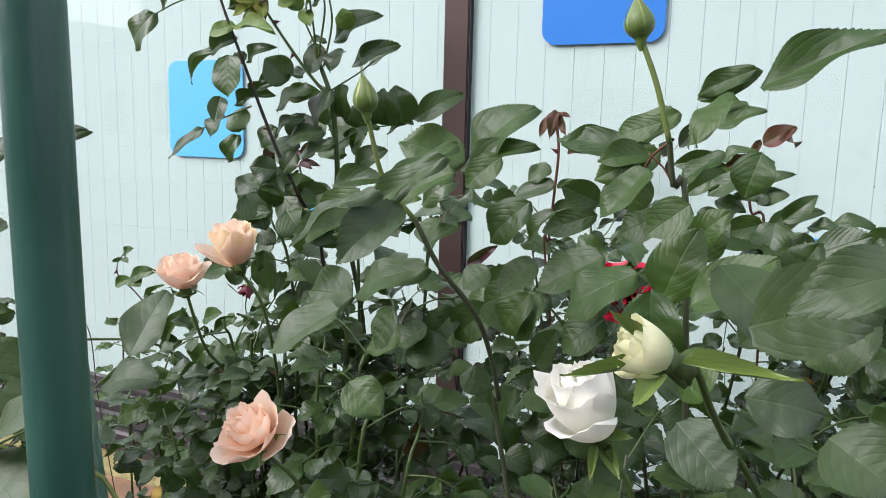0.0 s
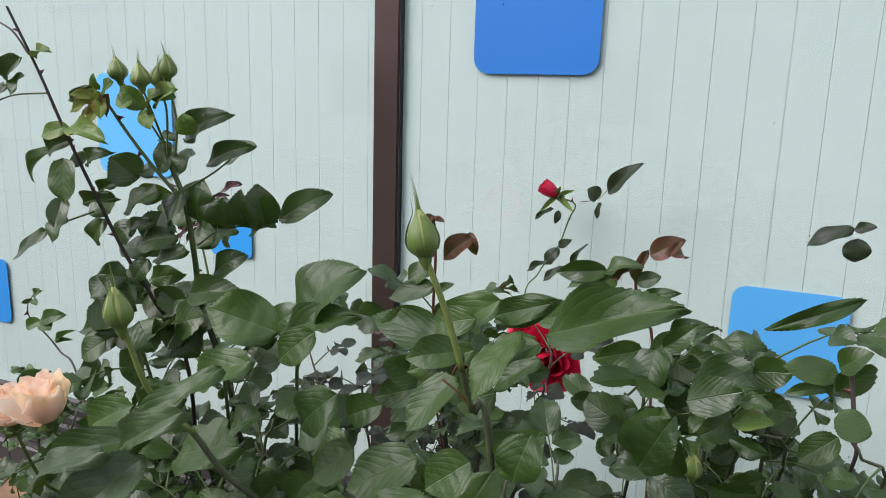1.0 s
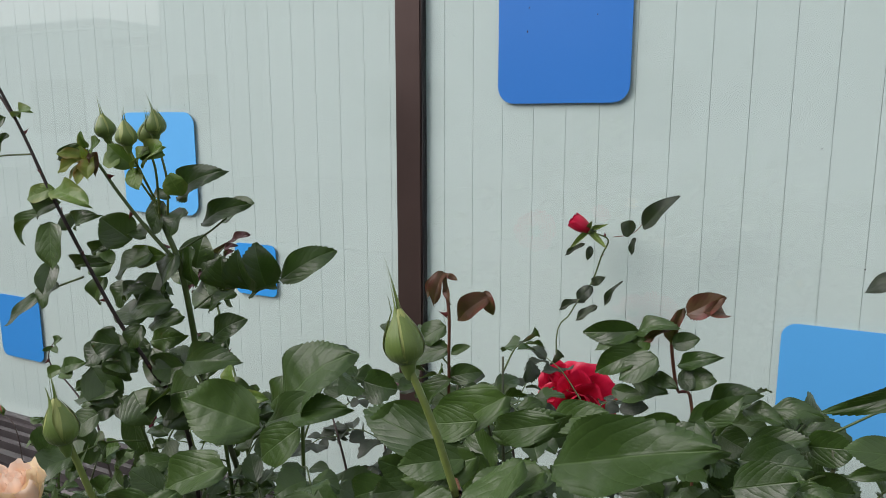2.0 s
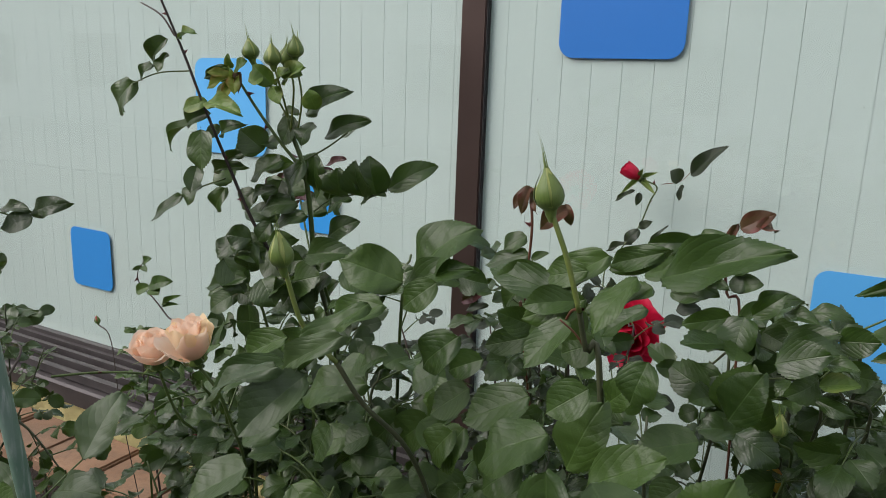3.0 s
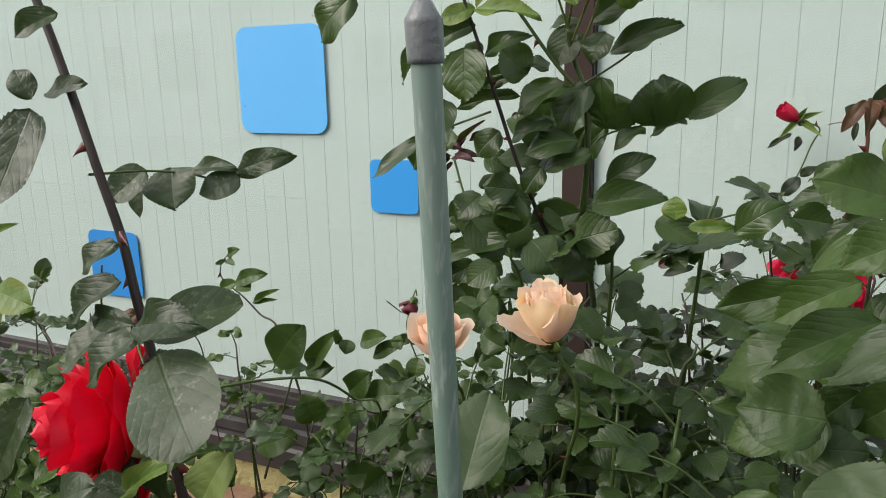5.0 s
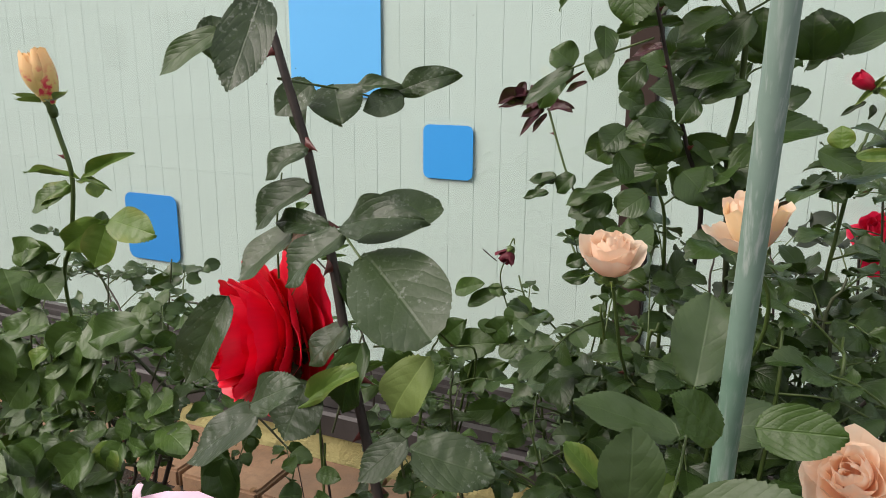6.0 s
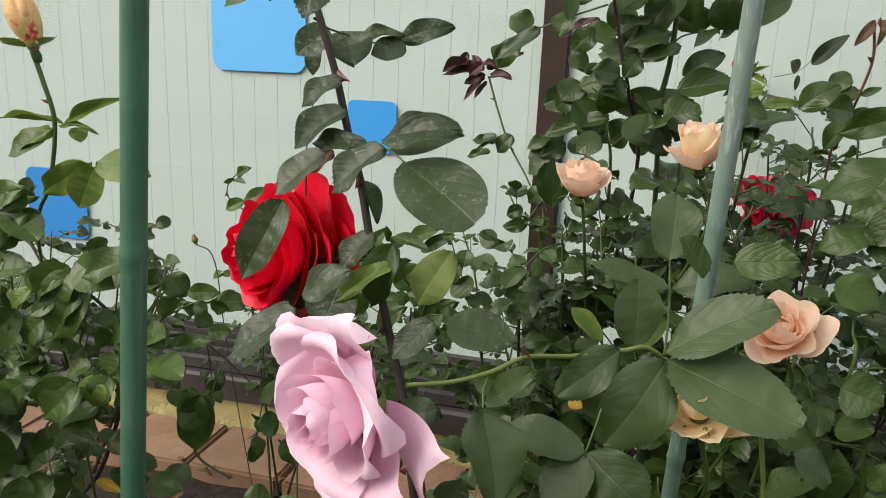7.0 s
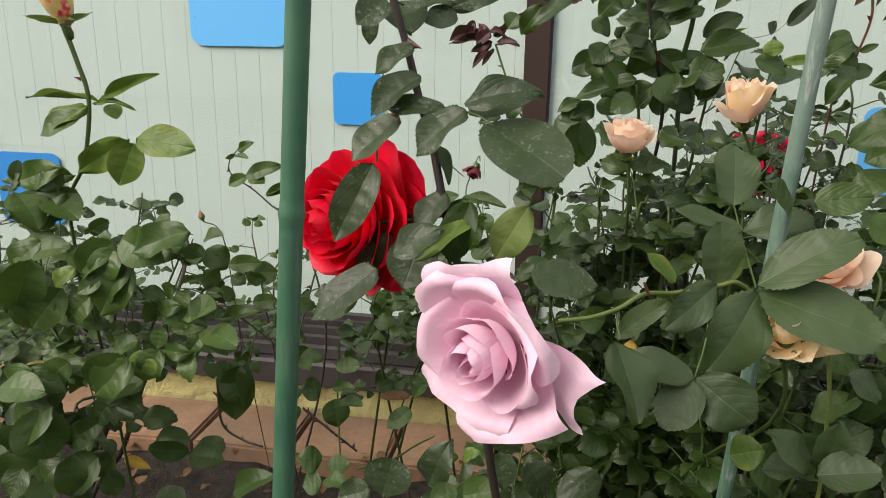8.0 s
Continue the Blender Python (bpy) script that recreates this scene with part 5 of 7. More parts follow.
for bx, by, bz, tx, ty, tz, w in (
    (-0.952, 0.822, 0.941, -0.889, 0.826, 0.969, 0.015),
    (-0.959, 0.822, 0.938, -1.053, 0.824, 0.940, 0.007),
    (-0.971, 0.818, 0.931, -1.045, 0.821, 0.903, 0.027),
    (-0.970, 0.827, 0.934, -0.917, 0.814, 0.938, 0.009),
    (-0.954, 0.836, 0.932, -0.941, 0.828, 0.917, 0.019),
    (-0.909, 0.813, 0.898, -0.834, 0.800, 0.892, 0.036),
    (-0.914, 0.813, 0.892, -0.934, 0.807, 0.844, 0.037),
    (-0.924, 0.817, 0.895, -0.991, 0.812, 0.854, 0.032),
    (-0.974, 0.770, 0.754, -1.005, 0.763, 0.730, 0.023),
    (-0.901, 0.778, 0.657, -0.908, 0.768, 0.620, 0.037),
):
    yellow.leaf((bx, by, bz), (tx, ty, tz), w, "fresh", True)
for bx, by, bz, tx, ty, tz, w in (
    (-0.991, 0.808, 0.853, -1.060, 0.807, 0.850, 0.025),
    (-0.990, 0.808, 0.837, -1.032, 0.804, 0.798, 0.029),
    (-0.998, 0.798, 0.834, -1.063, 0.785, 0.797, 0.039),
    (-1.036, 0.798, 0.774, -1.083, 0.788, 0.736, 0.036),
    (-0.930, 0.779, 0.785, -0.971, 0.772, 0.744, 0.042),
    (-0.919, 0.779, 0.790, -0.863, 0.760, 0.773, 0.040),
    (-0.831, 0.770, 0.806, -0.892, 0.752, 0.785, 0.036),
    (-0.980, 0.818, 0.923, -1.032, 0.808, 0.900, 0.026),
    (-1.045, 0.780, 0.836, -1.005, 0.764, 0.806, 0.043),
    (-0.936, 0.779, 0.777, -0.988, 0.776, 0.740, 0.042),
    (-0.929, 0.779, 0.777, -0.945, 0.766, 0.740, 0.036),
    (-0.914, 0.779, 0.758, -0.947, 0.762, 0.701, 0.043),
):
    yellow.leaf((bx, by, bz), (tx, ty, tz), w, "pale", True)
for bx, by, bz, tx, ty, tz, w in (
    (-1.024, 0.779, 0.750, -1.069, 0.764, 0.718, 0.040),
    (-1.012, 0.760, 0.736, -1.023, 0.747, 0.686, 0.043),
    (-0.814, 0.787, 0.688, -0.796, 0.773, 0.664, 0.030),
    (-0.849, 0.797, 0.716, -0.818, 0.789, 0.700, 0.031),
    (-0.878, 0.797, 0.704, -0.854, 0.788, 0.684, 0.030),
    (-0.910, 0.759, 0.649, -0.956, 0.747, 0.608, 0.042),
    (-0.885, 0.778, 0.658, -0.903, 0.773, 0.622, 0.033),
    (-0.989, 0.759, 0.642, -1.027, 0.745, 0.609, 0.033),
    (-0.988, 0.722, 0.604, -1.046, 0.723, 0.561, 0.053),
    (-1.019, 0.740, 0.633, -1.070, 0.743, 0.606, 0.040),
    (-0.854, 0.880, 0.601, -0.833, 0.876, 0.539, 0.038),
    (-0.942, 0.779, 0.780, -0.980, 0.769, 0.743, 0.038),
):
    yellow.leaf((bx, by, bz), (tx, ty, tz), w, "pale", True)
for bx, by, bz, tx, ty, tz, w in (
    (-1.006, 0.742, 0.770, -1.034, 0.736, 0.705, 0.047),
    (-0.959, 0.769, 0.721, -0.987, 0.760, 0.692, 0.033),
    (-0.943, 0.769, 0.744, -0.963, 0.754, 0.730, 0.018),
    (-0.865, 0.816, 0.774, -0.924, 0.799, 0.768, 0.037),
    (-0.916, 0.835, 0.787, -0.886, 0.834, 0.789, 0.021),
    (-0.829, 0.853, 0.744, -0.784, 0.848, 0.750, 0.020),
    (-0.837, 0.834, 0.723, -0.844, 0.822, 0.743, 0.026),
    (-0.871, 0.797, 0.732, -0.889, 0.801, 0.716, 0.020),
    (-0.883, 0.797, 0.714, -0.905, 0.787, 0.729, 0.020),
    (-0.895, 0.797, 0.696, -0.862, 0.778, 0.715, 0.020),
    (-0.854, 0.797, 0.725, -0.866, 0.793, 0.707, 0.020),
    (-0.903, 0.797, 0.685, -0.897, 0.780, 0.715, 0.020),
):
    yellow.leaf((bx, by, bz), (tx, ty, tz), w, "pale", True)
for bx, by, bz, tx, ty, tz, w in (
    (-0.858, 0.797, 0.699, -0.814, 0.785, 0.716, 0.035),
    (-0.825, 0.815, 0.688, -0.777, 0.815, 0.703, 0.019),
    (-0.834, 0.787, 0.684, -0.785, 0.769, 0.681, 0.034),
    (-0.916, 0.787, 0.664, -0.946, 0.779, 0.652, 0.023),
    (-0.914, 0.759, 0.655, -0.966, 0.751, 0.611, 0.045),
    (-0.885, 0.787, 0.684, -0.890, 0.782, 0.658, 0.020),
    (-0.888, 0.787, 0.655, -0.848, 0.770, 0.660, 0.020),
    (-0.879, 0.797, 0.678, -0.831, 0.785, 0.687, 0.015),
    (-0.834, 0.787, 0.678, -0.848, 0.777, 0.658, 0.017),
    (-1.054, 0.722, 0.621, -0.989, 0.708, 0.633, 0.036),
):
    yellow.leaf((bx, by, bz), (tx, ty, tz), w, "pale", True)
for bx, by, bz, tx, ty, tz, w in (
    (-0.916, 0.779, 0.758, -0.957, 0.771, 0.715, 0.041),
    (-0.986, 0.760, 0.732, -1.019, 0.742, 0.687, 0.039),
    (-0.853, 0.835, 0.771, -0.869, 0.824, 0.750, 0.024),
    (-0.849, 0.835, 0.779, -0.823, 0.827, 0.790, 0.019),
    (-0.792, 0.834, 0.704, -0.759, 0.830, 0.712, 0.018),
    (-0.839, 0.880, 0.598, -0.850, 0.881, 0.516, 0.044),
    (-0.917, 0.878, 0.464, -0.971, 0.862, 0.466, 0.031),
    (-0.917, 0.878, 0.458, -0.869, 0.876, 0.458, 0.033),
    (-1.012, 0.722, 0.598, -0.996, 0.715, 0.538, 0.058),
    (-0.985, 0.739, 0.533, -0.988, 0.729, 0.480, 0.034),
    (-0.980, 0.795, 0.548, -1.017, 0.787, 0.524, 0.027),
    (-1.032, 0.741, 0.635, -0.983, 0.738, 0.616, 0.025),
):
    yellow.leaf((bx, by, bz), (tx, ty, tz), w, "broad", True)
for bx, by, bz, tx, ty, tz, w in (
    (-1.030, 0.778, 0.628, -0.968, 0.767, 0.636, 0.021),
    (-0.808, 0.785, 0.477, -0.754, 0.770, 0.515, 0.030),
):
    yellow.leaf((bx, by, bz), (tx, ty, tz), w, "broad", True)
for bx, by, bz, tx, ty, tz, w in (
    (-0.856, 0.853, 0.762, -0.832, 0.855, 0.738, 0.031),
    (-0.970, 0.796, 0.586, -0.921, 0.782, 0.585, 0.033),
    (-1.055, 0.739, 0.506, -1.065, 0.723, 0.473, 0.033),
    (-1.034, 0.833, 0.541, -1.014, 0.816, 0.528, 0.027),
    (-1.043, 0.777, 0.606, -1.086, 0.773, 0.577, 0.039),
    (-1.051, 0.795, 0.545, -1.018, 0.798, 0.517, 0.037),
    (-1.080, 0.777, 0.537, -1.109, 0.774, 0.497, 0.040),
    (-1.036, 0.786, 0.490, -1.061, 0.768, 0.468, 0.040),
    (-1.038, 0.832, 0.471, -1.013, 0.828, 0.445, 0.038),
    (-1.129, 0.814, 0.541, -1.090, 0.813, 0.520, 0.037),
    (-1.092, 0.795, 0.457, -1.064, 0.792, 0.427, 0.042),
    (-1.019, 0.795, 0.456, -1.038, 0.787, 0.427, 0.037),
):
    yellow.leaf((bx, by, bz), (tx, ty, tz), w, "dark", True)
for bx, by, bz, tx, ty, tz, w in (
    (-1.000, 0.833, 0.545, -0.958, 0.822, 0.539, 0.023),
):
    yellow.leaf((bx, by, bz), (tx, ty, tz), w, "dark", True)
for bx, by, bz, tx, ty, tz, w in (
    (-1.085, 0.971, 0.374, -1.042, 0.970, 0.364, 0.017),
):
    yellow.leaf((bx, by, bz), (tx, ty, tz), w, "yellow", True)
yellow.thicket(5, (-1.40, 0.84, 0.36), (-1.06, 0.96, 0.56), 0.044, "dark", ["dark", "broad"], 0.034, 0.30, "dark", forks=FORKS)
yellow.cane([(-1.084, 1.050, 0.509), (-1.101, 1.050, 0.444), (-1.129, 1.030, 0.348), (-1.177, 1.000, 0.253), (-1.150, 0.990, 0.050)], 0.0040, 0.0052, "bark", 4)
yellow.cane([(-1.166, 1.000, 0.628), (-1.159, 1.020, 0.553), (-1.178, 1.050, 0.487), (-1.197, 1.100, 0.390), (-1.173, 1.080, 0.370), (-1.189, 1.050, 0.339), (-1.177, 1.000, 0.253)], 0.0028, 0.0040, "bark", 4)
for bx, by, bz, tx, ty, tz, w in (
    (-1.028, 0.800, 0.836, -1.042, 0.788, 0.787, 0.049),
    (-1.021, 0.800, 0.832, -0.975, 0.788, 0.807, 0.041),
    (-1.054, 0.800, 0.845, -0.996, 0.788, 0.864, 0.032),
    (-1.002, 0.800, 0.838, -1.016, 0.788, 0.858, 0.028),
    (-0.998, 0.800, 0.771, -0.940, 0.788, 0.746, 0.047),
    (-1.073, 0.800, 0.755, -0.993, 0.788, 0.774, 0.040),
    (-1.084, 0.800, 0.740, -1.049, 0.788, 0.691, 0.050),
    (-1.059, 0.800, 0.713, -1.047, 0.788, 0.665, 0.052),
    (-1.024, 0.800, 0.694, -0.981, 0.788, 0.687, 0.036),
    (-0.938, 0.800, 0.747, -0.965, 0.788, 0.700, 0.043),
):
    yellow.leaf((bx, by, bz), (tx, ty, tz), w, "pale", True)
for bx, by, bz, tx, ty, tz, w in (
    (-1.030, 0.800, 0.595, -1.100, 0.788, 0.571, 0.059),
    (-1.042, 0.800, 0.564, -1.100, 0.788, 0.499, 0.073),
    (-0.921, 0.800, 0.607, -0.986, 0.788, 0.586, 0.038),
    (-0.964, 0.800, 0.583, -0.989, 0.788, 0.544, 0.030),
    (-0.993, 0.800, 0.537, -1.032, 0.788, 0.509, 0.034),
    (-0.998, 0.800, 0.491, -1.044, 0.788, 0.444, 0.049),
    (-0.945, 0.800, 0.633, -1.008, 0.788, 0.615, 0.032),
    (-1.078, 0.800, 0.474, -1.147, 0.788, 0.426, 0.073),
):
    yellow.leaf((bx, by, bz), (tx, ty, tz), w, "broad", True)
for bx, by, bz, tx, ty, tz, w in (
    (-0.958, 0.950, 0.435, -1.012, 0.938, 0.436, 0.031),
    (-0.901, 0.950, 0.432, -0.948, 0.938, 0.424, 0.032),
    (-0.972, 0.950, 0.335, -1.030, 0.938, 0.329, 0.040),
    (-1.213, 0.950, 0.574, -1.142, 0.938, 0.578, 0.041),
    (-1.238, 0.950, 0.542, -1.162, 0.938, 0.575, 0.042),
):
    yellow.leaf((bx, by, bz), (tx, ty, tz), w, "dark", True)
yellow.finish(300)
sprigs = Bush((-0.95, 1.25, 0.05), "thin rose bush with a dried bud beside the sill", 9)
sprigs.cane([(-1.059, 1.220, 0.700), (-1.021, 1.220, 0.670), (-1.000, 1.220, 0.500), (-0.950, 1.250, 0.060)], 0.0014, 0.0010, "brown", 0)
bud(sprigs, (-1.057, 1.220, 0.701), (-0.35, 0, 1), 0.016, 0.011, "dark_red", 0.10, 15, "small dried brown bud", 1.5)
sprigs.cane([(-0.950, 1.270, 0.060), (-0.860, 1.285, 0.450), (-0.912, 1.300, 0.675), (-0.965, 1.310, 0.711), (-1.000, 1.310, 0.740), (-1.042, 1.310, 0.767), (-1.044, 1.310, 0.793), (-1.023, 1.310, 0.818)], 0.0028, 0.0009, "brown", 6)
sprigs.shoot([(-0.900, 1.250, 0.060), (-0.965, 1.250, 0.560), (-0.990, 1.270, 0.665)], 0.028, "pale", 0.70, 0.026, 0.003, 0.0014, "brown")
sprigs.shoot([(-0.900, 1.200, 0.060), (-0.937, 1.230, 0.560), (-0.905, 1.230, 0.640)], 0.030, "broad", 0.70, 0.028, 0.003, 0.0014, "green")
sprigs.shoot([(-0.780, 1.200, 0.060), (-0.697, 1.150, 0.600), (-0.674, 1.150, 0.690)], 0.030, "dark", 0.62, 0.024, 0.003, 0.0014, "green")
sprigs.shoot([(-0.750, 1.200, 0.060), (-0.617, 1.100, 0.620), (-0.587, 1.100, 0.715)], 0.030, "broad", 0.60, 0.024, 0.003, 0.0014, "green")
sprigs.cane([(-0.710, 0.900, 0.779), (-0.675, 0.950, 0.776), (-0.631, 1.000, 0.765), (-0.612, 1.050, 0.722), (-0.591, 1.080, 0.676), (-0.720, 1.200, 0.300), (-0.750, 1.220, 0.060)], 0.0022, 0.0016, "green", 3)
sprigs.cane([(-0.891, 1.200, 0.465), (-0.878, 1.220, 0.534), (-0.854, 1.250, 0.643)], 0.0026, 0.0020, "dark", 2)
sprigs.shoot([(-0.620, 1.100, 0.100), (-0.706, 1.080, 0.560), (-0.698, 1.080, 0.660)], 0.032, "dark", 0.68, 0.026, 0.003, 0.0014, "dark")
sprigs.shoot([(-0.550, 1.100, 0.100), (-0.606, 1.050, 0.590), (-0.609, 1.050, 0.690)], 0.032, "broad", 0.66, 0.026, 0.003, 0.0014, "dark")
for bx, by, bz, tx, ty, tz, w in (
    (-1.027, 1.310, 0.813, -0.994, 1.298, 0.830, 0.017),
    (-1.034, 1.310, 0.804, -1.046, 1.298, 0.798, 0.009),
    (-1.031, 1.310, 0.804, -1.002, 1.298, 0.801, 0.012),
    (-1.017, 1.310, 0.764, -0.945, 1.298, 0.793, 0.027),
    (-1.012, 1.310, 0.765, -1.045, 1.298, 0.750, 0.023),
    (-1.005, 1.310, 0.765, -0.975, 1.298, 0.759, 0.029),
    (-0.978, 1.310, 0.732, -0.912, 1.298, 0.766, 0.012),
    (-0.976, 1.310, 0.730, -0.918, 1.298, 0.747, 0.009),
):
    sprigs.leaf((bx, by, bz), (tx, ty, tz), w, "pale", True)
for bx, by, bz, tx, ty, tz, w in (
    (-0.773, 1.100, 0.724, -0.721, 1.088, 0.788, 0.058),
    (-0.715, 1.100, 0.729, -0.663, 1.088, 0.788, 0.026),
    (-0.720, 1.100, 0.724, -0.677, 1.088, 0.738, 0.029),
    (-0.647, 1.100, 0.778, -0.646, 1.088, 0.763, 0.021),
    (-0.629, 1.100, 0.777, -0.585, 1.088, 0.796, 0.023),
    (-0.612, 1.100, 0.759, -0.566, 1.088, 0.791, 0.018),
    (-0.661, 1.100, 0.768, -0.659, 1.088, 0.791, 0.011),
    (-0.577, 1.100, 0.793, -0.564, 1.088, 0.781, 0.015),
    (-0.544, 1.100, 0.768, -0.546, 1.088, 0.746, 0.025),
    (-0.580, 1.100, 0.745, -0.581, 1.088, 0.730, 0.025),
    (-0.581, 1.100, 0.715, -0.550, 1.088, 0.753, 0.032),
    (-0.651, 1.100, 0.703, -0.612, 1.088, 0.740, 0.036),
    (-0.707, 1.100, 0.648, -0.716, 1.088, 0.691, 0.043),
    (-0.742, 1.100, 0.624, -0.815, 1.088, 0.590, 0.039),
    (-0.689, 1.100, 0.640, -0.707, 1.088, 0.585, 0.034),
    (-0.677, 1.100, 0.630, -0.633, 1.088, 0.676, 0.029),
    (-0.674, 1.100, 0.582, -0.601, 1.088, 0.612, 0.017),
    (-0.715, 1.100, 0.586, -0.735, 1.088, 0.539, 0.022),
    (-0.699, 1.100, 0.571, -0.710, 1.088, 0.544, 0.019),
    (-0.619, 1.100, 0.645, -0.556, 1.088, 0.693, 0.036),
    (-0.632, 1.100, 0.698, -0.572, 1.088, 0.719, 0.040),
    (-0.557, 1.100, 0.722, -0.535, 1.088, 0.705, 0.037),
):
    sprigs.leaf((bx, by, bz), (tx, ty, tz), w, "broad", True)
sprigs.finish()
tall = Bush((-0.33, 1.06, 0.05), "tall rose bush topped by a cluster of green buds", 4)
tall.widen = 1.28
tall.cane([(-0.412, 0.860, 1.267), (-0.397, 0.875, 1.211), (-0.383, 0.885, 1.161), (-0.369, 0.900, 1.105), (-0.354, 0.920, 1.040), (-0.341, 0.940, 0.991), (-0.326, 0.970, 0.901), (-0.360, 1.020, 0.600), (-0.330, 1.060, 0.050)], 0.0013, 0.0030, "bark", 12)
tall.cane([(-0.405, 0.872, 1.227), (-0.421, 0.870, 1.247), (-0.450, 0.870, 1.260)], 0.0012, 0.0009, "brown", 0)
tall.cane([(-0.396, 0.880, 1.193), (-0.442, 0.880, 1.190), (-0.489, 0.885, 1.178)], 0.0010, 0.0008, "green", 0)
tall.cane([(-0.370, 0.900, 1.083), (-0.408, 0.900, 1.070), (-0.439, 0.900, 1.058)], 0.0012, 0.0009, "green", 0)
tall.cane([(-0.309, 0.970, 0.992), (-0.303, 0.960, 1.034), (-0.303, 0.950, 1.091), (-0.314, 0.945, 1.127), (-0.317, 0.940, 1.148)], 0.0036, 0.0026, "green", 3)
tall.cane([(-0.309, 0.970, 0.992), (-0.300, 1.020, 0.800), (-0.320, 1.050, 0.500), (-0.330, 1.060, 0.050)], 0.0034, 0.0034, "dark", 1)
tall.cane([(-0.303, 0.950, 1.091), (-0.329, 0.940, 1.123), (-0.351, 0.930, 1.156), (-0.371, 0.925, 1.185)], 0.0022, 0.0016, "green", 3)
tall.cane([(-0.310, 0.945, 1.127), (-0.290, 0.930, 1.170), (-0.294, 0.925, 1.206)], 0.0013, 0.0011, "young", 0)
tall.cane([(-0.313, 0.940, 1.139), (-0.292, 0.920, 1.181), (-0.295, 0.915, 1.200)], 0.0013, 0.0011, "young", 0)
tall.cane([(-0.317, 0.940, 1.151), (-0.303, 0.910, 1.186), (-0.304, 0.905, 1.199)], 0.0013, 0.0011, "young", 0)
tall.cane([(-0.317, 0.940, 1.148), (-0.326, 0.920, 1.185), (-0.340, 0.916, 1.205)], 0.0012, 0.0010, "young", 0)
tall.cane([(-0.304, 0.965, 1.046), (-0.288, 0.985, 1.061), (-0.230, 1.000, 1.072)], 0.0013, 0.0009, "green", 0)
tall.cane([(-0.307, 0.955, 1.103), (-0.280, 0.965, 1.121), (-0.262, 0.970, 1.135)], 0.0012, 0.0009, "green", 0)
for at, seed in (((-0.343, 0.916, 1.207), 21), ((-0.303, 0.903, 1.201), 22), ((-0.294, 0.925, 1.210), 23), ((-0.310, 0.930, 1.202), 24)):
    bud(tall, at, (0.12 * (seed - 22.3), -0.1, 1), 0.021, 0.0172, None, 0.05, seed, "small closed green bud", 1.7)
tall.shoot([(-0.330, 1.060, 0.400), (-0.285, 0.980, 0.871), (-0.277, 0.950, 0.974)], 0.034, "dark", 0.45, 0.032, 0.003, 0.0014, "green")
tall.shoot([(-0.360, 1.020, 0.400), (-0.353, 0.950, 0.869), (-0.362, 0.920, 0.964)], 0.034, "dark", 0.50, 0.032, 0.003, 0.0014, "green")
tall.shoot([(-0.250, 1.050, 0.400), (-0.209, 1.000, 0.927), (-0.197, 1.000, 1.006)], 0.034, "dark", 0.40, 0.034, 0.003, 0.0014, "green")
for bx, by, bz, tx, ty, tz, w in (
    (-0.376, 0.920, 1.197, -0.375, 0.911, 1.210, 0.008),
    (-0.377, 0.920, 1.196, -0.400, 0.919, 1.184, 0.012),
    (-0.372, 0.920, 1.196, -0.343, 0.906, 1.206, 0.010),
    (-0.328, 0.915, 1.191, -0.340, 0.906, 1.185, 0.015),
    (-0.306, 0.915, 1.194, -0.283, 0.918, 1.197, 0.013),
    (-0.403, 0.875, 1.225, -0.368, 0.861, 1.232, 0.010),
    (-0.377, 0.885, 1.163, -0.321, 0.871, 1.157, 0.016),
    (-0.377, 0.885, 1.164, -0.405, 0.875, 1.155, 0.012),
    (-0.222, 0.920, 0.998, -0.224, 0.922, 1.016, 0.015),
    (-0.212, 0.920, 0.993, -0.178, 0.917, 0.996, 0.008),
    (-0.354, 0.940, 1.097, -0.314, 0.938, 1.101, 0.016),
):
    tall.leaf((bx, by, bz), (tx, ty, tz), w, "fresh", True)
for bx, by, bz, tx, ty, tz, w in (
    (-0.374, 0.920, 1.195, -0.358, 0.913, 1.182, 0.008),
):
    tall.leaf((bx, by, bz), (tx, ty, tz), w, "bronze", True)
for bx, by, bz, tx, ty, tz, w in (
    (-0.488, 0.885, 1.181, -0.533, 0.884, 1.146, 0.026),
    (-0.421, 0.875, 1.225, -0.457, 0.877, 1.201, 0.016),
    (-0.450, 0.880, 1.199, -0.475, 0.880, 1.184, 0.012),
    (-0.427, 0.880, 1.211, -0.431, 0.867, 1.192, 0.011),
    (-0.380, 0.920, 1.199, -0.412, 0.912, 1.186, 0.010),
    (-0.379, 0.890, 1.152, -0.419, 0.886, 1.139, 0.015),
    (-0.406, 0.890, 1.141, -0.456, 0.892, 1.114, 0.012),
    (-0.387, 0.885, 1.134, -0.384, 0.879, 1.092, 0.030),
    (-0.380, 0.900, 1.127, -0.391, 0.900, 1.138, 0.013),
    (-0.376, 0.900, 1.129, -0.341, 0.882, 1.144, 0.012),
    (-0.317, 0.930, 1.105, -0.357, 0.919, 1.084, 0.023),
    (-0.350, 0.910, 1.097, -0.411, 0.914, 1.088, 0.009),
):
    tall.leaf((bx, by, bz), (tx, ty, tz), w, "dark", True)
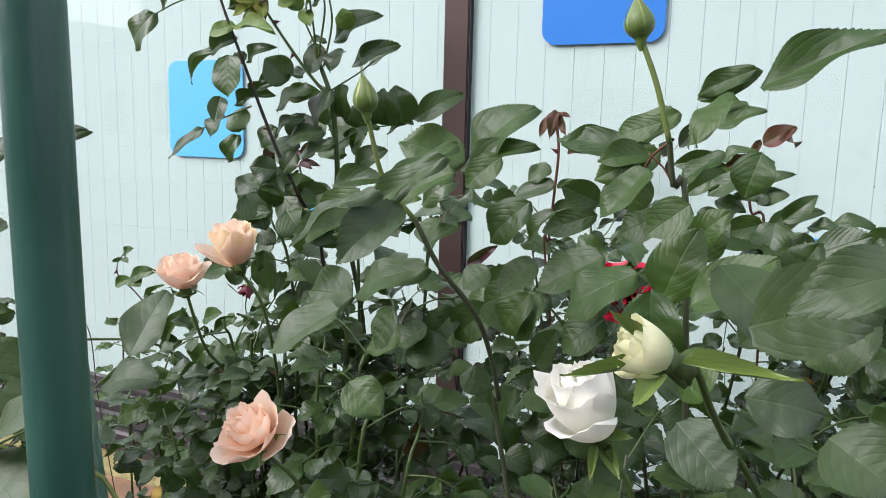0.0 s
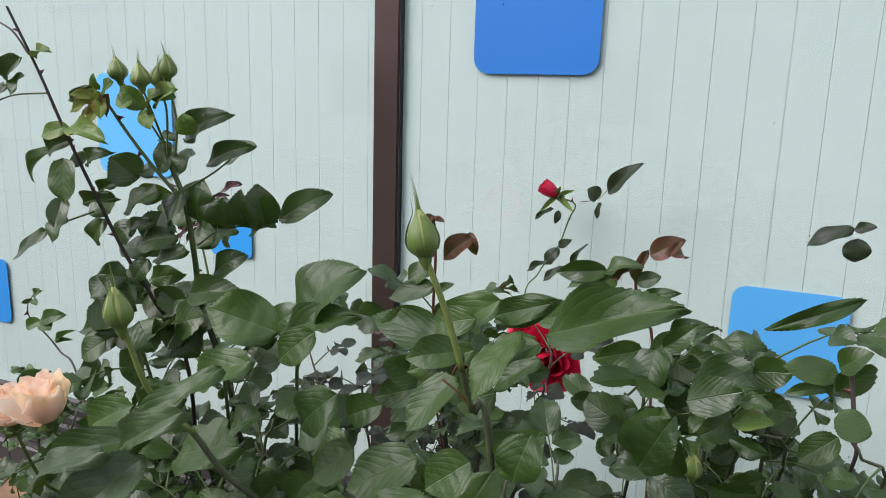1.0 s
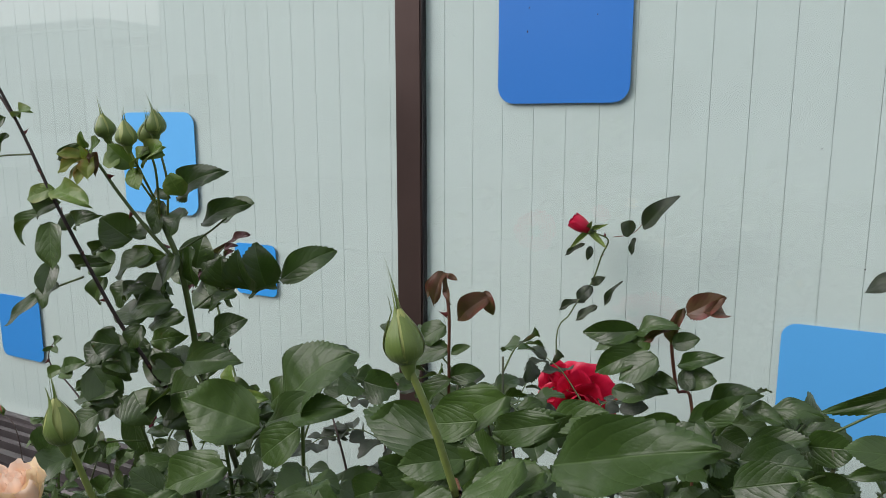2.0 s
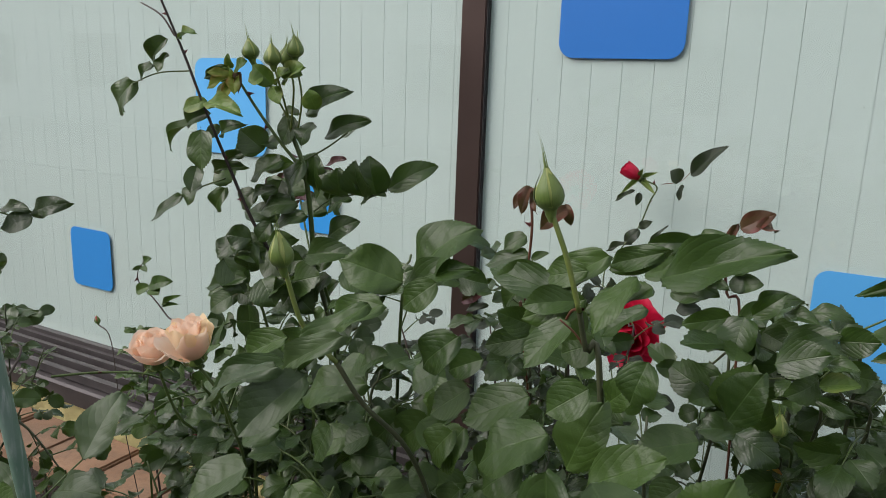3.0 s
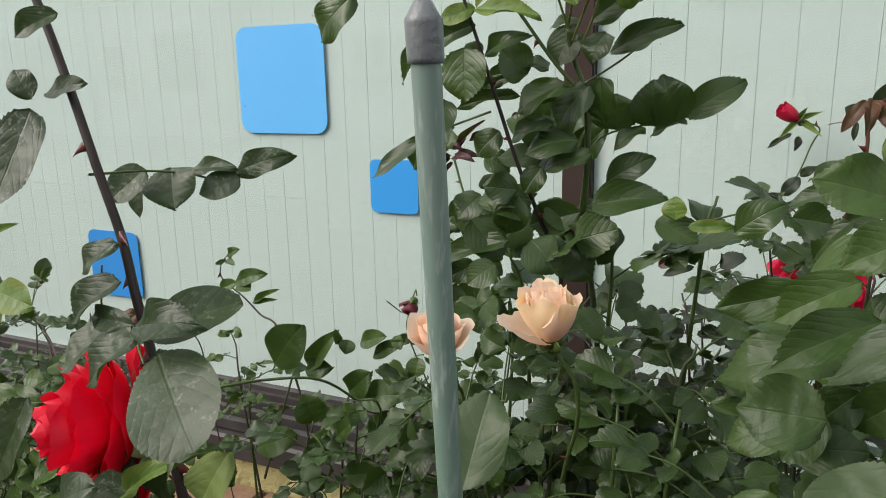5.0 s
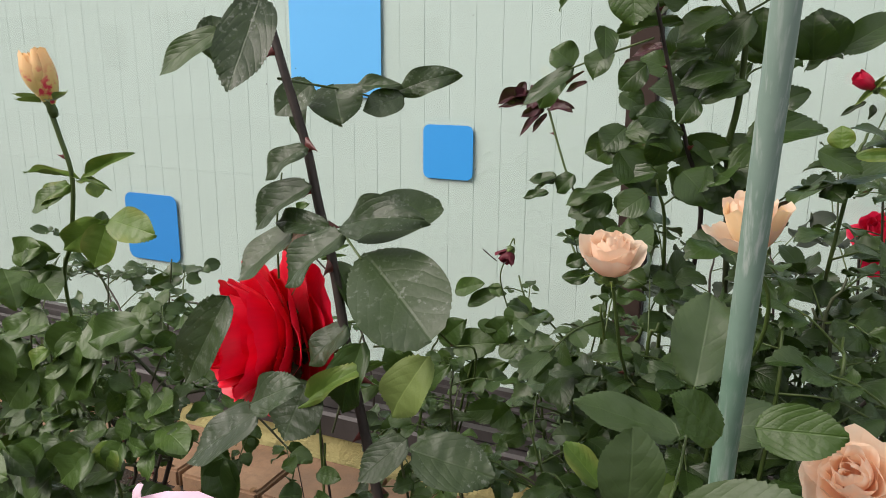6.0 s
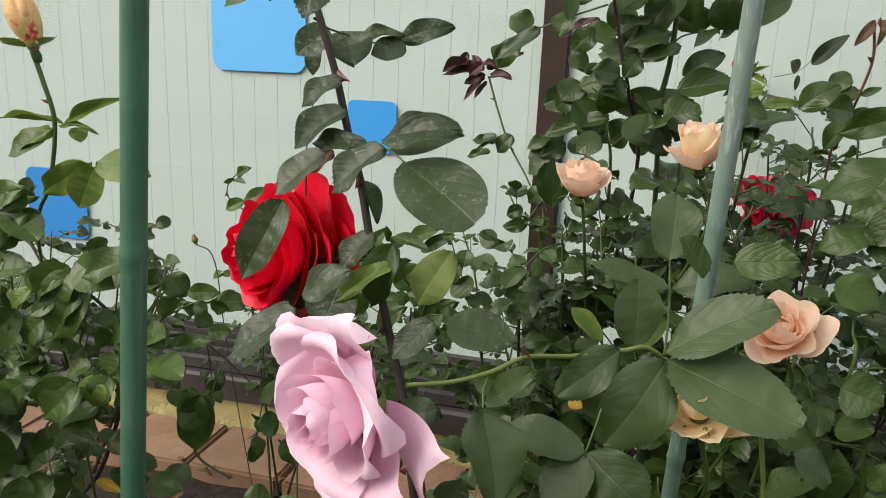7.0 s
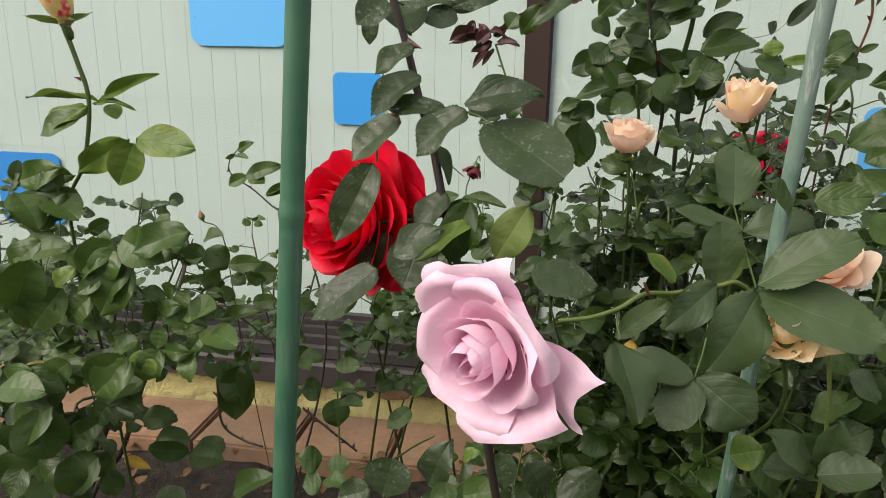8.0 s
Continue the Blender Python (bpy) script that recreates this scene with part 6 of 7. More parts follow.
for bx, by, bz, tx, ty, tz, w in (
    (-0.411, 0.900, 1.093, -0.406, 0.884, 1.067, 0.015),
    (-0.436, 0.900, 1.059, -0.480, 0.890, 1.026, 0.013),
    (-0.408, 0.900, 1.075, -0.416, 0.882, 1.056, 0.019),
    (-0.352, 0.940, 1.112, -0.369, 0.922, 1.134, 0.026),
    (-0.365, 0.930, 1.110, -0.405, 0.931, 1.097, 0.009),
    (-0.333, 0.940, 1.117, -0.357, 0.944, 1.125, 0.014),
    (-0.314, 0.945, 1.150, -0.328, 0.941, 1.119, 0.023),
    (-0.287, 0.945, 1.145, -0.296, 0.928, 1.126, 0.022),
    (-0.289, 0.965, 1.129, -0.234, 0.952, 1.154, 0.015),
    (-0.302, 0.950, 1.154, -0.253, 0.936, 1.182, 0.021),
    (-0.310, 0.950, 1.154, -0.334, 0.946, 1.156, 0.009),
    (-0.283, 0.985, 1.063, -0.285, 0.981, 1.094, 0.031),
):
    tall.leaf((bx, by, bz), (tx, ty, tz), w, "dark", True)
for bx, by, bz, tx, ty, tz, w in (
    (-0.237, 0.990, 1.067, -0.243, 0.981, 1.109, 0.029),
    (-0.230, 1.000, 1.074, -0.181, 1.010, 1.107, 0.020),
    (-0.225, 0.990, 1.071, -0.255, 0.983, 1.062, 0.010),
    (-0.256, 0.970, 1.066, -0.280, 0.953, 1.055, 0.012),
    (-0.289, 0.970, 1.018, -0.251, 0.963, 1.044, 0.019),
    (-0.299, 0.940, 1.103, -0.335, 0.943, 1.063, 0.030),
    (-0.291, 0.950, 1.109, -0.289, 0.948, 1.071, 0.022),
    (-0.306, 0.940, 1.058, -0.347, 0.922, 1.054, 0.022),
    (-0.294, 0.940, 1.047, -0.338, 0.932, 1.037, 0.016),
    (-0.326, 0.930, 1.073, -0.368, 0.927, 1.062, 0.013),
    (-0.353, 0.920, 1.016, -0.379, 0.906, 1.020, 0.020),
    (-0.353, 0.920, 1.011, -0.366, 0.921, 0.973, 0.022),
):
    tall.leaf((bx, by, bz), (tx, ty, tz), w, "dark", True)
for bx, by, bz, tx, ty, tz, w in (
    (-0.335, 0.930, 1.035, -0.348, 0.921, 1.014, 0.016),
    (-0.381, 0.930, 1.016, -0.386, 0.927, 1.026, 0.014),
    (-0.306, 0.950, 0.994, -0.355, 0.949, 0.980, 0.023),
    (-0.295, 0.940, 1.003, -0.234, 0.934, 1.016, 0.023),
    (-0.344, 0.960, 1.078, -0.346, 0.943, 1.047, 0.026),
    (-0.384, 0.960, 1.063, -0.405, 0.951, 1.042, 0.020),
    (-0.395, 0.940, 1.007, -0.411, 0.921, 0.989, 0.023),
    (-0.382, 0.930, 1.006, -0.343, 0.924, 0.998, 0.024),
    (-0.362, 0.920, 0.971, -0.430, 0.921, 0.949, 0.017),
    (-0.366, 0.900, 0.954, -0.386, 0.884, 0.939, 0.019),
    (-0.341, 0.920, 0.973, -0.316, 0.912, 0.951, 0.030),
    (-0.326, 0.950, 0.962, -0.293, 0.942, 0.941, 0.030),
):
    tall.leaf((bx, by, bz), (tx, ty, tz), w, "dark", True)
for bx, by, bz, tx, ty, tz, w in (
    (-0.271, 0.950, 0.982, -0.293, 0.940, 0.955, 0.026),
    (-0.238, 0.930, 0.995, -0.204, 0.927, 0.980, 0.019),
    (-0.179, 0.920, 0.990, -0.149, 0.911, 1.016, 0.020),
    (-0.397, 0.920, 0.988, -0.369, 0.923, 0.951, 0.027),
    (-0.395, 0.930, 1.004, -0.350, 0.918, 1.015, 0.020),
    (-0.398, 0.930, 0.992, -0.419, 0.928, 0.979, 0.018),
    (-0.461, 1.000, 1.062, -0.483, 0.996, 1.079, 0.025),
    (-0.473, 1.000, 1.053, -0.499, 0.998, 1.019, 0.019),
    (-0.414, 1.000, 1.036, -0.389, 1.000, 1.023, 0.019),
    (-0.408, 1.000, 0.987, -0.433, 0.985, 0.974, 0.019),
    (-0.408, 1.000, 0.990, -0.367, 0.995, 1.002, 0.019),
    (-0.407, 1.000, 0.982, -0.363, 0.990, 0.953, 0.033),
):
    tall.leaf((bx, by, bz), (tx, ty, tz), w, "dark", True)
for bx, by, bz, tx, ty, tz, w in (
    (-0.420, 1.000, 0.923, -0.454, 0.996, 0.899, 0.023),
    (-0.420, 0.980, 0.916, -0.418, 0.983, 0.860, 0.029),
    (-0.398, 1.000, 0.952, -0.361, 0.995, 0.943, 0.021),
    (-0.360, 1.020, 0.939, -0.337, 1.000, 0.961, 0.026),
    (-0.332, 1.020, 0.927, -0.312, 1.011, 0.954, 0.021),
    (-0.353, 1.030, 1.046, -0.327, 1.027, 1.082, 0.037),
    (-0.366, 1.030, 1.067, -0.356, 1.031, 1.102, 0.028),
    (-0.364, 1.030, 1.057, -0.401, 1.026, 1.070, 0.021),
    (-0.336, 1.030, 1.034, -0.382, 1.030, 1.045, 0.021),
    (-0.328, 1.030, 1.038, -0.300, 1.010, 1.063, 0.023),
    (-0.385, 0.930, 1.104, -0.358, 0.933, 1.120, 0.014),
    (-0.337, 0.940, 1.042, -0.377, 0.935, 1.043, 0.023),
):
    tall.leaf((bx, by, bz), (tx, ty, tz), w, "dark", True)
for bx, by, bz, tx, ty, tz, w in (
    (-0.325, 0.950, 1.035, -0.353, 0.952, 1.032, 0.014),
    (-0.276, 0.980, 1.132, -0.241, 0.981, 1.150, 0.021),
    (-0.248, 0.980, 1.066, -0.252, 0.962, 1.102, 0.029),
    (-0.404, 0.950, 0.993, -0.434, 0.950, 0.981, 0.021),
    (-0.403, 0.950, 0.996, -0.366, 0.948, 1.010, 0.019),
    (-0.405, 0.950, 0.939, -0.430, 0.935, 0.925, 0.017),
    (-0.403, 0.950, 0.941, -0.377, 0.948, 0.932, 0.017),
    (-0.283, 0.970, 0.996, -0.317, 0.964, 0.984, 0.021),
    (-0.312, 0.950, 0.970, -0.323, 0.935, 0.943, 0.022),
):
    tall.leaf((bx, by, bz), (tx, ty, tz), w, "dark", True)
for bx, by, bz, tx, ty, tz, w in (
    (-0.431, 1.150, 1.073, -0.391, 1.140, 1.088, 0.009),
    (-0.441, 1.150, 1.063, -0.426, 1.154, 1.070, 0.007),
):
    tall.leaf((bx, by, bz), (tx, ty, tz), w, "purple", True)
for dx, dz, w in ((-0.022, -0.012, 0.010), (-0.012, -0.022, 0.010), (0.004, -0.024, 0.010), (0.018, -0.016, 0.011), (-0.020, 0.004, 0.008), (0.010, 0.008, 0.008)):
    tall.leaf((-0.372, 0.918, 1.190), (-0.372 + dx, 0.900, 1.190 + dz), w, "young", True)
for bx, by, bz, tx, ty, tz, w in (
    (-0.319, 0.920, 1.182, -0.336, 0.908, 1.201, 0.015),
    (-0.317, 0.920, 1.182, -0.291, 0.908, 1.198, 0.016),
    (-0.306, 0.920, 1.187, -0.273, 0.908, 1.202, 0.018),
    (-0.320, 0.920, 1.181, -0.302, 0.908, 1.167, 0.012),
    (-0.263, 0.920, 1.159, -0.264, 0.908, 1.176, 0.015),
):
    tall.leaf((bx, by, bz), (tx, ty, tz), w, "fresh", True)
tall.finish(300)
peach = Bush((-0.33, 0.94, 0.05), "rose bush with peach blooms and glossy dark green leaves", 3)
peach.cane([(-0.373, 0.805, 0.897), (-0.368, 0.820, 0.846), (-0.360, 0.880, 0.700), (-0.330, 0.940, 0.050)], 0.0018, 0.0019, "green", 1)
peach.cane([(-0.278, 0.768, 0.939), (-0.264, 0.790, 0.884), (-0.300, 0.860, 0.700), (-0.330, 0.940, 0.050)], 0.0018, 0.0019, "green", 1)
peach.cane([(-0.204, 0.712, 0.808), (-0.190, 0.740, 0.759), (-0.240, 0.820, 0.600), (-0.330, 0.940, 0.050)], 0.0018, 0.0019, "green", 1)
bloom(peach, (-0.375, 0.803, 0.912), (0.05, -0.22, 1), 0.029, "peach", 18, 36, 0.0, 0.06, 6, "open peach bloom", 1.0, None, 0.22, (), None, 0.9, 1.2)
bloom(peach, (-0.278, 0.766, 0.949), (-0.10, -0.2, 1), 0.027, "peach", 20, 24, 0.2, 0.10, 7, "half-open peach bloom with loose outer petals", 1.2, "cream", 0.22, (((-1, -0.4, 0), 46, 1.05, 1.1, 0.9, 0.0), ((1, -0.3, 0), 26, 1.2, 1.1, 0.8, 0.0)))
bloom(peach, (-0.208, 0.704, 0.826), (-0.30, -0.75, 0.75), 0.030, "peach", 15, 50, 0.0, 0.10, 8, "full open peach bloom", 0.95, None, 0.22, (((1, 0.1, 0.1), 70, 1.0, 1.1, 0.5, 0.0),), None, 0.55, 1.3)
bloom(peach, (-0.279, 0.560, 0.816), (-0.25, -0.30, 0.9), 0.022, "cream", 6, 30, 0.1, 0.10, 17, "spent peach bloom with wide outer petals", 1.25, None, 0.22, (((1, -0.2, 0), 74, 1.5, 1.0, 0.5, 0.2), ((-0.7, -0.7, 0), 60, 1.0, 1.2, 0.8, 0.2), ((0.2, -1, 0), 66, 0.95, 1.2, 0.8, 0.0)))
peach.cane([(-0.277, 0.561, 0.806), (-0.262, 0.620, 0.720), (-0.280, 0.850, 0.500), (-0.330, 0.940, 0.050)], 0.0020, 0.0018, "green", 0)
peach.shoot([(-0.360, 0.950, 0.100), (-0.390, 0.900, 0.751), (-0.396, 0.880, 0.854)], 0.032, "dark", 0.40, 0.026, 0.003, 0.0014, "green")
peach.shoot([(-0.340, 0.950, 0.100), (-0.353, 0.880, 0.762), (-0.344, 0.870, 0.850)], 0.032, "dark", 0.40, 0.026, 0.003, 0.0014, "green")
peach.shoot([(-0.340, 0.950, 0.100), (-0.318, 0.880, 0.754), (-0.323, 0.920, 0.854)], 0.032, "dark", 0.40, 0.026, 0.003, 0.0014, "green")
peach.shoot([(-0.300, 0.950, 0.100), (-0.419, 0.920, 0.700), (-0.443, 0.950, 0.790)], 0.032, "dark", 0.40, 0.026, 0.003, 0.0014, "green")
peach.shoot([(-0.300, 0.950, 0.100), (-0.253, 0.850, 0.749), (-0.250, 0.860, 0.861)], 0.032, "dark", 0.40, 0.026, 0.003, 0.0014, "green")
peach.shoot([(-0.280, 0.920, 0.100), (-0.213, 0.850, 0.767), (-0.206, 0.880, 0.856)], 0.032, "dark", 0.40, 0.026, 0.003, 0.0014, "green")
peach.shoot([(-0.250, 0.900, 0.100), (-0.178, 0.800, 0.735), (-0.164, 0.820, 0.826)], 0.034, "dark", 0.40, 0.028, 0.003, 0.0014, "green")
peach.shoot([(-0.250, 0.900, 0.100), (-0.137, 0.800, 0.709), (-0.125, 0.820, 0.810)], 0.034, "dark", 0.40, 0.028, 0.003, 0.0014, "green")
peach.shoot([(-0.300, 0.850, 0.100), (-0.325, 0.850, 0.531), (-0.344, 0.820, 0.630)], 0.034, "dark", 0.40, 0.028, 0.003, 0.0014, "green")
peach.shoot([(-0.300, 0.850, 0.100), (-0.272, 0.800, 0.540), (-0.277, 0.800, 0.634)], 0.034, "dark", 0.40, 0.028, 0.003, 0.0014, "green")
peach.shoot([(-0.250, 0.850, 0.100), (-0.215, 0.820, 0.590), (-0.233, 0.820, 0.681)], 0.034, "dark", 0.40, 0.028, 0.003, 0.0014, "green")
peach.shoot([(-0.400, 0.950, 0.100), (-0.443, 0.950, 0.700), (-0.436, 0.950, 0.786)], 0.032, "dark", 0.40, 0.028, 0.003, 0.0014, "green")
peach.shoot([(-0.380, 0.950, 0.100), (-0.374, 0.920, 0.729), (-0.361, 0.900, 0.837)], 0.032, "dark", 0.40, 0.028, 0.003, 0.0014, "green")
peach.shoot([(-0.360, 0.950, 0.100), (-0.315, 0.900, 0.763), (-0.300, 0.900, 0.858)], 0.032, "dark", 0.40, 0.028, 0.003, 0.0014, "green")
peach.shoot([(-0.340, 0.950, 0.100), (-0.256, 0.900, 0.787), (-0.249, 0.900, 0.883)], 0.032, "dark", 0.40, 0.028, 0.003, 0.0014, "green")
peach.thicket(14, (-0.55, 0.84, 0.35), (-0.08, 1.08, 0.78), 0.037, "dark", None, 0.032, 0.3, "green", 0.10)
peach.shoot([(-0.300, 0.950, 0.100), (-0.281, 0.950, 0.763), (-0.297, 0.950, 0.853)], 0.034, "dark", 0.35, 0.026, 0.003, 0.0014, "dark")
peach.shoot([(-0.280, 0.950, 0.100), (-0.209, 0.950, 0.763), (-0.225, 0.950, 0.856)], 0.034, "dark", 0.35, 0.026, 0.003, 0.0014, "dark")
peach.shoot([(-0.400, 0.950, 0.100), (-0.391, 0.950, 0.701), (-0.399, 0.950, 0.777)], 0.034, "dark", 0.35, 0.026, 0.003, 0.0014, "dark")
peach.shoot([(-0.200, 0.950, 0.100), (-0.295, 0.950, 0.752), (-0.286, 0.950, 0.868)], 0.034, "dark", 0.35, 0.026, 0.003, 0.0014, "dark")
peach.shoot([(-0.200, 0.950, 0.100), (-0.216, 0.950, 0.776), (-0.202, 0.950, 0.886)], 0.034, "dark", 0.35, 0.026, 0.003, 0.0014, "dark")
for bx, by, bz, tx, ty, tz, w in (
    (-0.416, 0.950, 0.935, -0.445, 0.941, 0.921, 0.022),
    (-0.420, 0.950, 0.944, -0.445, 0.935, 0.937, 0.016),
    (-0.412, 0.920, 0.883, -0.415, 0.923, 0.925, 0.022),
):
    peach.leaf((bx, by, bz), (tx, ty, tz), w, "dark", True)
for bx, by, bz, tx, ty, tz, w in (
    (-0.281, 0.580, 0.900, -0.301, 0.563, 0.922, 0.021),
    (-0.268, 0.580, 0.907, -0.233, 0.575, 0.913, 0.022),
):
    peach.leaf((bx, by, bz), (tx, ty, tz), w, "broad", True)
for bx, by, bz, tx, ty, tz, w in (
    (-0.209, 0.980, 0.738, -0.191, 0.970, 0.691, 0.023),
    (-0.225, 0.980, 0.731, -0.209, 0.966, 0.699, 0.017),
):
    peach.leaf((bx, by, bz), (tx, ty, tz), w, "brown", True)
for bx, by, bz, tx, ty, tz, w in (
    (-0.367, 0.750, 0.723, -0.355, 0.744, 0.723, 0.012),
):
    peach.leaf((bx, by, bz), (tx, ty, tz), w, "yellow", True)
peach.cane([(-0.134, 0.710, 0.790), (-0.135, 0.710, 0.740), (-0.125, 0.720, 0.679), (-0.124, 0.740, 0.611), (-0.200, 0.880, 0.300), (-0.330, 0.940, 0.050)], 0.0020, 0.0024, "green", 3)
peach.cane([(-0.172, 0.705, 0.743), (-0.151, 0.710, 0.739), (-0.134, 0.712, 0.739)], 0.0012, 0.0014, "green", 0)
for bx, by, bz, tx, ty, tz, w in (
    (-0.218, 0.700, 0.621, -0.255, 0.688, 0.656, 0.043),
    (-0.192, 0.700, 0.632, -0.212, 0.688, 0.677, 0.040),
    (-0.188, 0.700, 0.657, -0.161, 0.688, 0.688, 0.036),
    (-0.157, 0.700, 0.632, -0.187, 0.688, 0.652, 0.037),
    (-0.143, 0.700, 0.682, -0.119, 0.688, 0.675, 0.030),
    (-0.111, 0.700, 0.652, -0.097, 0.688, 0.696, 0.043),
    (-0.205, 0.700, 0.689, -0.178, 0.688, 0.720, 0.028),
    (-0.165, 0.700, 0.690, -0.159, 0.688, 0.739, 0.035),
    (-0.097, 0.700, 0.750, -0.128, 0.688, 0.781, 0.035),
    (-0.132, 0.700, 0.713, -0.115, 0.688, 0.736, 0.018),
    (-0.131, 0.700, 0.706, -0.113, 0.688, 0.700, 0.024),
    (-0.204, 0.700, 0.752, -0.171, 0.688, 0.738, 0.032),
    (-0.161, 0.700, 0.755, -0.138, 0.688, 0.765, 0.024),
    (-0.162, 0.700, 0.790, -0.135, 0.688, 0.785, 0.034),
):
    peach.leaf((bx, by, bz), (tx, ty, tz), w, "broad", True)
peach.finish(300)
crimson = Bush((-0.05, 1.42, 0.05), "rose bush with crimson blooms growing against the glass wall", 6)
bloom(crimson, (-0.070, 1.485, 0.800), (0.15, -1, 0.05), 0.050, "dark_red", 22, 86, 0.2, 0.05, 10, "open crimson bloom")
bloom(crimson, (-0.113, 1.510, 0.820), (-0.3, -0.7, 0.6), 0.034, "dark_red", 18, 70, 0.2, 0.05, 11, "open crimson bloom")
crimson.cane([(-0.120, 1.690, 1.031), (-0.092, 1.690, 1.020), (-0.102, 1.690, 0.992), (-0.119, 1.690, 0.940), (-0.147, 1.670, 0.891), (-0.162, 1.640, 0.818), (-0.060, 1.500, 0.500), (-0.050, 1.420, 0.050)], 0.0017, 0.0013, "green", 5)
bloom(crimson, (-0.128, 1.690, 1.036), (-0.75, -0.25, 0.55), 0.026, "dark_red", 11, 14, 0.0, 0.06, 19, "half-open crimson bud with turned-back sepals", 1.3, None, 0.3, (),
      (((-0.55, -0.4, -0.6), 0.042, 0.010), ((0.6, -0.3, -0.45), 0.044, 0.011), ((0.3, -0.6, 0.55), 0.032, 0.010), ((0.75, -0.2, 0.3), 0.034, 0.009)))
bud(crimson, (0.184, 1.000, 0.896), (0.05, -0.1, 1), 0.022, 0.016, None, 0.05, 29, "closed pointed green bud", 1.7)
crimson.cane([(0.184, 1.000, 0.893), (0.193, 1.050, 0.824), (0.100, 1.300, 0.400), (-0.020, 1.420, 0.050)], 0.0016, 0.0018, "green", 0)
crimson.cane([(-0.080, 1.680, 1.027), (-0.045, 1.660, 1.038), (-0.021, 1.640, 1.064)], 0.0009, 0.0007, "red", 0)
crimson.cane([(-0.086, 1.060, 1.078), (-0.082, 1.060, 1.044), (-0.087, 1.070, 1.004), (-0.097, 1.090, 0.942), (-0.101, 1.100, 0.900), (-0.080, 1.250, 0.400), (-0.060, 1.400, 0.050)], 0.0020, 0.0015, "red", 3)
crimson.cane([(0.113, 1.120, 1.053), (0.108, 1.120, 1.034), (0.115, 1.120, 0.986), (0.131, 1.120, 0.939), (0.120, 1.200, 0.500), (-0.030, 1.400, 0.050)], 0.0020, 0.0015, "red", 1)
crimson.cane([(0.294, 1.050, 0.994), (0.302, 1.050, 0.937), (0.303, 1.080, 0.865), (0.250, 1.300, 0.400), (-0.020, 1.420, 0.050)], 0.0022, 0.0018, "brown", 5)
crimson.shoot([(0.000, 1.400, 0.100), (0.208, 1.100, 0.834), (0.175, 1.050, 0.941)], 0.036, "dark", 0.45, 0.032, 0.003, 0.0014, "dark")
crimson.shoot([(0.050, 1.400, 0.100), (0.246, 1.100, 0.829), (0.227, 1.050, 0.931)], 0.036, "dark", 0.45, 0.032, 0.003, 0.0014, "dark")
crimson.shoot([(0.100, 1.400, 0.100), (0.280, 1.150, 0.802), (0.274, 1.100, 0.895)], 0.036, "dark", 0.45, 0.032, 0.003, 0.0014, "dark")
crimson.shoot([(0.100, 1.400, 0.100), (0.319, 1.100, 0.819), (0.307, 1.050, 0.927)], 0.036, "dark", 0.45, 0.032, 0.003, 0.0014, "dark")
crimson.shoot([(0.000, 1.400, 0.100), (0.119, 1.150, 0.849), (0.102, 1.150, 0.898)], 0.034, "dark", 0.45, 0.032, 0.003, 0.0014, "dark")
# back shoots, their leaves coloured darker for the shade by the wall
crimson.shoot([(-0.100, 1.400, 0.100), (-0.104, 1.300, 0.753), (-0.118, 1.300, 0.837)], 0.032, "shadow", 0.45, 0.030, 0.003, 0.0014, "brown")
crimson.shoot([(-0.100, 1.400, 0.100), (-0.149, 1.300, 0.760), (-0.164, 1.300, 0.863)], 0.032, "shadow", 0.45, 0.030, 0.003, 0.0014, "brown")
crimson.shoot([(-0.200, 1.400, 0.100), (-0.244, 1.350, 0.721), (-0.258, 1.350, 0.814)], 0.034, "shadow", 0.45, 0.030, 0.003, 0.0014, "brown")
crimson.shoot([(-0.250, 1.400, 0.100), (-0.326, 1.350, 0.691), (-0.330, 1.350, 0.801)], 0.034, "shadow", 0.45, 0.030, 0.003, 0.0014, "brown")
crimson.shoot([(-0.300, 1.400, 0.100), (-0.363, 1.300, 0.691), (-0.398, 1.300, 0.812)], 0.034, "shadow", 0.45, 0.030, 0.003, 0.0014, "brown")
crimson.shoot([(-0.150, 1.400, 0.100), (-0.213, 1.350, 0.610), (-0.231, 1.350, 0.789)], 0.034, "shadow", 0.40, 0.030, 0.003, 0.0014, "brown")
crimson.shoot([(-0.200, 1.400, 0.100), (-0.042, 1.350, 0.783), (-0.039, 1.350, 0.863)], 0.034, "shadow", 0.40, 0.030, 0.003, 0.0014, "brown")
crimson.shoot([(-0.100, 1.300, 0.100), (-0.061, 1.150, 0.836), (-0.064, 1.150, 0.979)], 0.034, "dark", 0.40, 0.030, 0.003, 0.0014, "dark")
crimson.shoot([(-0.100, 1.300, 0.100), (-0.109, 1.150, 0.847), (-0.113, 1.150, 0.962)], 0.034, "dark", 0.40, 0.030, 0.003, 0.0014, "dark")
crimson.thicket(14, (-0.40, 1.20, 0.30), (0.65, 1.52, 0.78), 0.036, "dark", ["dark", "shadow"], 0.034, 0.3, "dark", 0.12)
crimson.shoot([(0.100, 1.200, 0.100), (0.034, 1.000, 0.772), (0.027, 1.000, 0.867)], 0.040, "dark", 0.30, 0.034, 0.003, 0.0014, "dark")
crimson.shoot([(0.100, 1.200, 0.100), (0.078, 1.000, 0.781), (0.071, 1.000, 0.885)], 0.040, "dark", 0.30, 0.034, 0.003, 0.0014, "dark")
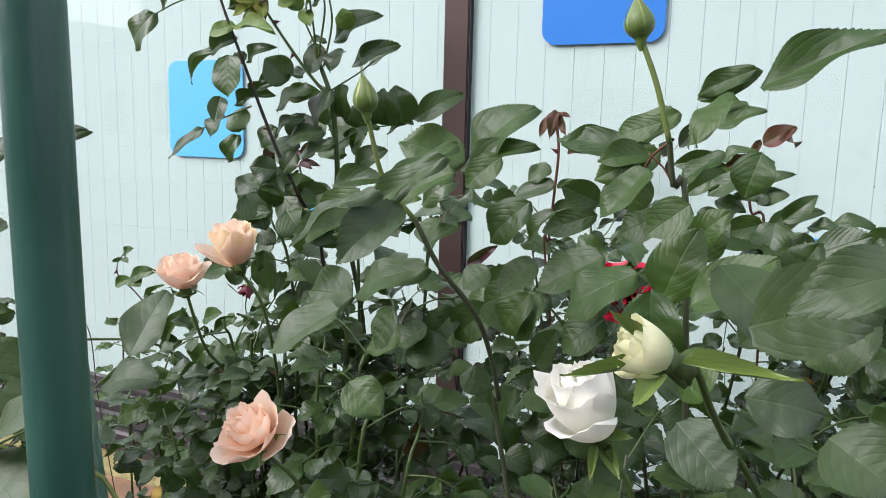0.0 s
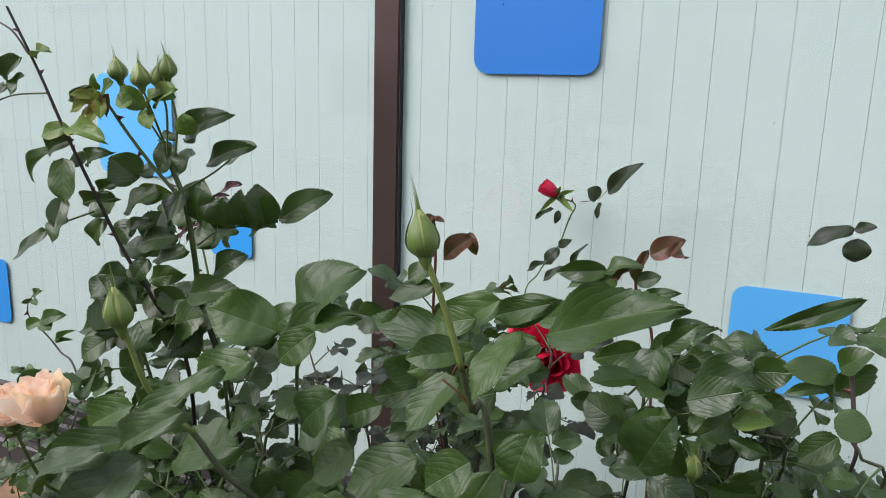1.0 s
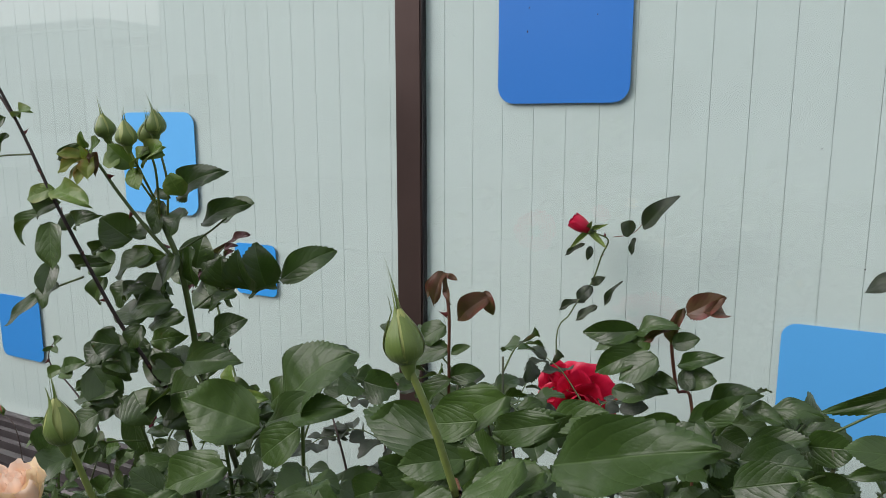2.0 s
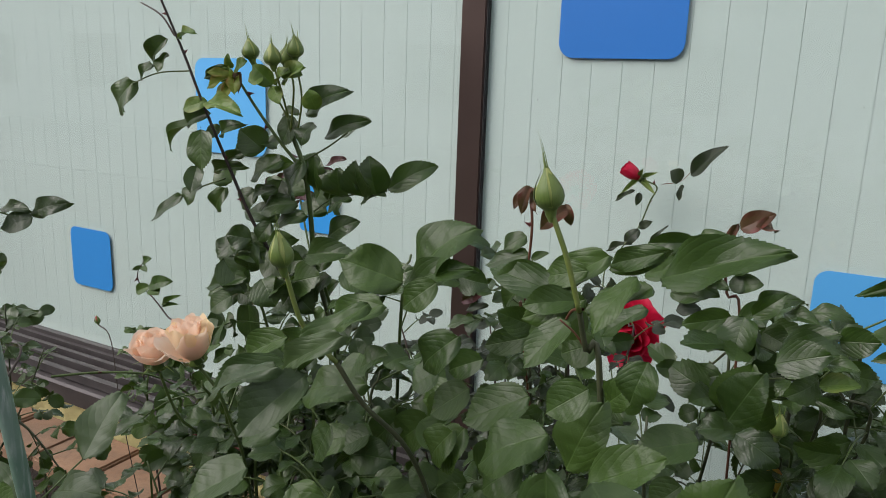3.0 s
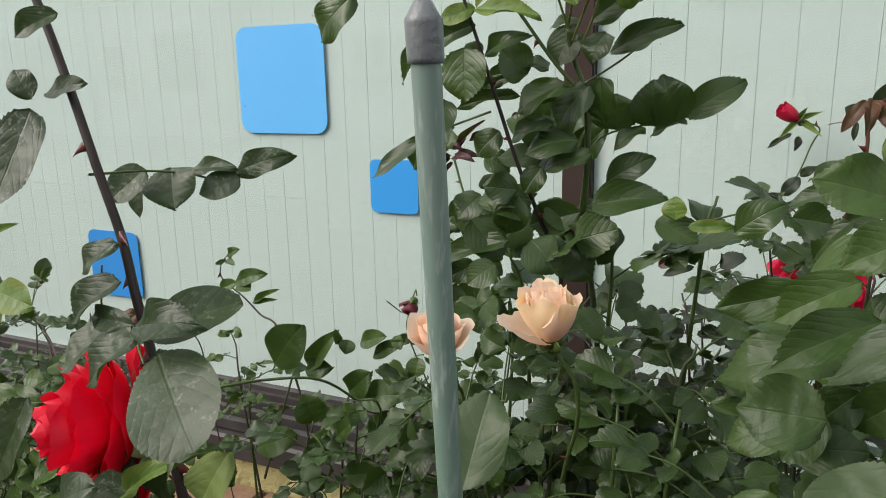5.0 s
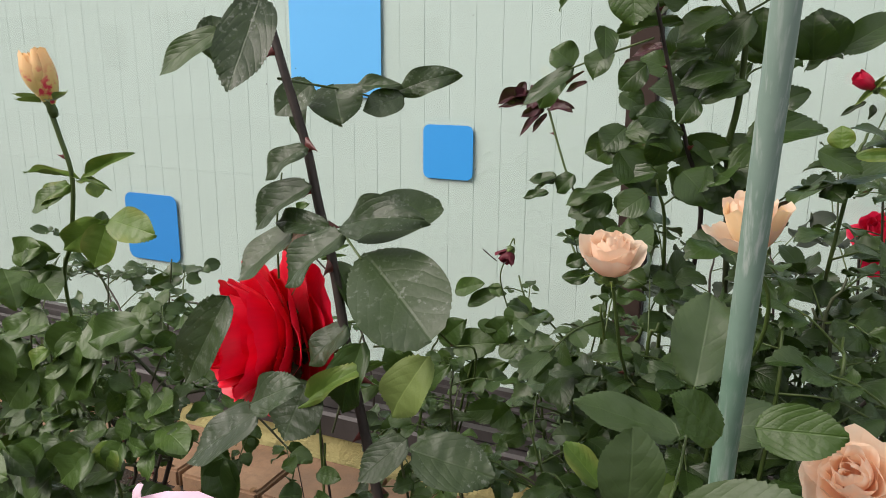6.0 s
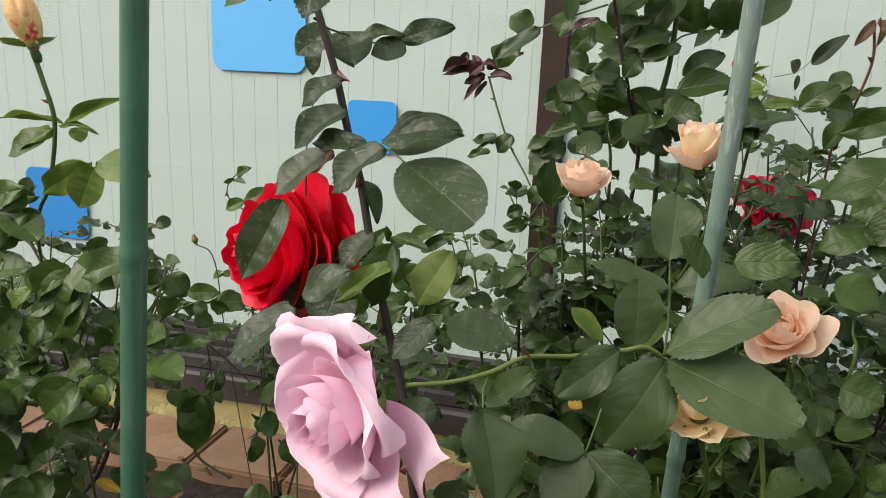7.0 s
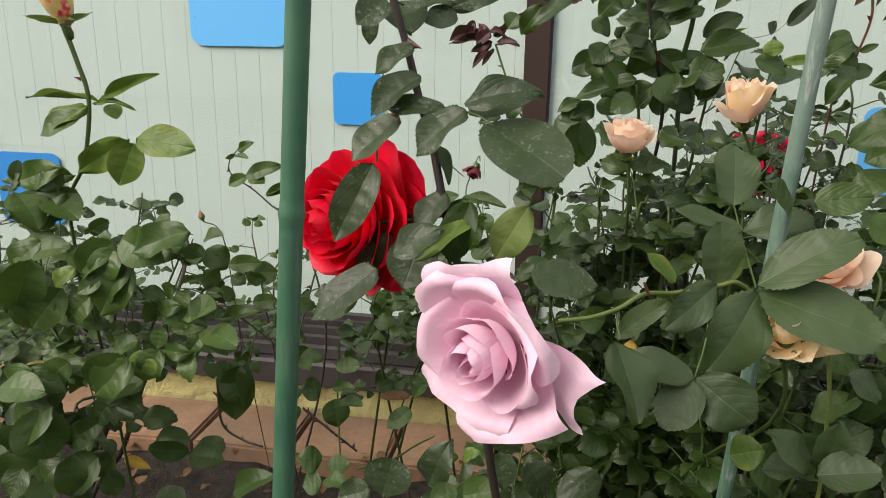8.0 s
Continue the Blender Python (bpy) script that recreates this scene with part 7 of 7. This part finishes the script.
crimson.shoot([(0.000, 1.200, 0.100), (-0.019, 1.000, 0.723), (-0.024, 1.000, 0.823)], 0.040, "dark", 0.30, 0.034, 0.003, 0.0014, "dark")
crimson.shoot([(0.200, 1.200, 0.100), (0.239, 1.100, 0.867), (0.236, 1.100, 0.978)], 0.042, "dark", 0.25, 0.034, 0.003, 0.0014, "dark")
crimson.shoot([(0.150, 1.200, 0.100), (0.188, 1.100, 0.851), (0.183, 1.100, 0.951)], 0.042, "dark", 0.25, 0.034, 0.003, 0.0014, "dark")
crimson.thicket(9, (0.16, 1.02, 0.50), (0.60, 1.25, 0.86), 0.038, "dark", None, 0.034, 0.35, "dark", 0.12)
crimson.cane([(-0.125, 1.050, 0.780), (-0.183, 1.100, 0.674), (-0.260, 1.150, 0.544), (-0.250, 1.250, 0.050)], 0.0035, 0.0030, "brown", 7)
crimson.cane([(-0.189, 1.100, 0.674), (-0.212, 1.120, 0.614), (-0.229, 1.140, 0.558)], 0.0026, 0.0022, "brown", 3)
crimson.shoot([(-0.050, 1.250, 0.200), (-0.129, 1.220, 0.751), (-0.152, 1.200, 0.920)], 0.034, "dark", 0.35, 0.028, 0.003, 0.0014, "dark")
crimson.shoot([(-0.020, 1.250, 0.200), (-0.088, 1.220, 0.756), (-0.108, 1.200, 0.908)], 0.034, "dark", 0.35, 0.028, 0.003, 0.0014, "dark")
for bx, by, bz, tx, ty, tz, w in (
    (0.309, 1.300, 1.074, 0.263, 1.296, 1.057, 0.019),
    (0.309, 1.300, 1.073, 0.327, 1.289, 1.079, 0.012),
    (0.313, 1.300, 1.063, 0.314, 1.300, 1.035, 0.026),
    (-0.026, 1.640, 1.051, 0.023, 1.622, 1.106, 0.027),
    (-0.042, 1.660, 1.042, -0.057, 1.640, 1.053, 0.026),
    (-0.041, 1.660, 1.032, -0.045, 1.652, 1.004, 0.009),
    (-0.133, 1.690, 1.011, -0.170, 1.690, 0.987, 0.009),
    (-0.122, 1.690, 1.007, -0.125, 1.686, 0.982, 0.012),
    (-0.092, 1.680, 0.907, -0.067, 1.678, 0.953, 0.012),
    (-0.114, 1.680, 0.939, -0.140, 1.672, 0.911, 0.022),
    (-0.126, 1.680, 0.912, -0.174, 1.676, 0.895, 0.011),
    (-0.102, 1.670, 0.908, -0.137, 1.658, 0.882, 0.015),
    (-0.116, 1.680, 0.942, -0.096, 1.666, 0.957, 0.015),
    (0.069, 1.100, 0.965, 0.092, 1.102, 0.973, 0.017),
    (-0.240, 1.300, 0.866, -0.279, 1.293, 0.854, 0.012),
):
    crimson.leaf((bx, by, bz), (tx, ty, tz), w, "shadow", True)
for bx, by, bz, tx, ty, tz, w in (
    (-0.087, 1.055, 1.086, -0.103, 1.047, 1.061, 0.012),
    (-0.083, 1.050, 1.087, -0.085, 1.031, 1.062, 0.012),
    (-0.081, 1.050, 1.086, -0.068, 1.032, 1.062, 0.011),
    (-0.079, 1.050, 1.084, -0.068, 1.048, 1.081, 0.006),
    (-0.043, 1.060, 1.066, -0.068, 1.044, 1.047, 0.021),
    (-0.046, 1.060, 1.071, -0.038, 1.058, 1.049, 0.012),
    (0.121, 1.110, 1.057, 0.151, 1.110, 1.076, 0.022),
    (0.136, 1.100, 1.063, 0.157, 1.120, 1.061, 0.017),
    (0.118, 1.110, 1.062, 0.107, 1.109, 1.027, 0.011),
):
    crimson.leaf((bx, by, bz), (tx, ty, tz), w, "bronze", True)
for bx, by, bz, tx, ty, tz, w in (
    (0.086, 1.100, 1.031, 0.108, 1.095, 1.049, 0.012),
):
    crimson.leaf((bx, by, bz), (tx, ty, tz), w, "bronze", True)
for bx, by, bz, tx, ty, tz, w in (
    (-0.087, 1.070, 1.009, -0.140, 1.069, 0.990, 0.023),
    (-0.096, 1.080, 1.027, -0.120, 1.070, 1.011, 0.023),
    (-0.086, 1.070, 0.978, -0.119, 1.066, 0.944, 0.023),
    (-0.085, 1.070, 1.004, -0.065, 1.069, 1.014, 0.009),
    (-0.094, 1.080, 0.975, -0.061, 1.081, 0.986, 0.019),
    (0.084, 1.100, 1.040, 0.049, 1.083, 1.026, 0.015),
    (0.090, 1.100, 1.035, 0.073, 1.084, 1.018, 0.024),
    (0.101, 1.100, 0.988, 0.073, 1.089, 0.977, 0.014),
    (0.127, 1.100, 0.999, 0.147, 1.091, 1.010, 0.015),
    (0.129, 1.060, 0.979, 0.086, 1.047, 0.967, 0.025),
    (0.140, 1.060, 0.982, 0.135, 1.040, 0.948, 0.035),
    (0.146, 1.060, 0.983, 0.173, 1.053, 1.009, 0.018),
):
    crimson.leaf((bx, by, bz), (tx, ty, tz), w, "dark", True)
for bx, by, bz, tx, ty, tz, w in (
    (0.131, 1.080, 0.969, 0.170, 1.083, 0.999, 0.016),
    (0.131, 1.060, 0.968, 0.092, 1.049, 0.960, 0.021),
    (0.131, 1.060, 0.966, 0.156, 1.053, 0.952, 0.030),
    (0.174, 1.000, 0.961, 0.215, 0.989, 0.982, 0.030),
    (0.214, 1.000, 0.970, 0.237, 0.991, 0.973, 0.015),
    (0.209, 1.000, 0.937, 0.237, 0.987, 0.932, 0.014),
    (0.119, 1.100, 1.000, 0.135, 1.096, 1.006, 0.018),
    (0.079, 1.100, 0.997, 0.109, 1.092, 0.992, 0.018),
    (0.062, 1.100, 0.983, 0.092, 1.093, 0.981, 0.014),
    (0.285, 1.050, 0.988, 0.245, 1.032, 0.993, 0.023),
    (0.284, 1.050, 0.977, 0.247, 1.050, 0.964, 0.011),
    (0.285, 1.050, 0.993, 0.302, 1.037, 1.013, 0.021),
):
    crimson.leaf((bx, by, bz), (tx, ty, tz), w, "dark", True)
for bx, by, bz, tx, ty, tz, w in (
    (0.292, 1.050, 0.934, 0.264, 1.046, 0.908, 0.023),
    (0.281, 1.000, 0.968, 0.307, 0.999, 0.962, 0.024),
    (0.289, 0.980, 1.068, 0.229, 0.962, 1.042, 0.013),
    (0.084, 1.100, 1.039, 0.037, 1.087, 1.036, 0.020),
    (0.090, 1.090, 1.027, 0.051, 1.076, 1.006, 0.021),
    (0.104, 1.080, 1.025, 0.074, 1.071, 1.004, 0.025),
    (0.098, 1.090, 1.006, 0.120, 1.076, 1.003, 0.012),
    (0.080, 1.100, 1.038, 0.110, 1.087, 1.057, 0.017),
    (0.118, 1.100, 0.999, 0.146, 1.103, 1.009, 0.019),
    (0.117, 1.100, 1.014, 0.146, 1.083, 1.031, 0.014),
    (0.112, 1.100, 1.032, 0.134, 1.100, 1.040, 0.015),
    (0.173, 1.070, 0.952, 0.224, 1.059, 0.961, 0.038),
):
    crimson.leaf((bx, by, bz), (tx, ty, tz), w, "dark", True)
for bx, by, bz, tx, ty, tz, w in (
    (0.178, 1.100, 0.954, 0.222, 1.089, 0.972, 0.022),
    (0.222, 1.100, 0.962, 0.255, 1.088, 0.970, 0.028),
    (0.171, 1.130, 0.973, 0.202, 1.112, 0.974, 0.019),
    (0.190, 1.130, 0.977, 0.229, 1.121, 0.986, 0.017),
    (0.140, 1.130, 0.972, 0.176, 1.114, 0.995, 0.023),
    (0.155, 1.100, 0.958, 0.180, 1.091, 0.951, 0.026),
    (0.141, 1.100, 0.919, 0.168, 1.087, 0.944, 0.022),
    (0.183, 1.070, 0.940, 0.152, 1.071, 0.912, 0.032),
    (0.223, 1.080, 0.938, 0.258, 1.082, 0.935, 0.028),
    (0.194, 1.080, 0.935, 0.225, 1.071, 0.928, 0.031),
    (0.119, 1.130, 0.893, 0.082, 1.125, 0.880, 0.029),
    (0.122, 1.130, 0.893, 0.134, 1.132, 0.873, 0.028),
):
    crimson.leaf((bx, by, bz), (tx, ty, tz), w, "dark", True)
for bx, by, bz, tx, ty, tz, w in (
    (0.213, 1.070, 0.860, 0.244, 1.052, 0.872, 0.024),
    (0.216, 1.060, 0.837, 0.243, 1.046, 0.832, 0.035),
    (0.150, 1.000, 0.889, 0.187, 0.985, 0.880, 0.035),
    (0.187, 1.130, 0.835, 0.216, 1.126, 0.854, 0.026),
    (0.235, 1.130, 0.871, 0.264, 1.129, 0.892, 0.025),
    (-0.066, 0.920, 0.783, -0.031, 0.906, 0.792, 0.030),
    (-0.048, 0.900, 0.779, -0.017, 0.899, 0.768, 0.035),
    (-0.014, 0.860, 0.860, -0.040, 0.855, 0.822, 0.032),
    (-0.010, 0.900, 0.820, 0.027, 0.890, 0.825, 0.025),
    (0.028, 0.880, 0.843, 0.066, 0.880, 0.829, 0.035),
    (0.016, 0.880, 0.810, 0.054, 0.868, 0.805, 0.030),
    (-0.016, 0.900, 0.799, 0.013, 0.901, 0.776, 0.029),
):
    crimson.leaf((bx, by, bz), (tx, ty, tz), w, "dark", True)
for bx, by, bz, tx, ty, tz, w in (
    (-0.046, 0.950, 0.829, -0.018, 0.952, 0.828, 0.024),
    (-0.097, 0.950, 0.775, -0.084, 0.942, 0.744, 0.026),
    (-0.121, 0.950, 0.740, -0.102, 0.947, 0.720, 0.025),
    (0.032, 0.850, 0.817, 0.061, 0.853, 0.803, 0.031),
    (-0.076, 0.900, 0.759, -0.048, 0.898, 0.752, 0.032),
):
    crimson.leaf((bx, by, bz), (tx, ty, tz), w, "dark", True)
for bx, by, bz, tx, ty, tz, w in (
    (0.210, 1.000, 0.949, 0.240, 1.001, 0.958, 0.019),
):
    crimson.leaf((bx, by, bz), (tx, ty, tz), w, "fresh", True)
for bx, by, bz, tx, ty, tz, w in (
    (0.192, 1.050, 0.940, 0.192, 1.045, 0.953, 0.009),
    (0.200, 1.130, 0.839, 0.209, 1.119, 0.819, 0.015),
    (0.178, 1.100, 0.819, 0.189, 1.089, 0.796, 0.017),
):
    crimson.leaf((bx, by, bz), (tx, ty, tz), w, "yellow", True)
for bx, by, bz, tx, ty, tz, w in (
    (-0.285, 1.300, 0.863, -0.234, 1.289, 0.899, 0.019),
):
    crimson.leaf((bx, by, bz), (tx, ty, tz), w, "purple", True)
for bx, by, bz, tx, ty, tz, w in (
    (0.150, 0.920, 0.934, 0.170, 0.908, 0.981, 0.036),
):
    crimson.leaf((bx, by, bz), (tx, ty, tz), w, "broad", True)
crimson.finish(300)
purple_sprig = Bush((-0.52, 1.30, 0.05), "slender rose cane with young dark purple leaves", 10)
purple_sprig.cane([(-0.554, 1.240, 1.007), (-0.535, 1.230, 0.958), (-0.513, 1.220, 0.909), (-0.476, 1.200, 0.855), (-0.448, 1.180, 0.794), (-0.500, 1.250, 0.500), (-0.520, 1.300, 0.050)], 0.0020, 0.0013, "green", 4)
purple_sprig.shoot([(-0.520, 1.280, 0.100), (-0.447, 1.180, 0.777), (-0.478, 1.180, 0.799), (-0.509, 1.200, 0.844)], 0.022, "dark", 0.55, 0.028, 0.003, 0.0014, "green")
purple_sprig.shoot([(-0.500, 1.250, 0.100), (-0.540, 1.200, 0.637), (-0.575, 1.200, 0.778)], 0.022, "dark", 0.35, 0.028, 0.003, 0.0014, "green")
bloom(purple_sprig, (-0.566, 1.128, 0.828), (-0.35, -0.2, -1), 0.016, "wine", 9, 42, 0.0, 0.16, 27, "wilted nodding dark crimson bloom", 1.0, None, 0.34)
purple_sprig.cane([(-0.520, 1.220, 0.500), (-0.560, 1.160, 0.700), (-0.580, 1.140, 0.781), (-0.574, 1.135, 0.815), (-0.562, 1.130, 0.846), (-0.559, 1.128, 0.840)], 0.0012, 0.0010, "green", 0)
purple_sprig.cane([(-0.599, 1.120, 0.831), (-0.591, 1.124, 0.823), (-0.582, 1.128, 0.815)], 0.0010, 0.0008, "brown", 0)
for bx, by, bz, tx, ty, tz, w in (
    (-0.573, 1.240, 1.022, -0.614, 1.238, 1.025, 0.019),
    (-0.589, 1.240, 1.042, -0.601, 1.241, 1.015, 0.016),
    (-0.562, 1.240, 1.015, -0.581, 1.242, 1.039, 0.014),
    (-0.558, 1.240, 1.019, -0.537, 1.238, 1.032, 0.015),
    (-0.560, 1.240, 1.010, -0.589, 1.243, 0.997, 0.012),
    (-0.560, 1.240, 1.006, -0.590, 1.227, 0.976, 0.010),
    (-0.553, 1.240, 1.019, -0.508, 1.235, 1.057, 0.009),
    (-0.553, 1.240, 1.011, -0.522, 1.236, 1.014, 0.012),
    (-0.566, 1.240, 1.016, -0.625, 1.229, 1.013, 0.014),
    (-0.582, 1.240, 1.027, -0.627, 1.231, 1.016, 0.019),
    (-0.562, 1.230, 1.025, -0.583, 1.231, 1.008, 0.020),
    (-0.566, 1.240, 1.028, -0.538, 1.224, 1.023, 0.012),
):
    purple_sprig.leaf((bx, by, bz), (tx, ty, tz), w, "purple", True)
for bx, by, bz, tx, ty, tz, w in (
    (-0.558, 1.230, 1.011, -0.592, 1.233, 0.994, 0.014),
    (-0.554, 1.230, 1.006, -0.518, 1.213, 1.012, 0.012),
    (-0.563, 1.230, 1.000, -0.585, 1.211, 0.973, 0.009),
    (-0.556, 1.240, 1.000, -0.573, 1.228, 0.976, 0.010),
    (-0.531, 1.240, 1.029, -0.502, 1.229, 1.044, 0.009),
):
    purple_sprig.leaf((bx, by, bz), (tx, ty, tz), w, "purple", True)
for bx, by, bz, tx, ty, tz, w in (
    (-0.514, 1.150, 1.048, -0.527, 1.139, 1.029, 0.028),
    (-0.534, 1.220, 0.912, -0.566, 1.204, 0.915, 0.016),
    (-0.530, 1.220, 0.917, -0.513, 1.223, 0.905, 0.021),
    (-0.522, 1.220, 0.921, -0.574, 1.208, 0.891, 0.009),
    (-0.507, 1.210, 0.923, -0.532, 1.212, 0.897, 0.025),
    (-0.531, 1.210, 0.922, -0.566, 1.211, 0.910, 0.015),
    (-0.538, 1.200, 0.899, -0.574, 1.198, 0.890, 0.012),
    (-0.479, 1.180, 0.846, -0.499, 1.170, 0.841, 0.017),
    (-0.480, 1.180, 0.820, -0.503, 1.173, 0.809, 0.019),
    (-0.470, 1.180, 0.797, -0.503, 1.166, 0.791, 0.019),
    (-0.450, 1.170, 0.852, -0.473, 1.170, 0.831, 0.026),
):
    purple_sprig.leaf((bx, by, bz), (tx, ty, tz), w, "dark", True)
purple_sprig.finish()

# ---- clay pavers along the plinth ----
paving = tagged(new("pavement"), "row of worn orange-brown clay pavers along the plinth", "paving", kind="structure")
bm = bmesh.new()
box(bm, -0.1105, 0.1105, -0.098, 0.098, -0.03, 0.03, 0.006)
paver_me = None
pave_rng = random.Random(8)
for row, y in enumerate((1.525,)):
    for k in range(30):
        x = -3.9 + 0.231 * k + (0.05 if row else 0.0)
        if paver_me is None:
            ob = part("paver", bm, CLAY, paving)
            paver_me = ob.data
        else:
            ob = new("paver", paver_me)
            ob.parent = paving
        ob.matrix_basis = pose(x, y + pave_rng.uniform(-0.003, 0.003), 0.092 - 0.022 * row + pave_rng.uniform(-0.003, 0.003), pave_rng.uniform(-1, 1), pave_rng.uniform(-1, 1), pave_rng.uniform(-0.8, 0.8))

# ---- fallen leaves on the soil ----
litter_rng = random.Random(31)
vs, fs, us, n = [], [], [], 0
for _ in range(240):
    x, y, size = litter_rng.uniform(-1.9, 0.7), litter_rng.uniform(0.6, 1.45), litter_rng.uniform(0.015, 0.034)
    v, f, uv = LEAF_PLAIN[litter_rng.randrange(8)]
    m = np.array(pose(x, y, 0.105 if y < 1.4 else 0.128, litter_rng.uniform(-25, 25), litter_rng.uniform(-25, 25), litter_rng.uniform(0, 360)))
    vs.append(np.asarray(v) * (size * 0.7, size, size) @ m[:3, :3].T + m[:3, 3])
    fs.append(np.asarray(f) + n)
    us.append(uv)
    n += len(v)
litter = new("leaf_litter", raw_mesh("leaf_litter", np.concatenate(vs).tolist(), np.concatenate(fs).tolist(), np.concatenate(us), LEAF["brown"]))
tagged(litter, "withered brown leaf litter scattered on the soil", "leaf litter", kind="stuff")
